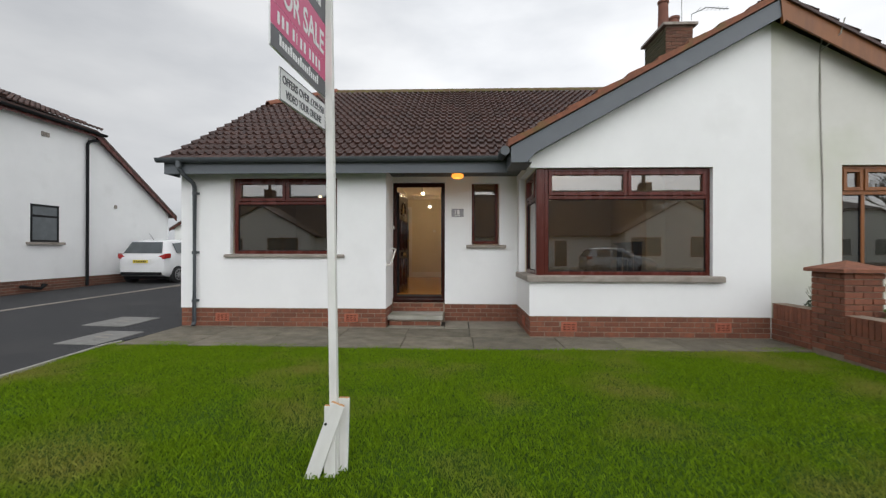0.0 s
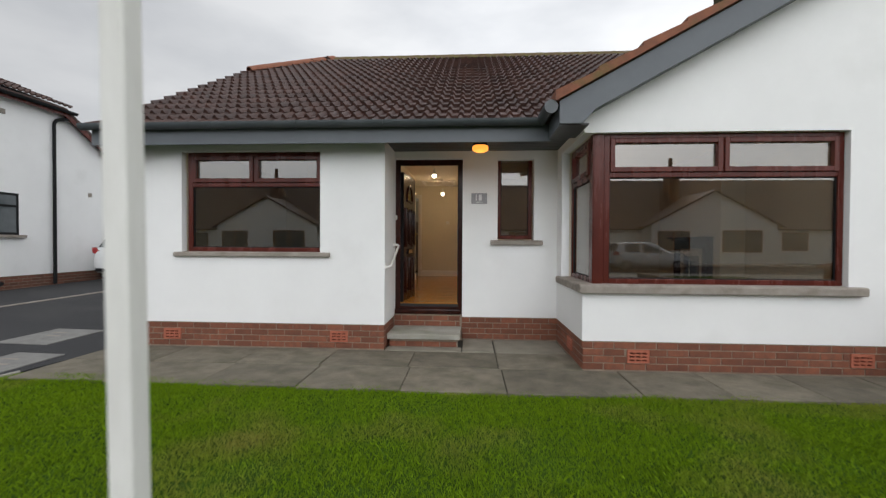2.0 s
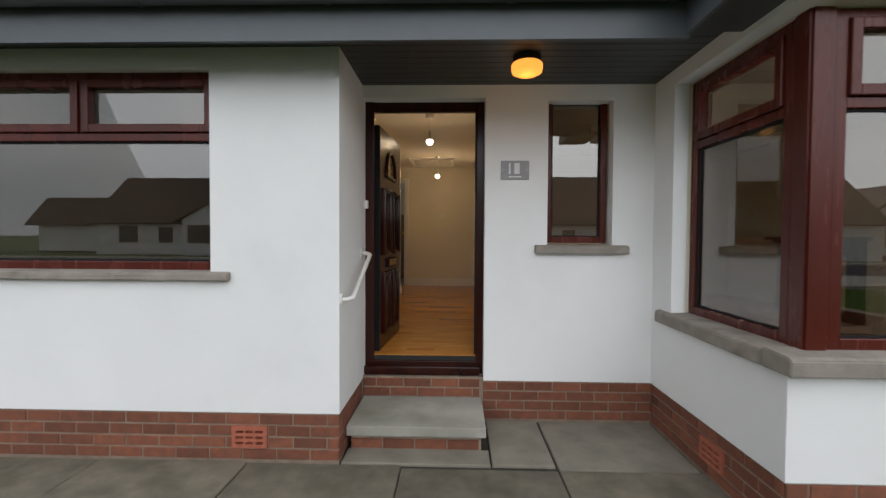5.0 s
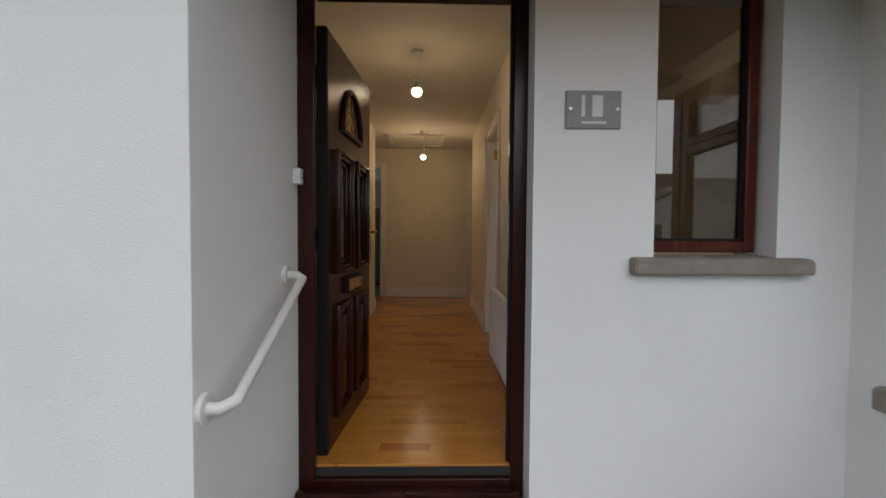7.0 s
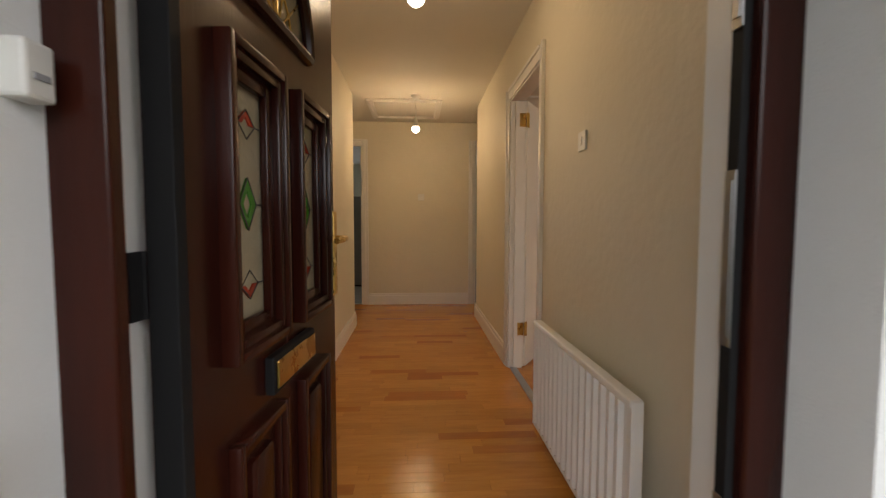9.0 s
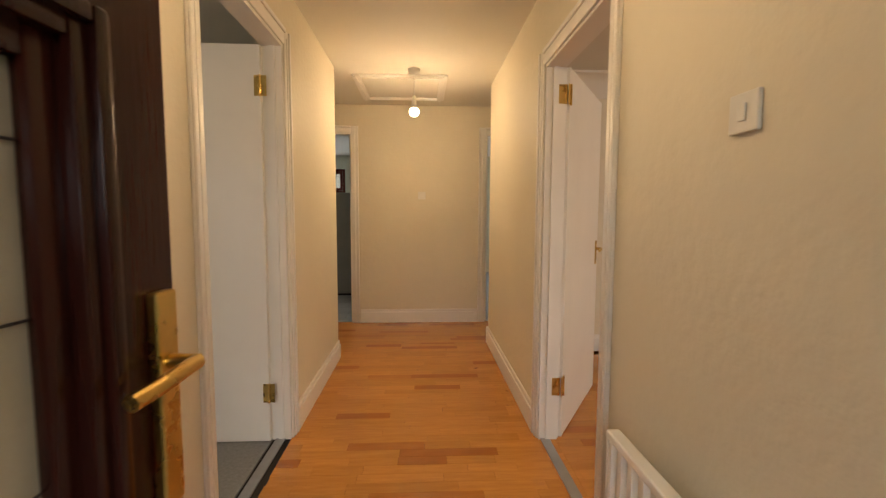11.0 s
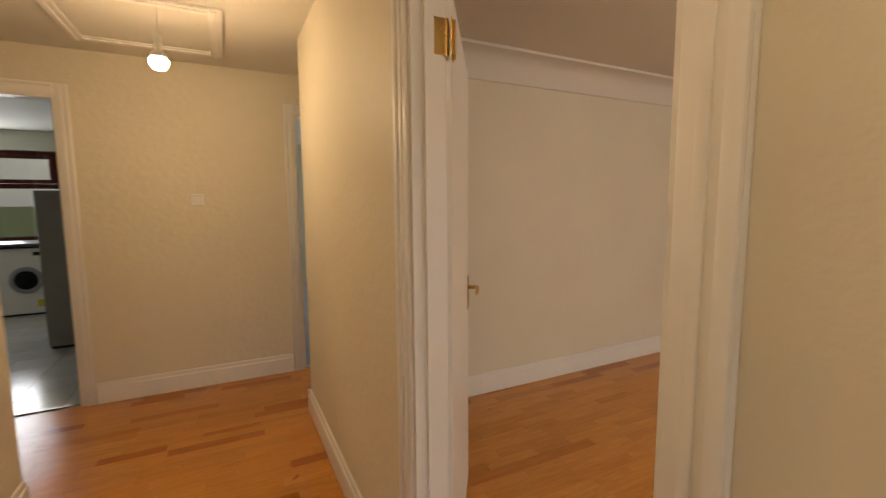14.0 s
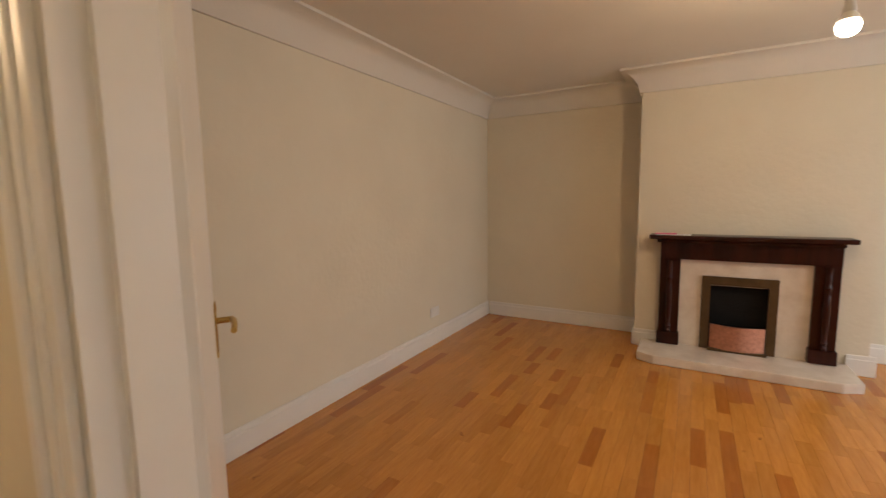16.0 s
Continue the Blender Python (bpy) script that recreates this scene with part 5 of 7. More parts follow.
def sign_text(parent, words, x, z, size, material, y=-0.0062):
    cu = bpy.data.curves.new("lettering", "FONT")
    cu.body, cu.size, cu.extrude, cu.offset = words, size, 0.0008, size * 0.02
    tmp = bpy.data.objects.new("lettering", cu)
    scene.collection.objects.link(tmp)
    bpy.context.view_layer.update()
    me = bpy.data.meshes.new_from_object(tmp.evaluated_get(bpy.context.evaluated_depsgraph_get()))
    bpy.data.objects.remove(tmp)
    me.materials.clear()
    me.materials.append(material)
    ob = new("lettering", me)
    ob.parent = parent
    ob.matrix_basis = pose(x, y, z, 90, 0, 0)
    return ob


def fit_width(ob, wanted):
    bpy.context.view_layer.update()
    xs = [v.co.x for v in ob.data.vertices]
    k = wanted / (max(xs) - min(xs))
    for v in ob.data.vertices:
        v.co.x *= k


# panel frame: local x runs from the free edge to the post, -y is the printed face towards the lawn
panel_m = pose(-0.093, -0.723, 2.245, 0, 0, 87.4) @ Matrix.Diagonal((0.858, 1, 0.80, 1))
panel = part("sale_panel", boxes((0, 0.81, -0.004, 0.004, 0, 0.92)), SIGNW, board, "printed sale board", m=panel_m)
for z0, z1, mt, lab in ((0.0, 0.125, DGREY, "dark grey web address band"), (0.125, 0.265, PINK, "pink phone number band"), (0.265, 0.55, PINK, "pink sale band"), (0.55, 0.92, DGREY, "dark grey agent band")):
    part("print_band", boxes((0.002, 0.808, -0.0055, -0.0042, z0 + 0.002, z1 - 0.001)), mt, panel, lab)
fit_width(sign_text(panel, "FOR SALE", 0.05, 0.312, 0.225, SIGNW, -0.0066), 0.71)
x = 0.075
for wdt in (0.036, 0.036, 0.036, 0, 0.036, 0.012, 0.036, 0.036, 0, 0.036, 0.036, 0.036, 0.036):
    if wdt:
        part("digit_bar", boxes((x, x + wdt * 0.75, -0.0066, -0.0056, 0.160, 0.232)), SIGNW, panel)
    x += 0.054 if wdt else 0.03
x = 0.10
for k in range(17):
    part("letter_bar", boxes((x, x + 0.024, -0.0066, -0.0056, 0.045, 0.045 + (0.06 if k % 4 == 0 else 0.042))), SIGNW, panel)
    x += 0.034
for k in range(6):
    part("letter_bar", boxes((0.36 + 0.062 * k, 0.405 + 0.062 * k, -0.0066, -0.0056, 0.63, 0.63 + (0.13 if k % 3 == 2 else 0.095))), SIGNW, panel)
part("agent_shape", boxes((0.05, 0.30, -0.0066, -0.0056, 0.62, 0.82)), PINK, panel, "plain pink agent emblem")
slip_m = pose(-0.116, -0.563, 2.055, 0, 0, 84.8) @ Matrix.Diagonal((0.787, 1, 0.914, 1))
slip = part("price_panel", boxes((0, 0.705, -0.004, 0.004, 0, 0.175)), SIGNW, board, "white price panel with black lettering", m=slip_m)
part("border", boxes((0.0, 0.705, -0.0052, -0.0042, 0.0, 0.006), (0.0, 0.705, -0.0052, -0.0042, 0.169, 0.175), (0.0, 0.006, -0.0052, -0.0042, 0.006, 0.169), (0.699, 0.705, -0.0052, -0.0042, 0.006, 0.169)), DGREY, slip)
fit_width(sign_text(slip, "OFFERS OVER £129,950", 0.03, 0.098, 0.062, DGREY, -0.0052), 0.64)
fit_width(sign_text(slip, "VIDEO TOUR ONLINE", 0.075, 0.028, 0.062, DGREY, -0.0052), 0.55)

# ---- hall things ----
rad = thing("radiator", "white ribbed panel radiator on the hall wall", "radiator", pose(-0.165, 0.055, -0.02))
bm = bmesh.new()
y = 7.985
prof = []
while y < 8.90:
    prof += [(-0.088, y), (-0.088, y + 0.028), (-0.102, y + 0.036), (-0.102, y + 0.052)]
    y += 0.0585
prof = [(-0.090, 7.955)] + prof + [(-0.090, 8.93), (-0.070, 8.93), (-0.070, 7.955)]
prism(bm, prof, "z", 0.615, 1.10)
part("panel", bm, WHITEMETAL, rad)
part("top_grille", boxes((-0.104, -0.064, 7.95, 8.935, 1.10, 1.125), bevel=0.006), WHITEMETAL, rad)
part("bottom_seam", boxes((-0.098, -0.066, 7.955, 8.93, 0.595, 0.616), bevel=0.005), WHITEMETAL, rad)
for yy in (7.952, 8.933):
    part("side_panel", boxes((-0.100, -0.064, yy - 0.004, yy + 0.004, 0.60, 1.12), bevel=0.002), WHITEMETAL, rad)
for yy in (8.1, 8.78):
    part("bracket", boxes((-0.07, -0.001, yy - 0.02, yy + 0.02, 0.7, 1.0)), WHITEMETAL, rad)
bm = bmesh.new()
tube(bm, [(-0.05, 7.93, 0.635), (-0.05, 7.905, 0.635), (-0.05, 7.90, 0.60), (-0.05, 7.90, 0.502)], 0.008, 8)
cyl(bm, (-0.05, 7.90, 0.615), (-0.05, 7.90, 0.66), 0.014)
part("valve", bm, STEEL, rad, "steel radiator valve and pipe", True)

sw = thing("light_switch", "white single light switch on the hall wall", "light switch", pose(-0.165, 8.645, 1.915))
part("plate", boxes((-0.010, 0.0, -0.039, 0.039, -0.039, 0.039), bevel=0.003), WHITEP, sw)
part("rocker", boxes((-0.015, -0.010, -0.010, 0.010, -0.017, 0.017), bevel=0.002), WHITEP, sw)
sw2 = thing("thermostat", "small white wall box on the hall end wall", "wall box", pose(-0.795, 12.64, 1.915))
part("plate", boxes((-0.042, 0.042, -0.016, 0.0, -0.042, 0.042), bevel=0.004), WHITEP, sw2)
part("dial", boxes((-0.015, 0.015, -0.020, -0.016, -0.015, 0.015), bevel=0.002), WHITEP, sw2)

hatch = thing("loft_hatch", "white painted loft hatch with moulded frame in the hall ceiling", "loft hatch", pose(0, 0, CE))
HX0, HX1, HY0, HY1 = -1.385, -0.575, 11.58, 12.36
for a in ((HX0, HX0 + 0.07, HY0, HY1), (HX1 - 0.07, HX1, HY0, HY1), (HX0 + 0.07, HX1 - 0.07, HY0, HY0 + 0.07), (HX0 + 0.07, HX1 - 0.07, HY1 - 0.07, HY1)):
    bm = boxes((*a, -0.020, -0.001), bevel=0.005)
    box(bm, *(a[0] + 0.012, a[1] - 0.03, a[2], a[3]) if a[1] - a[0] < 0.1 else (a[0], a[1], a[2] + 0.012, a[3] - 0.03), -0.030, -0.018, bevel=0.004)
    part("hatch_frame", bm, GLOSS, hatch)
part("hatch_panel", boxes((HX0 + 0.074, HX1 - 0.074, HY0 + 0.074, HY1 - 0.074, -0.010, -0.002)), CEILP, hatch)

for x0, y0, x1, y1, n in ((-0.155, RD[0] + 0.02, -0.105, RD[1] - 0.02, "threshold_strip"), (-1.58, LD[0] + 0.02, -1.53, LD[1] - 0.02, "threshold_strip"), (-2.35, 12.66, -1.63, 12.70, "threshold_strip"), (-0.11, 12.66, 0.61, 12.70, "threshold_strip")):
    tagged(part(n, boxes((x0, x1, y0, y1, FL, FL + 0.008), bevel=0.003), STEEL), "dull metal door threshold strip", "threshold", "threshold strips", "structure")

# ---- living room ----
fp = thing("fireplace", "dark mahogany fire surround with cream marble and cast iron inset", "fireplace", pose(3.823, 0.566, 0.02) @ Matrix.Diagonal((1, 0.9424, 1, 1)))
part("mantel_shelf", boxes((-0.20, 0.0, 8.44, 9.83, 1.455, 1.49), bevel=0.008), DOORWOOD, fp, "dark mantel shelf")
part("mantel_moulding", boxes((-0.155, 0.0, 8.50, 9.77, 1.425, 1.455), bevel=0.01), DOORWOOD, fp)
part("frieze", boxes((-0.095, 0.0, 8.50, 9.74, 1.285, 1.425), bevel=0.004), DOORWOOD, fp)
for y0, y1 in ((8.50, 8.66), (9.58, 9.74)):
    leg = part("pilaster", boxes((-0.085, 0.0, y0, y1, 0.555, 1.285), bevel=0.004), DOORWOOD, fp)
    part("pilaster_base", boxes((-0.115, 0.0, y0 - 0.01, y1 + 0.01, 0.555, 0.66), bevel=0.006), DOORWOOD, leg)
    bm = bmesh.new()
    c = (y0 + y1) / 2
    lathe(bm, [(0.018, 0.66), (0.028, 0.68), (0.018, 0.70), (0.028, 0.72), (0.018, 0.745), (0.024, 0.80), (0.030, 0.95), (0.024, 1.07), (0.018, 1.10), (0.030, 1.13), (0.018, 1.16), (0.028, 1.19), (0.018, 1.22), (0.026, 1.275)], (-0.110, c, 0), 16)
    part("turned_column", bm, DOORWOOD, leg, "turned half column", True)
bm = wall_bm("y", 8.66, 9.58, -0.045, -0.005, 0.55, 1.285, [(8.90, 9.38, 0.55, 1.125)])
part("marble_back", bm, MARBLE, fp, "cream marble back panel")
hp = bmesh.new()
prism(hp, [(-0.46, 8.53), (-0.40, 8.40), (0.0, 8.40), (0.0, 9.88), (-0.40, 9.88), (-0.46, 9.75)], "z", FL - 0.019, FL + 0.05)
bmesh.ops.bevel(hp, geom=list(hp.edges), offset=0.006, segments=2, affect="EDGES")
part("hearth", hp, MARBLE, fp, "cream marble hearth")
bm = wall_bm("y", 8.87, 9.41, -0.065, -0.045, 0.55, 1.155, [(8.935, 9.345, 0.56, 1.085)])
part("fire_frame", bm, BRONZE, fp, "bronze fire frame")
part("fire_box", boxes((0.02, 0.25, 8.84, 9.44, 0.50, 1.16), (-0.044, 0.02, 8.90, 8.925, 0.55, 1.13), (-0.044, 0.02, 9.355, 9.38, 0.55, 1.13)), FIREBLACK, fp, "black fire opening")
bm = bmesh.new()
seg = 10
fr, bk = [], []
for i in range(seg + 1):
    yy = 8.945 + 0.39 * i / seg
    bow = -0.085 - 0.05 * math.sin(math.pi * i / seg)
    fr.append((bow, yy))
    bk.append((bow + 0.02, yy))
prism(bm, fr + list(reversed(bk)), "z", 0.57, 0.765)
part("fret", bm, COPPER, fp, "bowed hammered copper fret", True)
part("fret_base", boxes((-0.12, -0.05, 8.93, 9.35, 0.55, 0.572), bevel=0.004), BRONZE, fp)
leaflet = thing("leaflets", "small pile of pink and white leaflets on the mantel", "leaflets", pose(3.69, 9.66, 1.51))
part("leaflet", boxes((-0.05, 0.05, -0.13, 0.12, 0, 0.006)), SIGNW, leaflet)
part("leaflet", boxes((-0.04, 0.05, -0.03, 0.13, 0.006, 0.012)), PINK, leaflet, "pink leaflet")
sock = thing("wall_socket", "white double wall socket above the skirting", "wall socket", pose(3.0, 11.55, 0.80))
part("plate", boxes((-0.073, 0.073, -0.010, 0.0, -0.043, 0.043), bevel=0.003), WHITEP, sock)
for xx in (-0.035, 0.035):
    part("rocker", boxes((xx - 0.008, xx + 0.008, -0.013, -0.010, 0.012, 0.030)), WHITEP, sock)

# ---- kitchen ----
fridge = thing("fridge_freezer", "tall grey fridge freezer on the kitchen floor", "fridge", pose(-1.90, 14.26, FL))
FRG = mk("grey_enamel", (0.24, 0.235, 0.215), (0.20, 0.197, 0.18), 3, 0.4)
part("cabinet", boxes((-0.29, 0.29, 0.0, 0.56, 0.03, 1.52), bevel=0.01), FRG, fridge)
part("plinth_grille", boxes((-0.28, 0.28, 0.03, 0.50, 0.0, 0.03)), BLACKP, fridge)
for z0, z1 in ((0.05, 0.62), (0.63, 1.515)):
    dd = part("door", boxes((0.292, 0.35, 0.005, 0.555, z0, z1), bevel=0.008), FRG, fridge)
    part("handle", boxes((0.352, 0.37, 0.04, 0.06, z0 + 0.15, z0 + 0.40), bevel=0.003), STEEL, dd)
wm = thing("washing_machine", "white front-loading washing machine with a round dark door", "washing machine", pose(-2.90, 16.12, FL))
part("body", boxes((-0.30, 0.30, 0.0, 0.55, 0.02, 0.85), bevel=0.012), WHITEMETAL, wm)
part("plinth", boxes((-0.29, 0.29, 0.02, 0.5, 0.0, 0.02)), BLACKP, wm)
bm = bmesh.new()
lathe(bm, [(0.16, 0.0), (0.17, 0.02), (0.15, 0.035), (0.125, 0.03)], m=pose(0.02, 0, 0.45, 90, 0, 0), seg=28)
dd = part("door_ring", bm, SLATE, wm, "grey door ring", True)
bm = bmesh.new()
lathe(bm, [(0.128, 0.02), (0.10, 0.045), (0.02, 0.055)], m=pose(0.02, 0, 0.45, 90, 0, 0), seg=28)
part("door_glass", bm, FIREBLACK, dd, "dark domed door glass", True)
part("display", boxes((0.10, 0.26, -0.004, 0.002, 0.755, 0.80)), BLACKP, wm, "black display")
part("drawer", boxes((-0.28, -0.10, -0.005, 0.002, 0.73, 0.82), bevel=0.003), WHITEMETAL, wm)
part("label", boxes((0.10, 0.25, -0.003, 0.001, 0.10, 0.19)), mk("yellow_label", (0.75, 0.62, 0.05), None, 5, 0.5), wm, "yellow energy label")
kb = thing("kitchen_unit", "pale kitchen base unit below the window", "cabinet", pose(-3.95, 16.14, FL))
part("body", boxes((-0.62, 0.62, 0.02, 0.66, 0.10, 0.86)), WHITEMETAL, kb)
part("plinth", boxes((-0.62, 0.62, 0.06, 0.6, 0.0, 0.10)), BLACKP, kb)
for x0 in (-0.61, 0.01):
    dd = part("cabinet_door", boxes((x0, x0 + 0.60, 0.0, 0.018, 0.11, 0.85), bevel=0.004), WHITEMETAL, kb)
    part("handle", boxes((x0 + 0.50, x0 + 0.56, -0.02, -0.001, 0.70, 0.72), bevel=0.003), STEEL, dd)
kb2 = thing("kitchen_unit", "pale kitchen base unit beside the washing machine", "cabinet", pose(-2.0, 16.14, FL))
part("body", boxes((-0.58, 0.90, 0.02, 0.66, 0.10, 0.86)), WHITEMETAL, kb2)
part("plinth", boxes((-0.58, 0.90, 0.06, 0.6, 0.0, 0.10)), BLACKP, kb2)
for x0 in (-0.57, 0.165):
    dd = part("cabinet_door", boxes((x0, x0 + 0.725, 0.0, 0.018, 0.11, 0.85), bevel=0.004), WHITEMETAL, kb2)
    part("handle", boxes((x0 + 0.62, x0 + 0.69, -0.02, -0.001, 0.70, 0.72), bevel=0.003), STEEL, dd)
tagged(part("worktop", boxes((-4.6, -1.06, 16.08, 16.82, FL + 0.872, FL + 0.91), bevel=0.006), DGREY), "dark laminate kitchen worktop", "worktop")
# Unseen window, added so that daylight can reach the rear bedroom.
window("window_7", pose(1.7, 16.90, 1.4), 1.4, 1.15, 0.78, [0.7], [], "unseen mahogany-framed window added to the rear bedroom")


# ---- neighbouring house across the drive ----
def far_house(name, m, label, length=11.0, span=10.2, eave=2.55, hip=4.82, wall_mat=RENDER, windows=(), both=True, detail=False):
    """A rendered bungalow with half-hipped ends: local y along its end wall from 0, x away behind that wall."""
    ob = thing(name, label, "house", m, kind="structure")
    rise = (hip - eave) / 0.62
    ridge = eave + (span / 2) * 0.62
    bm = bmesh.new()
    prism(bm, [(0, 0.32), (span, 0.32), (span, eave), (span - rise, hip), (rise, hip), (0, eave)], "x", -length, 0)
    part("wall", bm, wall_mat, ob)
    part("plinth", boxes((-length + 0.02, -0.01, 0.01, span - 0.01, -0.1, 0.32)), BRICK_FAR, ob, "red brick plinth")
    o = 0.22
    bm = bmesh.new()
    zl = eave - o * 0.62 + 0.10
    back = (ridge - hip) * 2.3
    sheet(bm, [(o, -o, zl), (o, rise - 0.0, hip + 0.10), (-back, span / 2, ridge + 0.1), (-length + back, span / 2, ridge + 0.1), (-length - o, rise, hip + 0.1), (-length - o, -o, zl)], 0.09)
    sheet(bm, [(o, span + o, zl), (o, span - rise, hip + 0.10), (-back, span / 2, ridge + 0.1), (-length + back, span / 2, ridge + 0.1), (-length - o, span - rise, hip + 0.1), (-length - o, span + o, zl)], 0.09)
    sheet(bm, [(o, rise, hip + 0.1), (o, span - rise, hip + 0.1), (-back, span / 2, ridge + 0.1)], 0.09)
    sheet(bm, [(-length - o, rise, hip + 0.1), (-length - o, span - rise, hip + 0.1), (-length + back, span / 2, ridge + 0.1)], 0.09)
    part("roof", bm, TILE_J, ob, "brown tiled roof")
    bm = bmesh.new()
    for s in (0, 1):
        ys = (lambda v: v) if s == 0 else (lambda v: span - v)
        prism(bm, [(ys(-o), zl - 0.20), (ys(-o), zl - 0.03), (ys(rise), hip + 0.04), (ys(rise), hip - 0.14)], "x", o - 0.04, o - 0.01)
    prism(bm, [(rise, hip - 0.12), (span - rise, hip - 0.12), (span - rise, hip + 0.03), (rise, hip + 0.03)], "x", o - 0.04, o - 0.01)
    part("barge_board", bm, MAHOG, ob, "dark brown barge boards")
    for (y0, y1, z0, z1) in windows:
        w = part("window", boxes((-0.06, 0.005, y0, y0 + 0.06, z0, z1), (-0.06, 0.005, y1 - 0.06, y1, z0, z1), (-0.06, 0.005, y0 + 0.06, y1 - 0.06, z0, z0 + 0.06), (-0.06, 0.005, y0 + 0.06, y1 - 0.06, z1 - 0.06, z1), (-0.05, 0.004, y0 + 0.06, y1 - 0.06, z0 + (z1 - z0) * 0.66, z0 + (z1 - z0) * 0.66 + 0.06)), BLACKP, ob, "dark framed window")
        part("pane", boxes((-0.03, 0.001, y0 + 0.05, y1 - 0.05, z0 + 0.05, z1 - 0.05)), GLASS_F, w)
        part("sill", boxes((-0.02, 0.10, y0 - 0.12, y1 + 0.12, z0 - 0.07, z0)), SILL, w)
    return ob


# Grey base lightened to stand for the sky reflected in these panes.
GLASS_F = mk("far_window_glass", (0.10, 0.115, 0.12), (0.07, 0.08, 0.085), 2.0, 0.06, rvar=0.03)
nh = far_house("neighbour_house", pose(-11.7, 6.10, 0.17), "white rendered neighbouring bungalow with half-hipped brown roof", windows=((4.57, 5.42, 1.36, 2.41),))
nh_hip = slope_frame((0.25, 10.2 - 6.52 - 0.02, 4.93), (0, 1, 0), (-2.05, 0, 0.89))
joined_tiles("hip_roof_tiles", nh_hip, tile_rows(2.9, 2.2, lambda u, v: abs(u - 1.45) < 1.5 - v * 0.62), nh)
bm = bmesh.new()
tube(bm, [(0.16, 6.80, 4.66), (0.16, 6.60, 4.62), (0.08, 6.38, 4.54), (0.06, 6.33, 4.44), (0.06, 6.33, 0.03)], 0.045, 8)
part("downpipe", bm, BLACKP, nh, "black downpipe")
part("gutter", gutter_bm((0.27, 3.5, 4.84), (0.27, 6.80, 4.84)), BLACKP, nh, "black gutter")
for yy, zz in ((4.92, 4.40), (5.05, 4.40), (7.5, 2.60)):
    part("wall_vent", boxes((-0.01, 0.03, yy - 0.05, yy + 0.05, zz - 0.06, zz + 0.06)), SILL, nh)
bm = bmesh.new()
tube(bm, [(0.02, 4.30, 0.16), (0.12, 4.30, 0.16), (0.12, 4.75, 0.08), (0.12, 4.90, 0.16), (0.02, 4.90, 0.16)], 0.045, 8)
part("waste_pipe", bm, BLACKP, nh, "black waste pipe")
tagged(struct("drive_kerb", boxes((-0.04, 0.04, -16.0, 9.0, -0.1, 0.055), bevel=0.01), SILL, "pale concrete kerb along the neighbouring drive", "kerb"), kind="structure").matrix_basis = pose(-9.17, 10.0, 0.085, 1.0, 0, -2)
bm = bmesh.new()
prism(bm, [(-0.06, -16.0), (-0.06, 9.0), (-7.5, 9.0), (-7.5, -16.0)], "z", -0.1, 0.045)
struct("neighbour_drive", bm, ASPHALT, "dark asphalt drive of the neighbouring house", "driveway").matrix_basis = pose(-9.17, 10.0, 0.085, 1.0, 0, -2)
nh2 = far_house("rear_house", pose(-17.9, 26.0, 0.15, 0, 0, -90), "white rendered house behind the parked car", windows=(), span=6.0, hip=4.0)
def gabled_house(m, label, left, right, windows):
    """A rendered bungalow with a front gable: local x along the street, the gable's face at y = 0."""
    opp = thing("opposite_house", label, "house", m, kind="structure")
    bm = boxes((left, right, -10.5, -1.8, 0, 2.7))
    prism(bm, [(-4.45, 0), (4.45, 0), (4.45, 2.95), (0, 5.35), (-4.45, 2.95)], "y", -1.8, 0)
    part("wall", bm, RENDER, opp)
    bm = bmesh.new()
    sheet(bm, [(left - 0.5, -1.4, 2.65), (right + 0.4, -1.4, 2.65), (right + 0.4, -6.1, 7.0), (left - 0.5, -6.1, 7.0)], 0.10)
    sheet(bm, [(left - 0.5, -10.9, 2.65), (right + 0.4, -10.9, 2.65), (right + 0.4, -6.1, 7.0), (left - 0.5, -6.1, 7.0)], 0.10)
    for sg in (-1, 1):
        sheet(bm, [(sg * 4.9, 0.25, 2.80), (0, 0.25, 5.48), (0, -6.0, 5.48), (sg * 4.9, -6.0, 2.80)], 0.12)
    part("roof", bm, TILE_J, opp, "brown tiled roof")
    part("chimney", boxes((-1.5, -0.7, -5.0, -3.9, 4.5, 7.4), (-1.3, -1.05, -4.6, -4.35, 7.4, 8.6)), BRICK_FAR, opp, "red brick chimney stack")
    for x0, x1, z0, z1 in ((-4.0, -1.7, 1.0, 2.45), (0.6, 3.4, 0.9, 2.5)):
        w = part("window", boxes((x0, x1, -0.02, 0.03, z0, z0 + 0.08), (x0, x1, -0.02, 0.03, z1 - 0.08, z1), (x0, x0 + 0.08, -0.02, 0.03, z0, z1), (x1 - 0.08, x1, -0.02, 0.03, z0, z1), ((x0 + x1) / 2 - 0.05, (x0 + x1) / 2 + 0.05, -0.02, 0.025, z0, z1)), TEAK, opp, "orange-brown window frame")
        part("pane", boxes((x0 + 0.05, x1 - 0.05, -0.02, 0.012, z0 + 0.05, z1 - 0.05)), GLASS_F, w)
    for x0, x1, z0, z1 in windows:
        w = part("window", boxes((x0, x1, -1.82, -1.77, z0, z0 + 0.08), (x0, x1, -1.82, -1.77, z1 - 0.08, z1), (x0, x0 + 0.08, -1.82, -1.77, z0, z1), (x1 - 0.08, x1, -1.82, -1.77, z0, z1)), TEAK, opp, "orange-brown window frame")
        part("pane", boxes((x0 + 0.05, x1 - 0.05, -1.82, -1.785, z0 + 0.05, z1 - 0.05)), GLASS_F, w)
    return opp


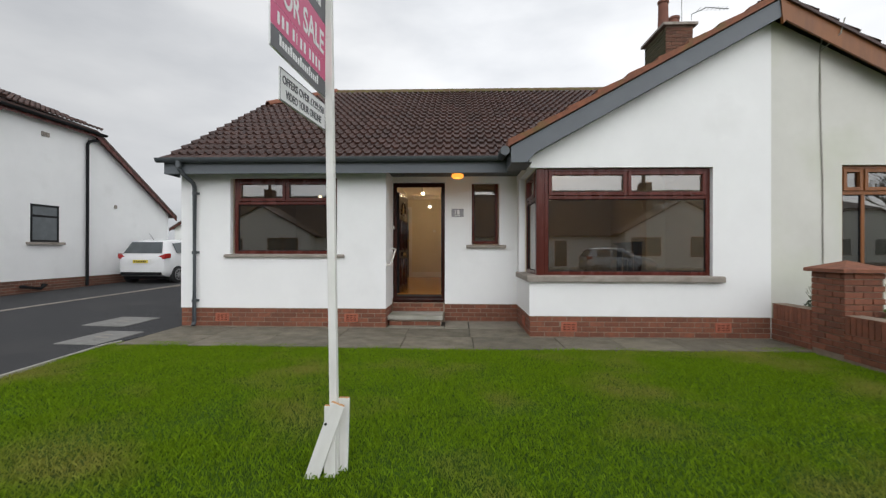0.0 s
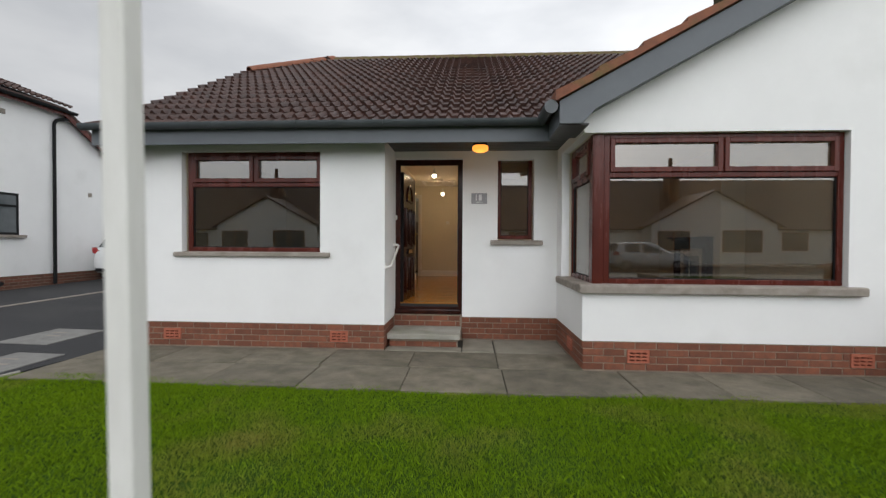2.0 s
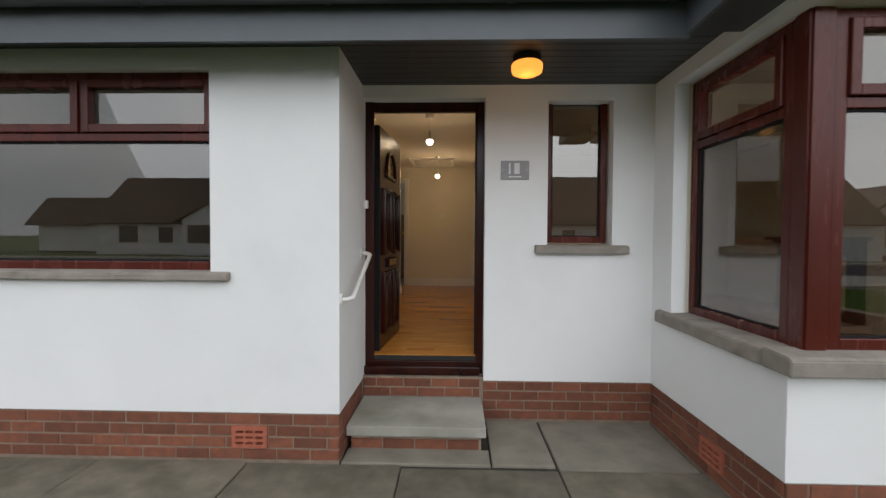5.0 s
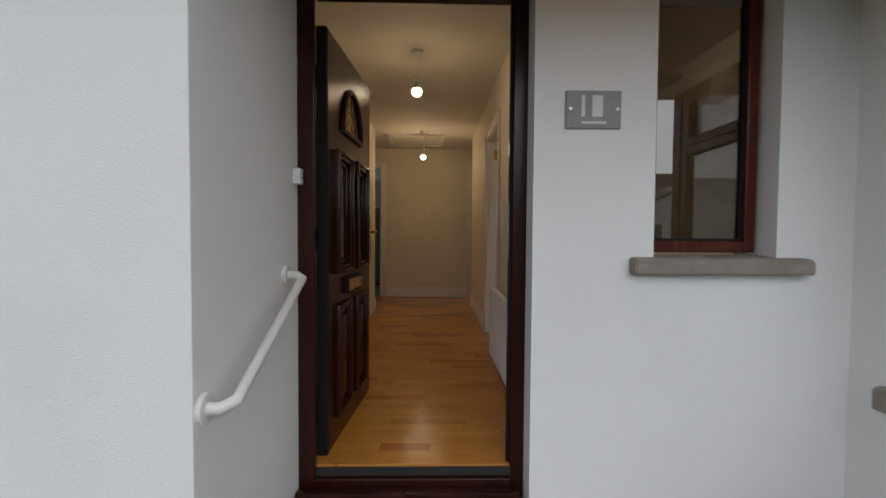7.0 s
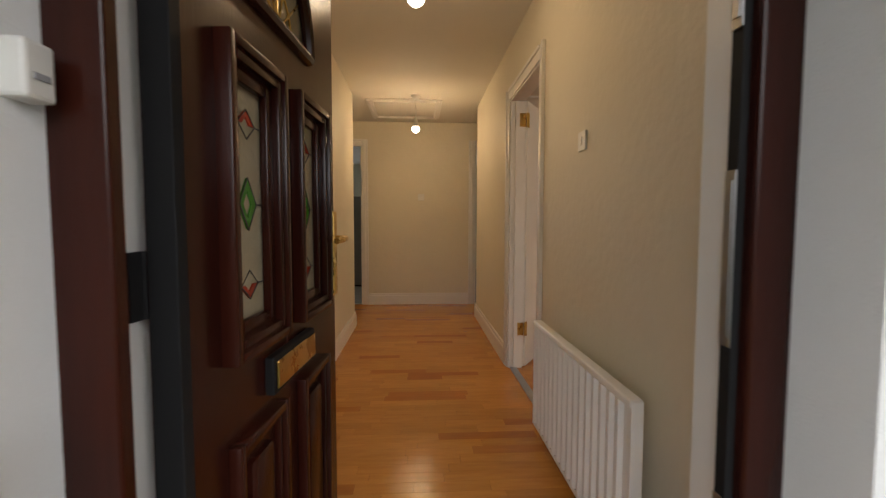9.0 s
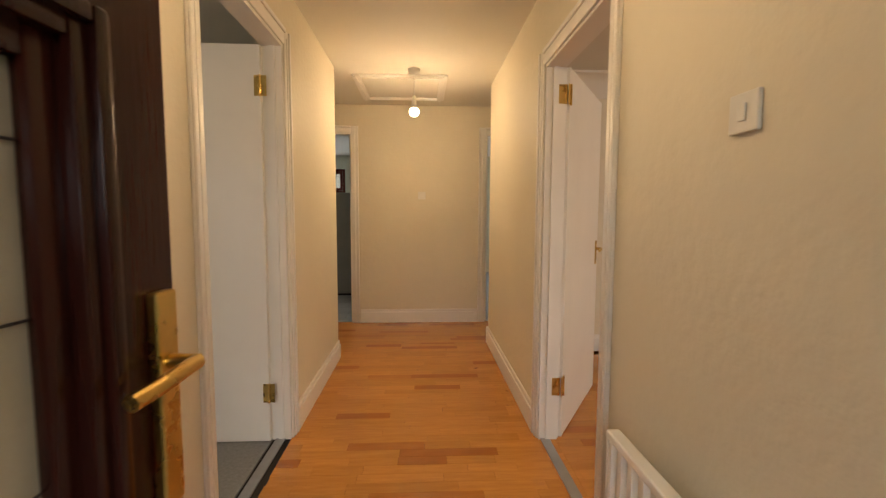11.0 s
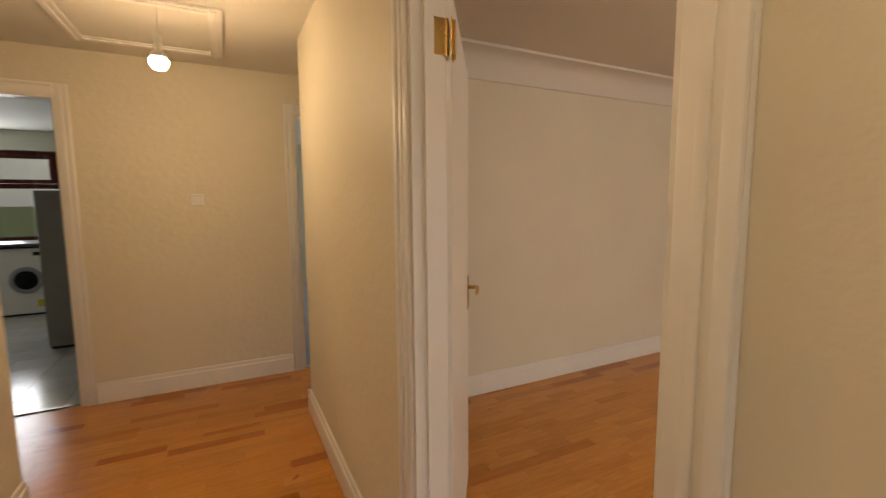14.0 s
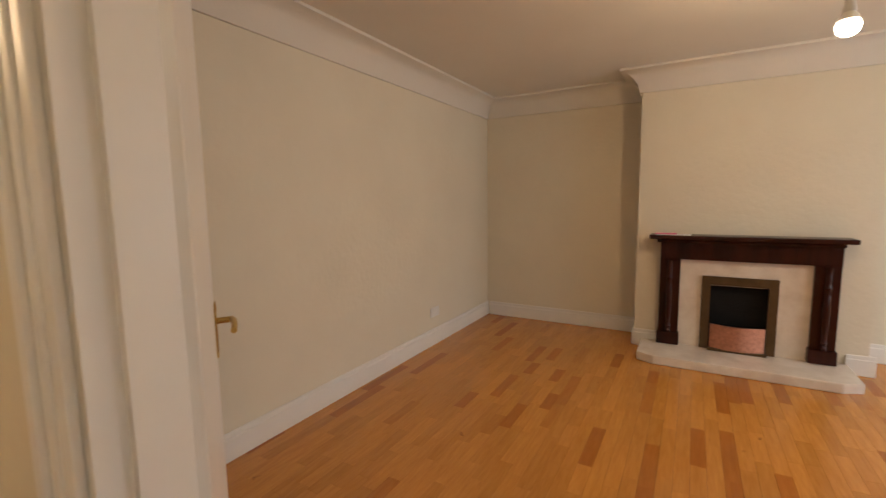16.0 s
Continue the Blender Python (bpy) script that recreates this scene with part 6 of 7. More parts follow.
gabled_house(pose(17.6, -22.0, -0.1), "white rendered bungalow across the street with front gable and brown roof", -16.5, 12.5, ((-14.5, -12.4, 1.0, 2.4), (-9.6, -8.6, 0.1, 2.2), (6.0, 7.9, 1.0, 2.4)))
gabled_house(pose(-17.9, -24.5, -0.1), "white rendered gabled bungalow further along the street", -13.0, 15.0, ((-11.0, -9.4, 1.0, 2.4), (-7.6, -6.4, 1.0, 2.3), (6.6, 8.4, 1.0, 2.4), (11.0, 12.0, 0.1, 2.2)))
far_house("opposite_house", pose(39.0, -25.0, 0, 0, 0, 90), "white rendered bungalow at the street bend", windows=((2.0, 4.0, 1.0, 2.3), (6.0, 7.6, 1.0, 2.3)), length=9)
linking = thing("opposite_terrace", "low brown-roofed range joining the houses across the street", "house", pose(0, -30.5, 0), kind="structure")
part("wall", boxes((-40, 0.5, -4, 0, 0, 2.5)), RENDER, linking)
bm = bmesh.new()
prism(bm, [(-4.6, 2.4), (0.5, 2.4), (-2.0, 5.2)], "x", -41, 0.8)
part("roof", bm, TILE_J, linking)

# manhole covers and edging
COVER = mk("grey_concrete_cover", (0.24, 0.235, 0.22), (0.17, 0.165, 0.155), 4, 0.9, 0.4, 140, dark=((0.10, 0.10, 0.09), 3.0, 0.55, 0.8))
for x0, x1, y0, y1 in ((-6.55, -5.80, 6.53, 7.45), (-5.75, -5.14, 5.17, 6.12)):
    cv = thing("manhole_cover", "pale concrete inspection cover set in the drive", "manhole cover", pose((x0 + x1) / 2, (y0 + y1) / 2, drive_z((x0 + x1) / 2, (y0 + y1) / 2) + 0.004, 0.3, 1.0, 0), "inspection covers", "structure")
    part("surround", boxes(((x0 - x1) / 2, (x1 - x0) / 2, (y0 - y1) / 2, (y1 - y0) / 2, -0.02, 0.006), bevel=0.003), COVER, cv)
    part("lid_key", boxes((-0.10, 0.10, -0.02, 0.02, 0.006, 0.009)), SILL, cv)
    part("lid_key", boxes((-0.20, 0.0, 0.18, 0.21, 0.006, 0.009)), SILL, cv)
bm = bmesh.new()
prism(bm, [(-4.805, -6.0), (-4.845, 3.6), (-4.995, 5.20), (-4.94, 5.40), (-4.98, 5.44), (-5.035, 5.20), (-4.885, 3.6), (-4.845, -6.0)], "z", -0.1, 0.004)
struct("lawn_edging", bm, CONCRETE, "narrow concrete edging between drive and lawn", "kerb")


# ---- cars ----
CARW = mk("white_car_paint", (0.80, 0.80, 0.80), (0.77, 0.77, 0.77), 2, 0.2, rvar=0.05)
CARS = mk("silver_car_paint", (0.50, 0.52, 0.54), (0.46, 0.48, 0.50), 2, 0.25, metal=0.5, rvar=0.05)
TYRE = mk("tyre_rubber", (0.022, 0.022, 0.023), None, 10, 0.85, 0.3, 90)
REDLENS = mk("red_lamp_lens", (0.42, 0.02, 0.02), (0.32, 0.015, 0.015), 8, 0.15)
YELLOWP = mk("yellow_plate", (0.75, 0.58, 0.05), None, 6, 0.4)


def car(m, paint, label):
    """A small hatchback: local y forward from the rear bumper at 0, z up."""
    ob = thing("car", label, "car", m)
    # stations: y, half width, sill z, shoulder z, roof z, roof half width
    st = [(0.0, 0.62, 0.36, 0.62, 0.80, 0.60), (0.06, 0.78, 0.30, 0.90, 0.98, 0.70), (0.16, 0.83, 0.26, 0.96, 1.12, 0.64), (0.42, 0.85, 0.22, 0.98, 1.44, 0.55), (0.70, 0.85, 0.22, 0.98, 1.49, 0.54), (1.4, 0.85, 0.22, 0.96, 1.51, 0.55), (2.1, 0.85, 0.22, 0.95, 1.46, 0.55), (2.75, 0.85, 0.22, 0.95, 1.10, 0.62), (3.0, 0.84, 0.22, 0.94, 1.0, 0.66), (3.6, 0.80, 0.24, 0.82, 0.86, 0.62), (3.88, 0.66, 0.30, 0.60, 0.66, 0.50)]
    bm = bmesh.new()
    rings = []
    for y, w, s, sh, r, rw in st:
        half = [(w * 0.92, s), (w, s + 0.12), (w * 1.0, (s + sh) / 2 + 0.05), (w * 0.97, sh), ((w + rw) / 2 - 0.02, (sh + r) / 2), (rw, r - 0.04), (rw * 0.75, r)]
        ring = [(-x, z) for x, z in half] + [(x, z) for x, z in reversed(half)]
        rings.append([bm.verts.new((x, y, z)) for x, z in ring])
    for a, b in zip(rings, rings[1:]):
        for i in range(len(a)):
            bm.faces.new((a[i], a[(i + 1) % len(a)], b[(i + 1) % len(b)], b[i]))
    bm.faces.new(rings[0])
    bm.faces.new(rings[-1])
    bmesh.ops.subdivide_edges(bm, edges=list(bm.edges), cuts=1, use_grid_fill=True, smooth=0.6)
    part("body", bm, paint, ob, smooth=True)
    part("underside", boxes((-0.74, 0.74, 0.3, 3.6, 0.16, 0.34)), BLACKP, ob)
    bm = bmesh.new()
    q = [(-0.66, 0.12, 1.02), (0.66, 0.12, 1.02), (0.53, 0.33, 1.40), (-0.53, 0.33, 1.40)]
    vs = [bm.verts.new(p) for p in q] + [bm.verts.new((p[0], p[1] - 0.045, p[2])) for p in q]
    for f in ((0, 1, 2, 3), (7, 6, 5, 4), (0, 4, 5, 1), (1, 5, 6, 2), (2, 6, 7, 3), (3, 7, 4, 0)):
        bm.faces.new([vs[i] for i in f])
    part("rear_window", bm, GLASS_F, ob, "dark rear window", True)
    for sg in (-1, 1):
        for y0, y1, z0, z1a, z1b in ((0.52, 1.32, 1.03, 1.36, 1.42), (1.40, 2.42, 1.02, 1.42, 1.24)):
            bm = bmesh.new()
            q = [(0.82, y0 + 0.08, z0), (0.82, y1, z0), (0.63, y1 - (0.25 if z1b < z1a else 0.02), z1b), (0.63, y0 + 0.12, z1a)]
            vs = [bm.verts.new((sg * p[0], p[1], p[2])) for p in q] + [bm.verts.new((sg * (p[0] + 0.035), p[1], p[2])) for p in q]
            for f in ((0, 1, 2, 3), (7, 6, 5, 4), (0, 4, 5, 1), (1, 5, 6, 2), (2, 6, 7, 3), (3, 7, 4, 0)):
                bm.faces.new([vs[i] for i in f])
            part("side_window", bm, GLASS_F, ob, "dark side window")
        bm = bmesh.new()
        prism(bm, [(sg * 0.50, 0.90), (sg * 0.70, 0.80), (sg * 0.835, 0.86), (sg * 0.845, 1.02), (sg * 0.74, 0.98)], "y", 0.045, 0.30)
        bmesh.ops.bevel(bm, geom=list(bm.edges), offset=0.012, segments=2, affect="EDGES")
        part("tail_lamp", bm, REDLENS, ob, "red tail lamp", True)
        bm = boxes((sg * 0.84, sg * 0.98, 2.30, 2.42, 0.98, 1.10), bevel=0.02)
        part("wing_mirror", bm, paint, ob, "", True)
        for y in (0.62, 3.12):
            bm = bmesh.new()
            mm = pose(sg * 0.79, y, 0.295, 0, 90, 0)
            lathe(bm, [(0.19, -0.10), (0.27, -0.10), (0.295, -0.08), (0.295, 0.08), (0.27, 0.10), (0.19, 0.10)], m=mm, seg=28)
            wh = part("wheel", bm, TYRE, ob, "black tyre", True)
            bm = bmesh.new()
            mm = pose(sg * 0.885, y, 0.295, 0, 90 * sg, 0)
            lathe(bm, [(0.195, -0.04), (0.195, 0.012), (0.175, 0.016), (0.165, -0.01)], m=mm, seg=28)
            for k in range(9):
                a = 2 * math.pi * k / 9
                tube(bm, [(sg * 0.893, y + 0.04 * math.cos(a), 0.295 + 0.04 * math.sin(a)), (sg * 0.890, y + 0.18 * math.cos(a), 0.295 + 0.18 * math.sin(a))], 0.014, 6)
            cyl(bm, (sg * 0.86, y, 0.295), (sg * 0.900, y, 0.295), 0.045)
            part("rim", bm, STEEL, wh, "silver spoked rim", True)
    part("bumper_strip", boxes((-0.70, 0.70, -0.015, 0.10, 0.30, 0.40), bevel=0.02), BLACKP, ob, "dark lower bumper")
    pl = part("number_plate", boxes((-0.26, 0.26, -0.02, 0.08, 0.70, 0.80), bevel=0.004), YELLOWP, ob, "yellow rear plate")
    for k in range(7):
        part("plate_bar", boxes((-0.21 + 0.062 * k, -0.175 + 0.062 * k, -0.022, -0.019, 0.722, 0.778)), BLACKP, pl)
    part("plate_recess", boxes((-0.40, 0.40, -0.005, 0.10, 0.66, 0.84), bevel=0.01), paint, ob)
    bm = bmesh.new()
    tube(bm, [(-0.25, 0.25, 1.03), (0.15, 0.235, 1.09)], 0.010, 6)
    part("wiper", bm, BLACKP, ob)
    bm = bmesh.new()
    tube(bm, [(0, 0.60, 1.48), (0, 0.40, 1.68)], 0.006, 6)
    part("roof_aerial", bm, BLACKP, ob)
    return ob


car(pose(-10.55, 13.25, 0.18, 0, 0, -2), CARW, "white hatchback parked on the neighbouring drive")
car(pose(7.0, -12.2, -0.03, 0, 0, -90), CARS, "silver hatchback parked in the street")


# ---- garden wall planting, trees ----
def leaf_cloud(name, parent, centres, count, size, material, seed):
    rng = random.Random(seed)
    verts, faces = [], []
    for _ in range(count):
        c, r = rng.choice(centres)
        d = Vector((rng.gauss(0, 1), rng.gauss(0, 1), rng.gauss(0, 0.8)))
        d = d.normalized() * r * (rng.random() ** 0.4)
        p = Vector(c) + d
        a = Vector((rng.uniform(-1, 1), rng.uniform(-1, 1), rng.uniform(-1, 1))).normalized()
        b = a.orthogonal().normalized()
        s = size * rng.uniform(0.6, 1.3)
        k = len(verts)
        verts += [tuple(p - a * s), tuple(p + b * s * 0.5), tuple(p + a * s), tuple(p - b * s * 0.5)]
        faces.append((k, k + 1, k + 2, k + 3))
    me = bpy.data.meshes.new(name)
    me.from_pydata(verts, [], faces)
    me.materials.append(material)
    ob = new(name, me)
    ob.parent = parent
    return ob


BARK = mk("bark", (0.10, 0.08, 0.06), (0.06, 0.05, 0.04), 8, 0.9, 0.6, 40)
LEAFM = mk("tree_foliage", (0.055, 0.085, 0.03), (0.03, 0.05, 0.02), 2, 0.8, rnd="island", spread=0.5)


def tree(m, h, seed, label):
    rng = random.Random(seed)
    ob = thing("tree", label, "tree", m, "trees beyond the house")
    bm = bmesh.new()
    cyl(bm, (0, 0, -0.2), (0.1, 0, h * 0.55), h * 0.035, h * 0.018, 10)
    centres = []
    for k in range(7):
        a = k * 2.4 + rng.random()
        q = (math.cos(a) * h * 0.25, math.sin(a) * h * 0.25, h * (0.5 + 0.45 * rng.random()))
        tube(bm, [(0.05, 0, h * (0.25 + 0.04 * k)), (q[0] * 0.5, q[1] * 0.5, (h * 0.4 + q[2]) / 2), q], h * 0.010, 6)
        centres.append((q, h * 0.20))
    centres.append(((0, 0, h * 0.85), h * 0.22))
    part("trunk", bm, BARK, ob)
    leaf_cloud("crown", ob, centres, 1500, h * 0.035, LEAFM, seed)
    return ob


def bare_tree(m, h, seed, label):
    rng = random.Random(seed)
    ob = thing("tree", label, "tree", m, "bare trees across the street")
    bm = bmesh.new()
    cyl(bm, (0, 0, -0.2), (0, 0, h * 0.35), h * 0.03, h * 0.02, 8)

    def limb(p, d, length, r, depth):
        q = p + d * length
        tube(bm, [p, (p + q) / 2 + Vector((rng.uniform(-1, 1), rng.uniform(-1, 1), 0)) * length * 0.05, q], r, 5)
        if depth:
            for _ in range(3):
                dd = (d + Vector((rng.uniform(-0.7, 0.7), rng.uniform(-0.7, 0.7), rng.uniform(-0.1, 0.5)))).normalized()
                limb(p + d * length * rng.uniform(0.6, 1.0), dd, length * 0.66, r * 0.55, depth - 1)
    for _ in range(5):
        limb(Vector((0, 0, h * rng.uniform(0.25, 0.35))), Vector((rng.uniform(-0.8, 0.8), rng.uniform(-0.8, 0.8), 1)).normalized(), h * 0.27, h * 0.011, 3)
    part("trunk", bm, BARK, ob)
    return ob


bare_tree(pose(42.0, -30.0, 0), 11.0, 3, "bare winter tree behind the houses across the street")
bare_tree(pose(49.0, -34.0, 0), 12.0, 4, "bare winter tree behind the houses across the street")
for k in range(11):
    tree(pose(-26 + k * 4.1 + (k % 3), 78 + (k * 7) % 13, -0.1), 2.7 + 0.35 * ((k * 3) % 4), k, "leafy green tree in the distance behind the house")


# ---- small plants behind the garden wall ----
DRYLEAF = mk("dry_foliage", (0.16, 0.15, 0.06), (0.09, 0.10, 0.035), 4, 0.85, rnd="island", spread=0.5)
bed = struct("planting_bed", boxes((4.87, 7.5, -2.0, 5.93, -0.1, 0.46)), SOIL, "raised planting bed behind the garden wall", "planting bed")
for k, (x, y, s) in enumerate(((5.02, 5.55, 0.16), (5.25, 4.55, 0.22), (5.45, 4.2, 0.26), (5.1, 3.9, 0.18), (5.3, 5.3, 0.18))):
    pl = thing("garden_plant", "low straggly green and brown garden plant", "plant", pose(x, y, 0.46), "garden plants")
    leaf_cloud("foliage", pl, [((0, 0, s * 0.5), s), ((0.1, -0.05, s * 0.9), s * 0.6)], 260, 0.035, DRYLEAF if k % 2 else LEAFM, 40 + k)
    bm = bmesh.new()
    rng = random.Random(60 + k)
    for j in range(7):
        a = rng.uniform(0, 6.28)
        tube(bm, [(0, 0, 0), (math.cos(a) * s * 0.5, math.sin(a) * s * 0.5, s * 1.0), (math.cos(a) * s * 1.0, math.sin(a) * s * 1.0, s * rng.uniform(1.5, 2.4))], 0.0035, 5)
    part("stalks", bm, DRYLEAF, pl)

# ---- lawn grass ----
GRASS = mk("grass_blades", (0.198, 0.312, 0.010), (0.112, 0.200, 0.008), 1.6, 0.6, rnd="island", spread=0.30, dark=((0.270, 0.240, 0.060), 0.9, 0.50, 0.76))

GRASS.node_tree.nodes["Principled BSDF"].inputs["Specular IOR Level"].default_value = 0.04


def in_poly(x, y, poly):
    inside = False
    for (xa, ya), (xb, yb) in zip(poly, poly[1:] + poly[:1]):
        if (ya > y) != (yb > y) and x < (xb - xa) * (y - ya) / (yb - ya) + xa:
            inside = not inside
    return inside


rng = np.random.default_rng(5)
N = 400000
gx = rng.uniform(-5.0, 4.62, N)
gy = 5.46 - rng.random(N) ** 1.25 * 6.6
edge = np.array([in_poly(a, b + 0.035 * noise.noise((a * 3.1, 0.0, 0.7)), LAWN) or (in_poly(a, b - 0.035, LAWN) and rng.random() < 0.5) for a, b in zip(gx, gy)])
gx, gy = gx[edge], gy[edge]
N = len(gx)
clump = np.array([noise.noise((a * 2.2, b * 2.2, 0.3)) for a, b in zip(gx, gy)])
hgt = rng.uniform(0.018, 0.042, N) * (1.0 + 0.5 * clump)
wid = rng.uniform(0.0014, 0.0034, N) * (1.0 + 0.12 * np.maximum(0, 3.0 - gy))
ang = rng.uniform(0, 2 * np.pi, N)
lean = rng.uniform(0.2, 1.0, N) * hgt
la = rng.uniform(0, 2 * np.pi, N)
base = np.full(N, -0.03)
bx, by = np.cos(ang) * wid, np.sin(ang) * wid
V = np.empty((N, 4, 3))
V[:, 0] = np.stack((gx - bx, gy - by, base), 1)
V[:, 1] = np.stack((gx + bx, gy + by, base), 1)
V[:, 2] = np.stack((gx + bx * 0.6 + np.cos(la) * lean * 0.4, gy + by * 0.6 + np.sin(la) * lean * 0.4, base + hgt * 0.65), 1)
V[:, 3] = np.stack((gx + np.cos(la) * lean, gy + np.sin(la) * lean, base + hgt), 1)
F = np.arange(N * 4).reshape(N, 4)
me = bpy.data.meshes.new("grass")
me.from_pydata(V.reshape(-1, 3).tolist(), [], F.tolist())
me.materials.append(GRASS)
tagged(new("grass", me), "short green lawn grass with yellow patches", "grass", kind="stuff")


# ---- bricks ----
def brick_mesh(name, w, material, h=0.066, d=0.02):
    bm = boxes((0, w, -0.004, d, 0, h))
    bmesh.ops.bevel(bm, geom=[e for e in bm.edges if all(v.co.y < 0 for v in e.verts)], offset=0.004, segments=1, affect="EDGES")
    return mesh_of(name, bm, material)


BM_FULL, BM_HALF = brick_mesh("brick", 0.215, BRICK), brick_mesh("brick_half", 0.1025, BRICK)
BM_TALL = mesh_of("brick_tall", boxes((0, 0.066, -0.006, 0.02, 0, 0.215)), BRICK)


def brick_face(parent, m, length, courses, skip=(), z0=0.0, first=0, meshes=None):
    """Stretcher bond on a face: local x along, y into the wall, z up; skip: openings (x0, x1, z0, z1)."""
    made = 0
    for c in range(courses):
        x = 0.0 if (c + first) % 2 == 0 else -0.1125
        z = z0 + c * 0.0775
        while x < length - 0.03:
            spans = [(max(x, 0.0), min(x + 0.215, length))]
            for s in skip:
                if z < s[3] and z + 0.066 > s[2]:
                    spans = [q for a, b in spans for q in ((a, min(b, s[0])), (max(a, s[1]), b)) if q[1] - q[0] > 0.001]
            for a, b in spans:
                if b - a < 0.02:
                    continue
                full = b - a > 0.16
                ob = new("brick", (meshes or (BM_FULL, BM_HALF))[0 if full else 1])
                ob.parent = parent
                k = (b - a) / (0.215 if full else 0.1025)
                ob.matrix_basis = m @ pose(a, random.uniform(-0.002, 0.002), z + 0.006) @ Matrix.Diagonal((k, 1, 1, 1))
                made += 1
            x += 0.225
    return made


def plinth(name, m, length, skip=(), first=0, courses=4):
    ob = struct(name, wall_bm("x", 0, length, 0.003, 0.10, -0.05, PL, [(k[0] + 0.012, k[1] - 0.012, k[2] + 0.006, k[3] - 0.006) for k in skip]), MORTAR, "red brick plinth with pale mortar joints", "plinth")
    ob.matrix_basis = m
    brick_face(ob, Matrix(), length, courses, skip, 0.008, first)
    return ob


def vent_skip(x):
    return (x - 0.125, x + 0.125, 0.088, 0.236)


plinth("plinth_front", pose(XW + 0.012, YL + 0.008, 0), XP - XW - 0.02, [vent_skip(-4.14 - XW - 0.012), vent_skip(-1.89 - XW - 0.012)])
plinth("plinth_porch_side", pose(XP - 0.008, YL + 0.012, 0, 0, 0, 90), YR - YL - 0.01, first=1)
plinth("plinth_porch", pose(DR[1] + 0.027, YR + 0.008, 0), XB - DR[1] - 0.017)
plinth("plinth_bay", pose(XB + 0.012, YB + 0.008, 0), XPARTY - XB - 0.02, [vent_skip(1.63 - XB - 0.012), vent_skip(3.93 - XB - 0.012)])
plinth("plinth_bay_side", pose(XB + 0.008, YR + 0.0, 0, 0, 0, -90), YR - YB - 0.02, [vent_skip(YR - 6.52)], 1)
plinth("plinth_end", pose(XW + 0.008, 17.0, 0, 0, 0, -90), 17.0 - YL - 0.012, first=1)
brick_face(step, pose(XP + 0.03, 6.838, 0.004), 0.91, 1)
brick_face(step, pose(XP + 0.002, YR + 0.018, 0.18), DR[1] - XP - 0.007, 2)

gw = thing("garden_wall", "low red brick garden wall with soldier coping", "garden wall", kind="structure")
part("core", boxes((4.645, 4.855, -2.0, 4.70, -0.1, 0.33), (4.645, 4.855, 5.20, 5.925, -0.1, 0.33)), MORTAR, gw)
part("coping_core", boxes((4.645, 4.855, -2.0, 4.70, 0.33, 0.545), (4.645, 4.855, 5.20, 5.925, 0.33, 0.545)), MORTAR, gw)
for y0, y1 in ((1.8, 4.70), (5.20, 5.925)):
    brick_face(gw, pose(4.634, y1, 0, 0, 0, -90), y1 - y0, 4, z0=0.012)
    y = y0
    while y < y1 - 0.06:
        ob = new("brick", BM_TALL)
        ob.parent = gw
        ob.matrix_basis = pose(4.634, y + 0.07, 0.325, 0, 0, -90)
        y += 0.076
pier = thing("gate_pier", "red brick pier with a pyramid coping stone", "pier", kind="structure")
part("core", boxes((4.652, 5.108, 4.712, 5.188, -0.1, 1.06)), MORTAR, pier)
brick_face(pier, pose(4.641, 5.20, 0, 0, 0, -90), 0.50, 13, z0=0.05)
brick_face(pier, pose(4.641, 4.701, 0), 0.48, 13, z0=0.05, first=1)
bm = bmesh.new()
base_v = [bm.verts.new((x, y, z)) for z in (1.06, 1.105) for x, y in ((4.58, 4.64), (5.18, 4.64), (5.18, 5.26), (4.58, 5.26))]
tip = bm.verts.new((4.88, 4.95, 1.21))
bm.faces.new(base_v[:4])
for i in range(4):
    bm.faces.new((base_v[i], base_v[(i + 1) % 4], base_v[4 + (i + 1) % 4], base_v[4 + i]))
    bm.faces.new((base_v[4 + i], base_v[4 + (i + 1) % 4], tip))
part("coping_stone", bm, RIDGE, pier, "brown pyramid coping stone")
brick_face(ch, pose(4.292, 9.55, 4.4, 0, 0, -90), 1.0, 21, meshes=(brick_mesh("mossy_brick", 0.215, BRICK_MOSS), brick_mesh("mossy_brick_half", 0.1025, BRICK_MOSS)))
brick_face(ch, pose(4.30, 8.542, 4.4), 0.56, 21, first=1, meshes=(brick_mesh("sooty_brick", 0.215, BRICK_OLD), brick_mesh("sooty_brick_half", 0.1025, BRICK_OLD)))

# ---- paving slabs ----
path = struct("path", boxes((-4.9, 4.6, 5.3, 5.31, -0.11, -0.03)), MORTAR, "worn concrete slab path along the house front", "path")


def slab(x0, x1, y0, y1, material=SLAB):
    g = 0.004
    bm = boxes((g, x1 - x0 - g, g, y1 - y0 - g, -0.04, 0.0))
    bmesh.ops.bevel(bm, geom=[e for e in bm.edges if all(v.co.z > -0.01 for v in e.verts)], offset=0.006, segments=1, affect="EDGES")
    ob = part("slab", bm, material, path)
    ob.matrix_basis = pose(x0, y0, random.uniform(-0.002, 0.003), random.uniform(-0.15, 0.15), random.uniform(-0.15, 0.15), 0)


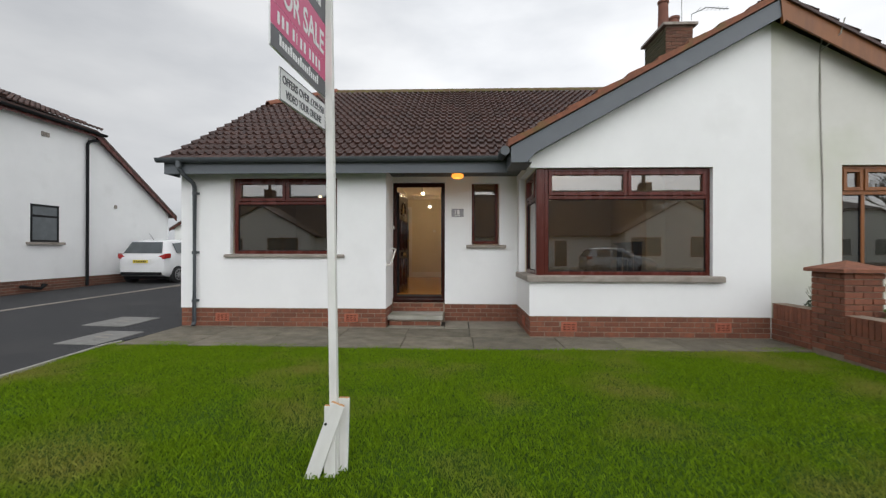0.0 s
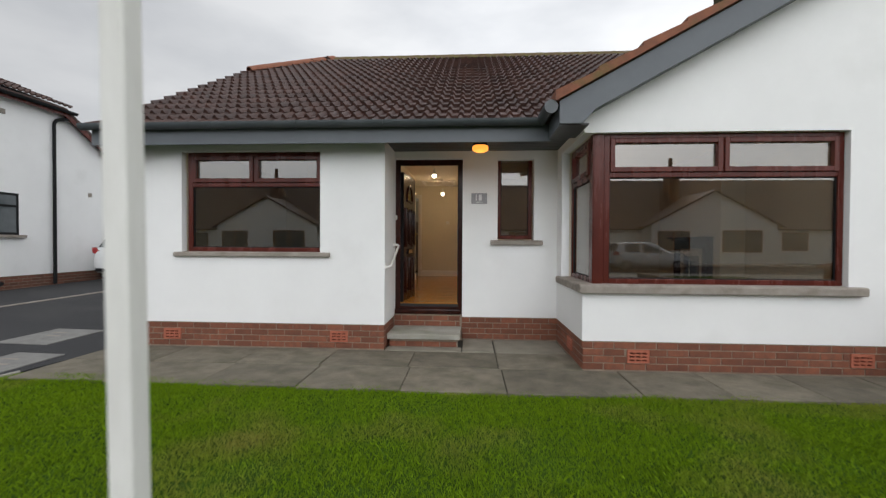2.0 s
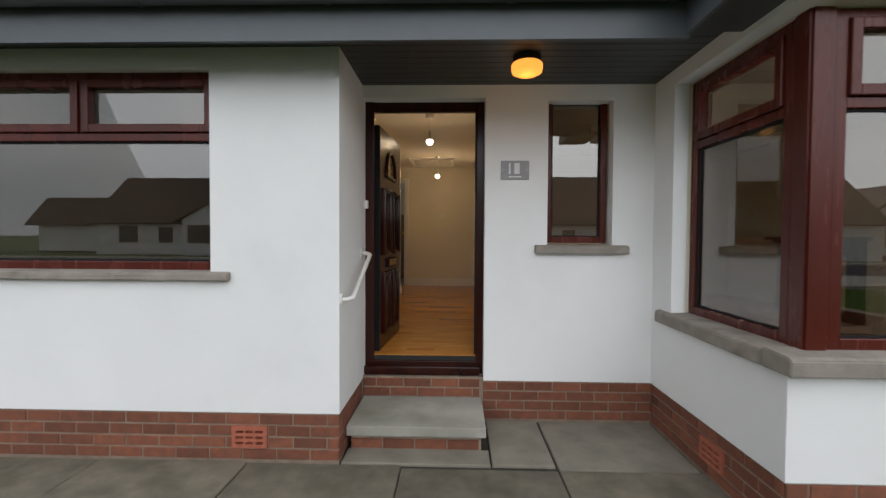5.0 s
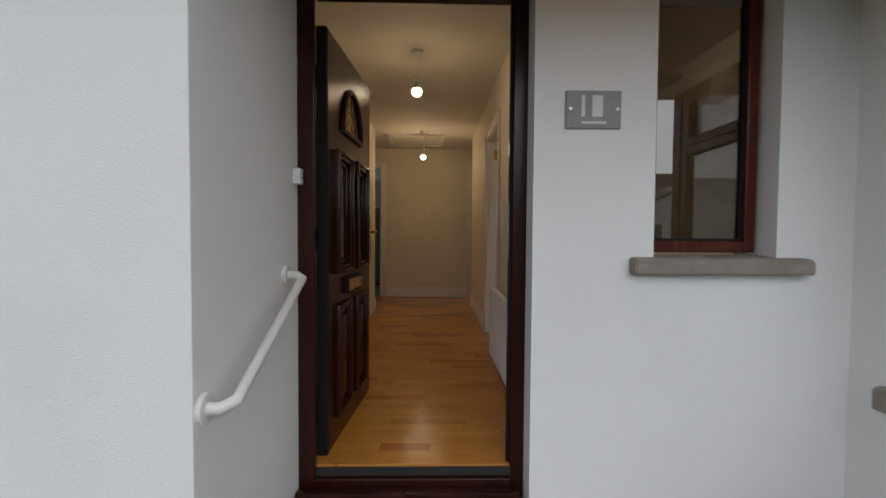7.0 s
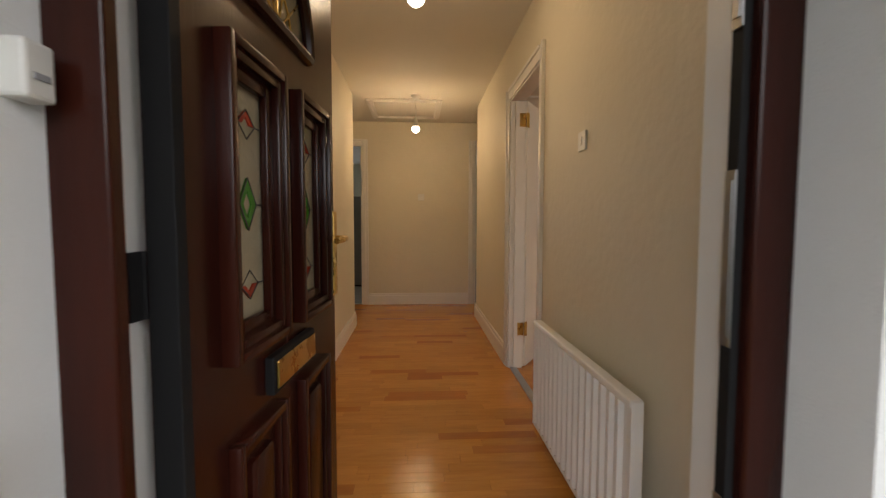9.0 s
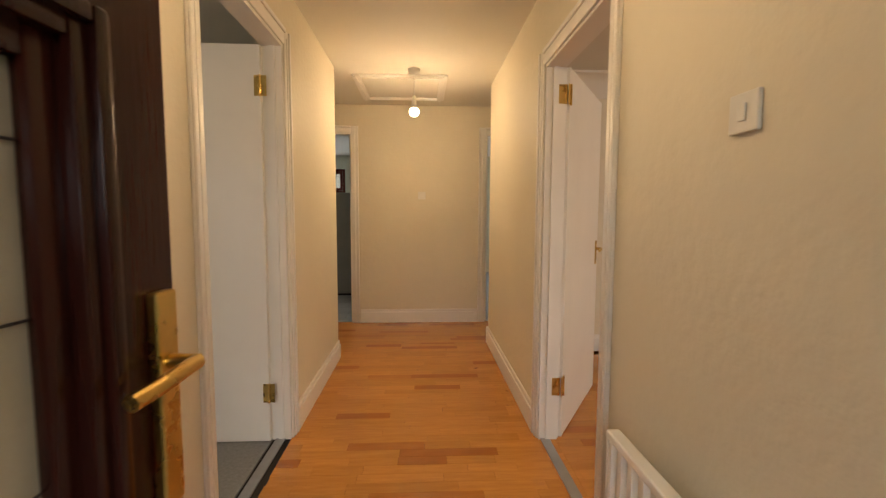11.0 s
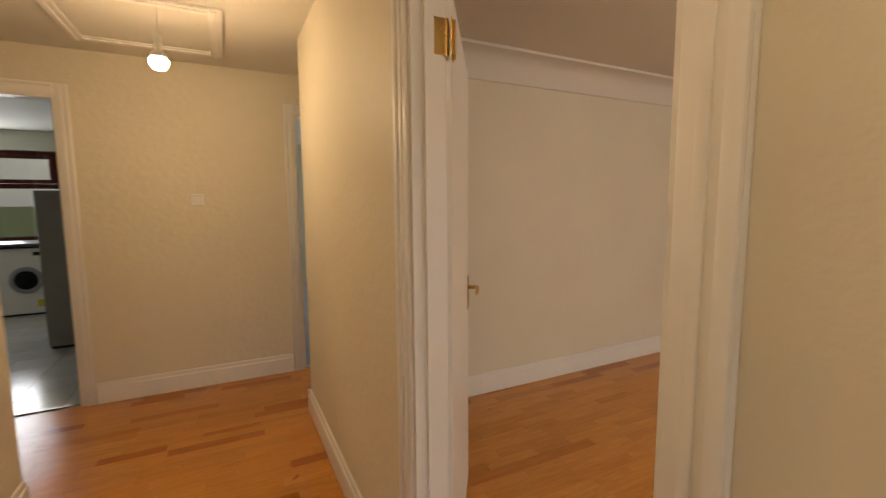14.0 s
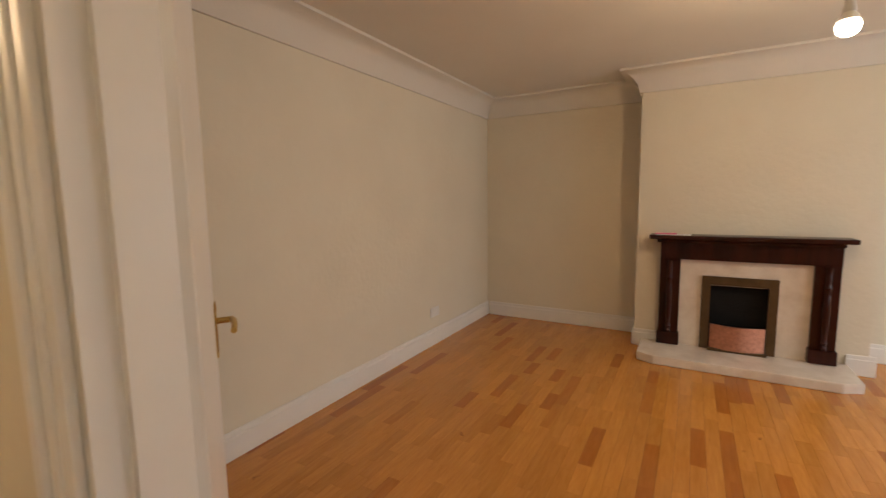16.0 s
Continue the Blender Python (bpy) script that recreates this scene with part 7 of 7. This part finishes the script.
xs = [-4.88, -3.88, -2.89, -1.90, -0.885, 0.125, 1.06]
for i in range(6):
    slab(xs[i] + 0.03 * (i > 0), xs[i + 1] + 0.03, 5.22 - 0.02 * i, 5.915)
    slab(xs[i], xs[i + 1], 5.925, 6.64 if i < 4 else 6.60)
# The slabs nearest the porch have a paler tone.
slab(0.13, 1.03, 6.61, 7.35, SLAB_PALE)
slab(-0.295, 0.12, 6.65, 7.35, SLAB_PALE)
slab(-1.29, -0.30, 6.645, 6.85, SLAB_PALE)
xb = [1.035, 1.40, 2.22, 3.05, 3.85, 4.62]
for i in range(5):
    slab(xb[i], xb[i + 1], 5.14, 5.925)

# ---- kitchen tiles ----
KT = mesh_of("floor_tile", boxes((0.002, 0.328, 0.002, 0.328, -0.008, 0.0)), KTILE)
kf = struct("floor_kitchen", boxes((-4.6, -4.58, 12.75, 16.0, FL - 0.01, FL - 0.004)), MORTAR, "pale grey tiled kitchen floor", "floor")
for i in range(9):
    for j in range(11):
        ob = new("floor_tile", KT)
        ob.parent = kf
        ob.matrix_basis = pose(-4.0 + 0.33 * i, 12.70 + 0.33 * j, FL)

# ---- wooden block floor, strips running across the hall ----
hall_floor = struct("floor", boxes((-1.49, -0.17, 7.6, 7.62, FL - 0.011, FL - 0.009)), PLANK, "honey-coloured wood strip floor", "floor")
strip = {k: mesh_of("floor_strip", boxes((0.0004, k - 0.0004, 0.0004, 0.0696, -0.010, 0.0)), PLANK) for k in (0.24, 0.32, 0.40, 0.50)}
rng2 = random.Random(11)
rest_v, rest_f, count = [], [], 0


def floor_area(x0, x1, y0, y1, parts):
    global count
    r = 0
    y = y0
    while y < y1 - 0.01:
        x = x0 - rng2.uniform(0, 0.35)
        d = min(0.07, y1 - y)
        while x < x1 - 0.01:
            k = rng2.choice((0.24, 0.32, 0.40, 0.50))
            a, b = max(x, x0), min(x + k, x1)
            if b - a > 0.02:
                if parts and count < 300 and b - a > k - 0.001 and d > 0.069:
                    ob = new("floor_strip", strip[k])
                    ob.parent = hall_floor
                    ob.matrix_basis = pose(a, y, FL)
                    count += 1
                else:
                    n = len(rest_v)
                    for z in (FL - 0.010, FL):
                        rest_v.extend(((a + 0.0004, y + 0.0004, z), (b - 0.0004, y + 0.0004, z), (b - 0.0004, y + d - 0.0004, z), (a + 0.0004, y + d - 0.0004, z)))
                    rest_f.extend(((n + 4, n + 5, n + 6, n + 7), (n, n + 1, n + 5, n + 4), (n + 1, n + 2, n + 6, n + 5), (n + 2, n + 3, n + 7, n + 6), (n + 3, n, n + 4, n + 7)))
            x += k
        y += 0.07


floor_area(-1.50, -0.165, YR + 0.177, 11.45, True)
floor_area(DR[0] + 0.03, DR[1] - 0.035, YR + 0.124, YR + 0.177, False)
floor_area(-2.60, 0.85, 11.45, 11.845, False)
floor_area(-2.60, 0.85, 11.845, 12.66, False)
floor_area(-0.165, -0.075, RD[0] + 0.02, RD[1] - 0.02, False)
floor_area(-0.075, 4.203, YR + 0.24, 11.55, False)
floor_area(XB + 0.24, 4.203, YB + 0.24, YR + 0.24, False)
me = bpy.data.meshes.new("floor_strips")
me.from_pydata(rest_v, [], rest_f)
me.materials.append(PLANK_J)
fl_rest = new("floor_strips", me)
fl_rest.parent = hall_floor
fl_rest["kind"] = "stuff"
fl_rest["label"] = "honey-coloured wood floor strips of the rooms"
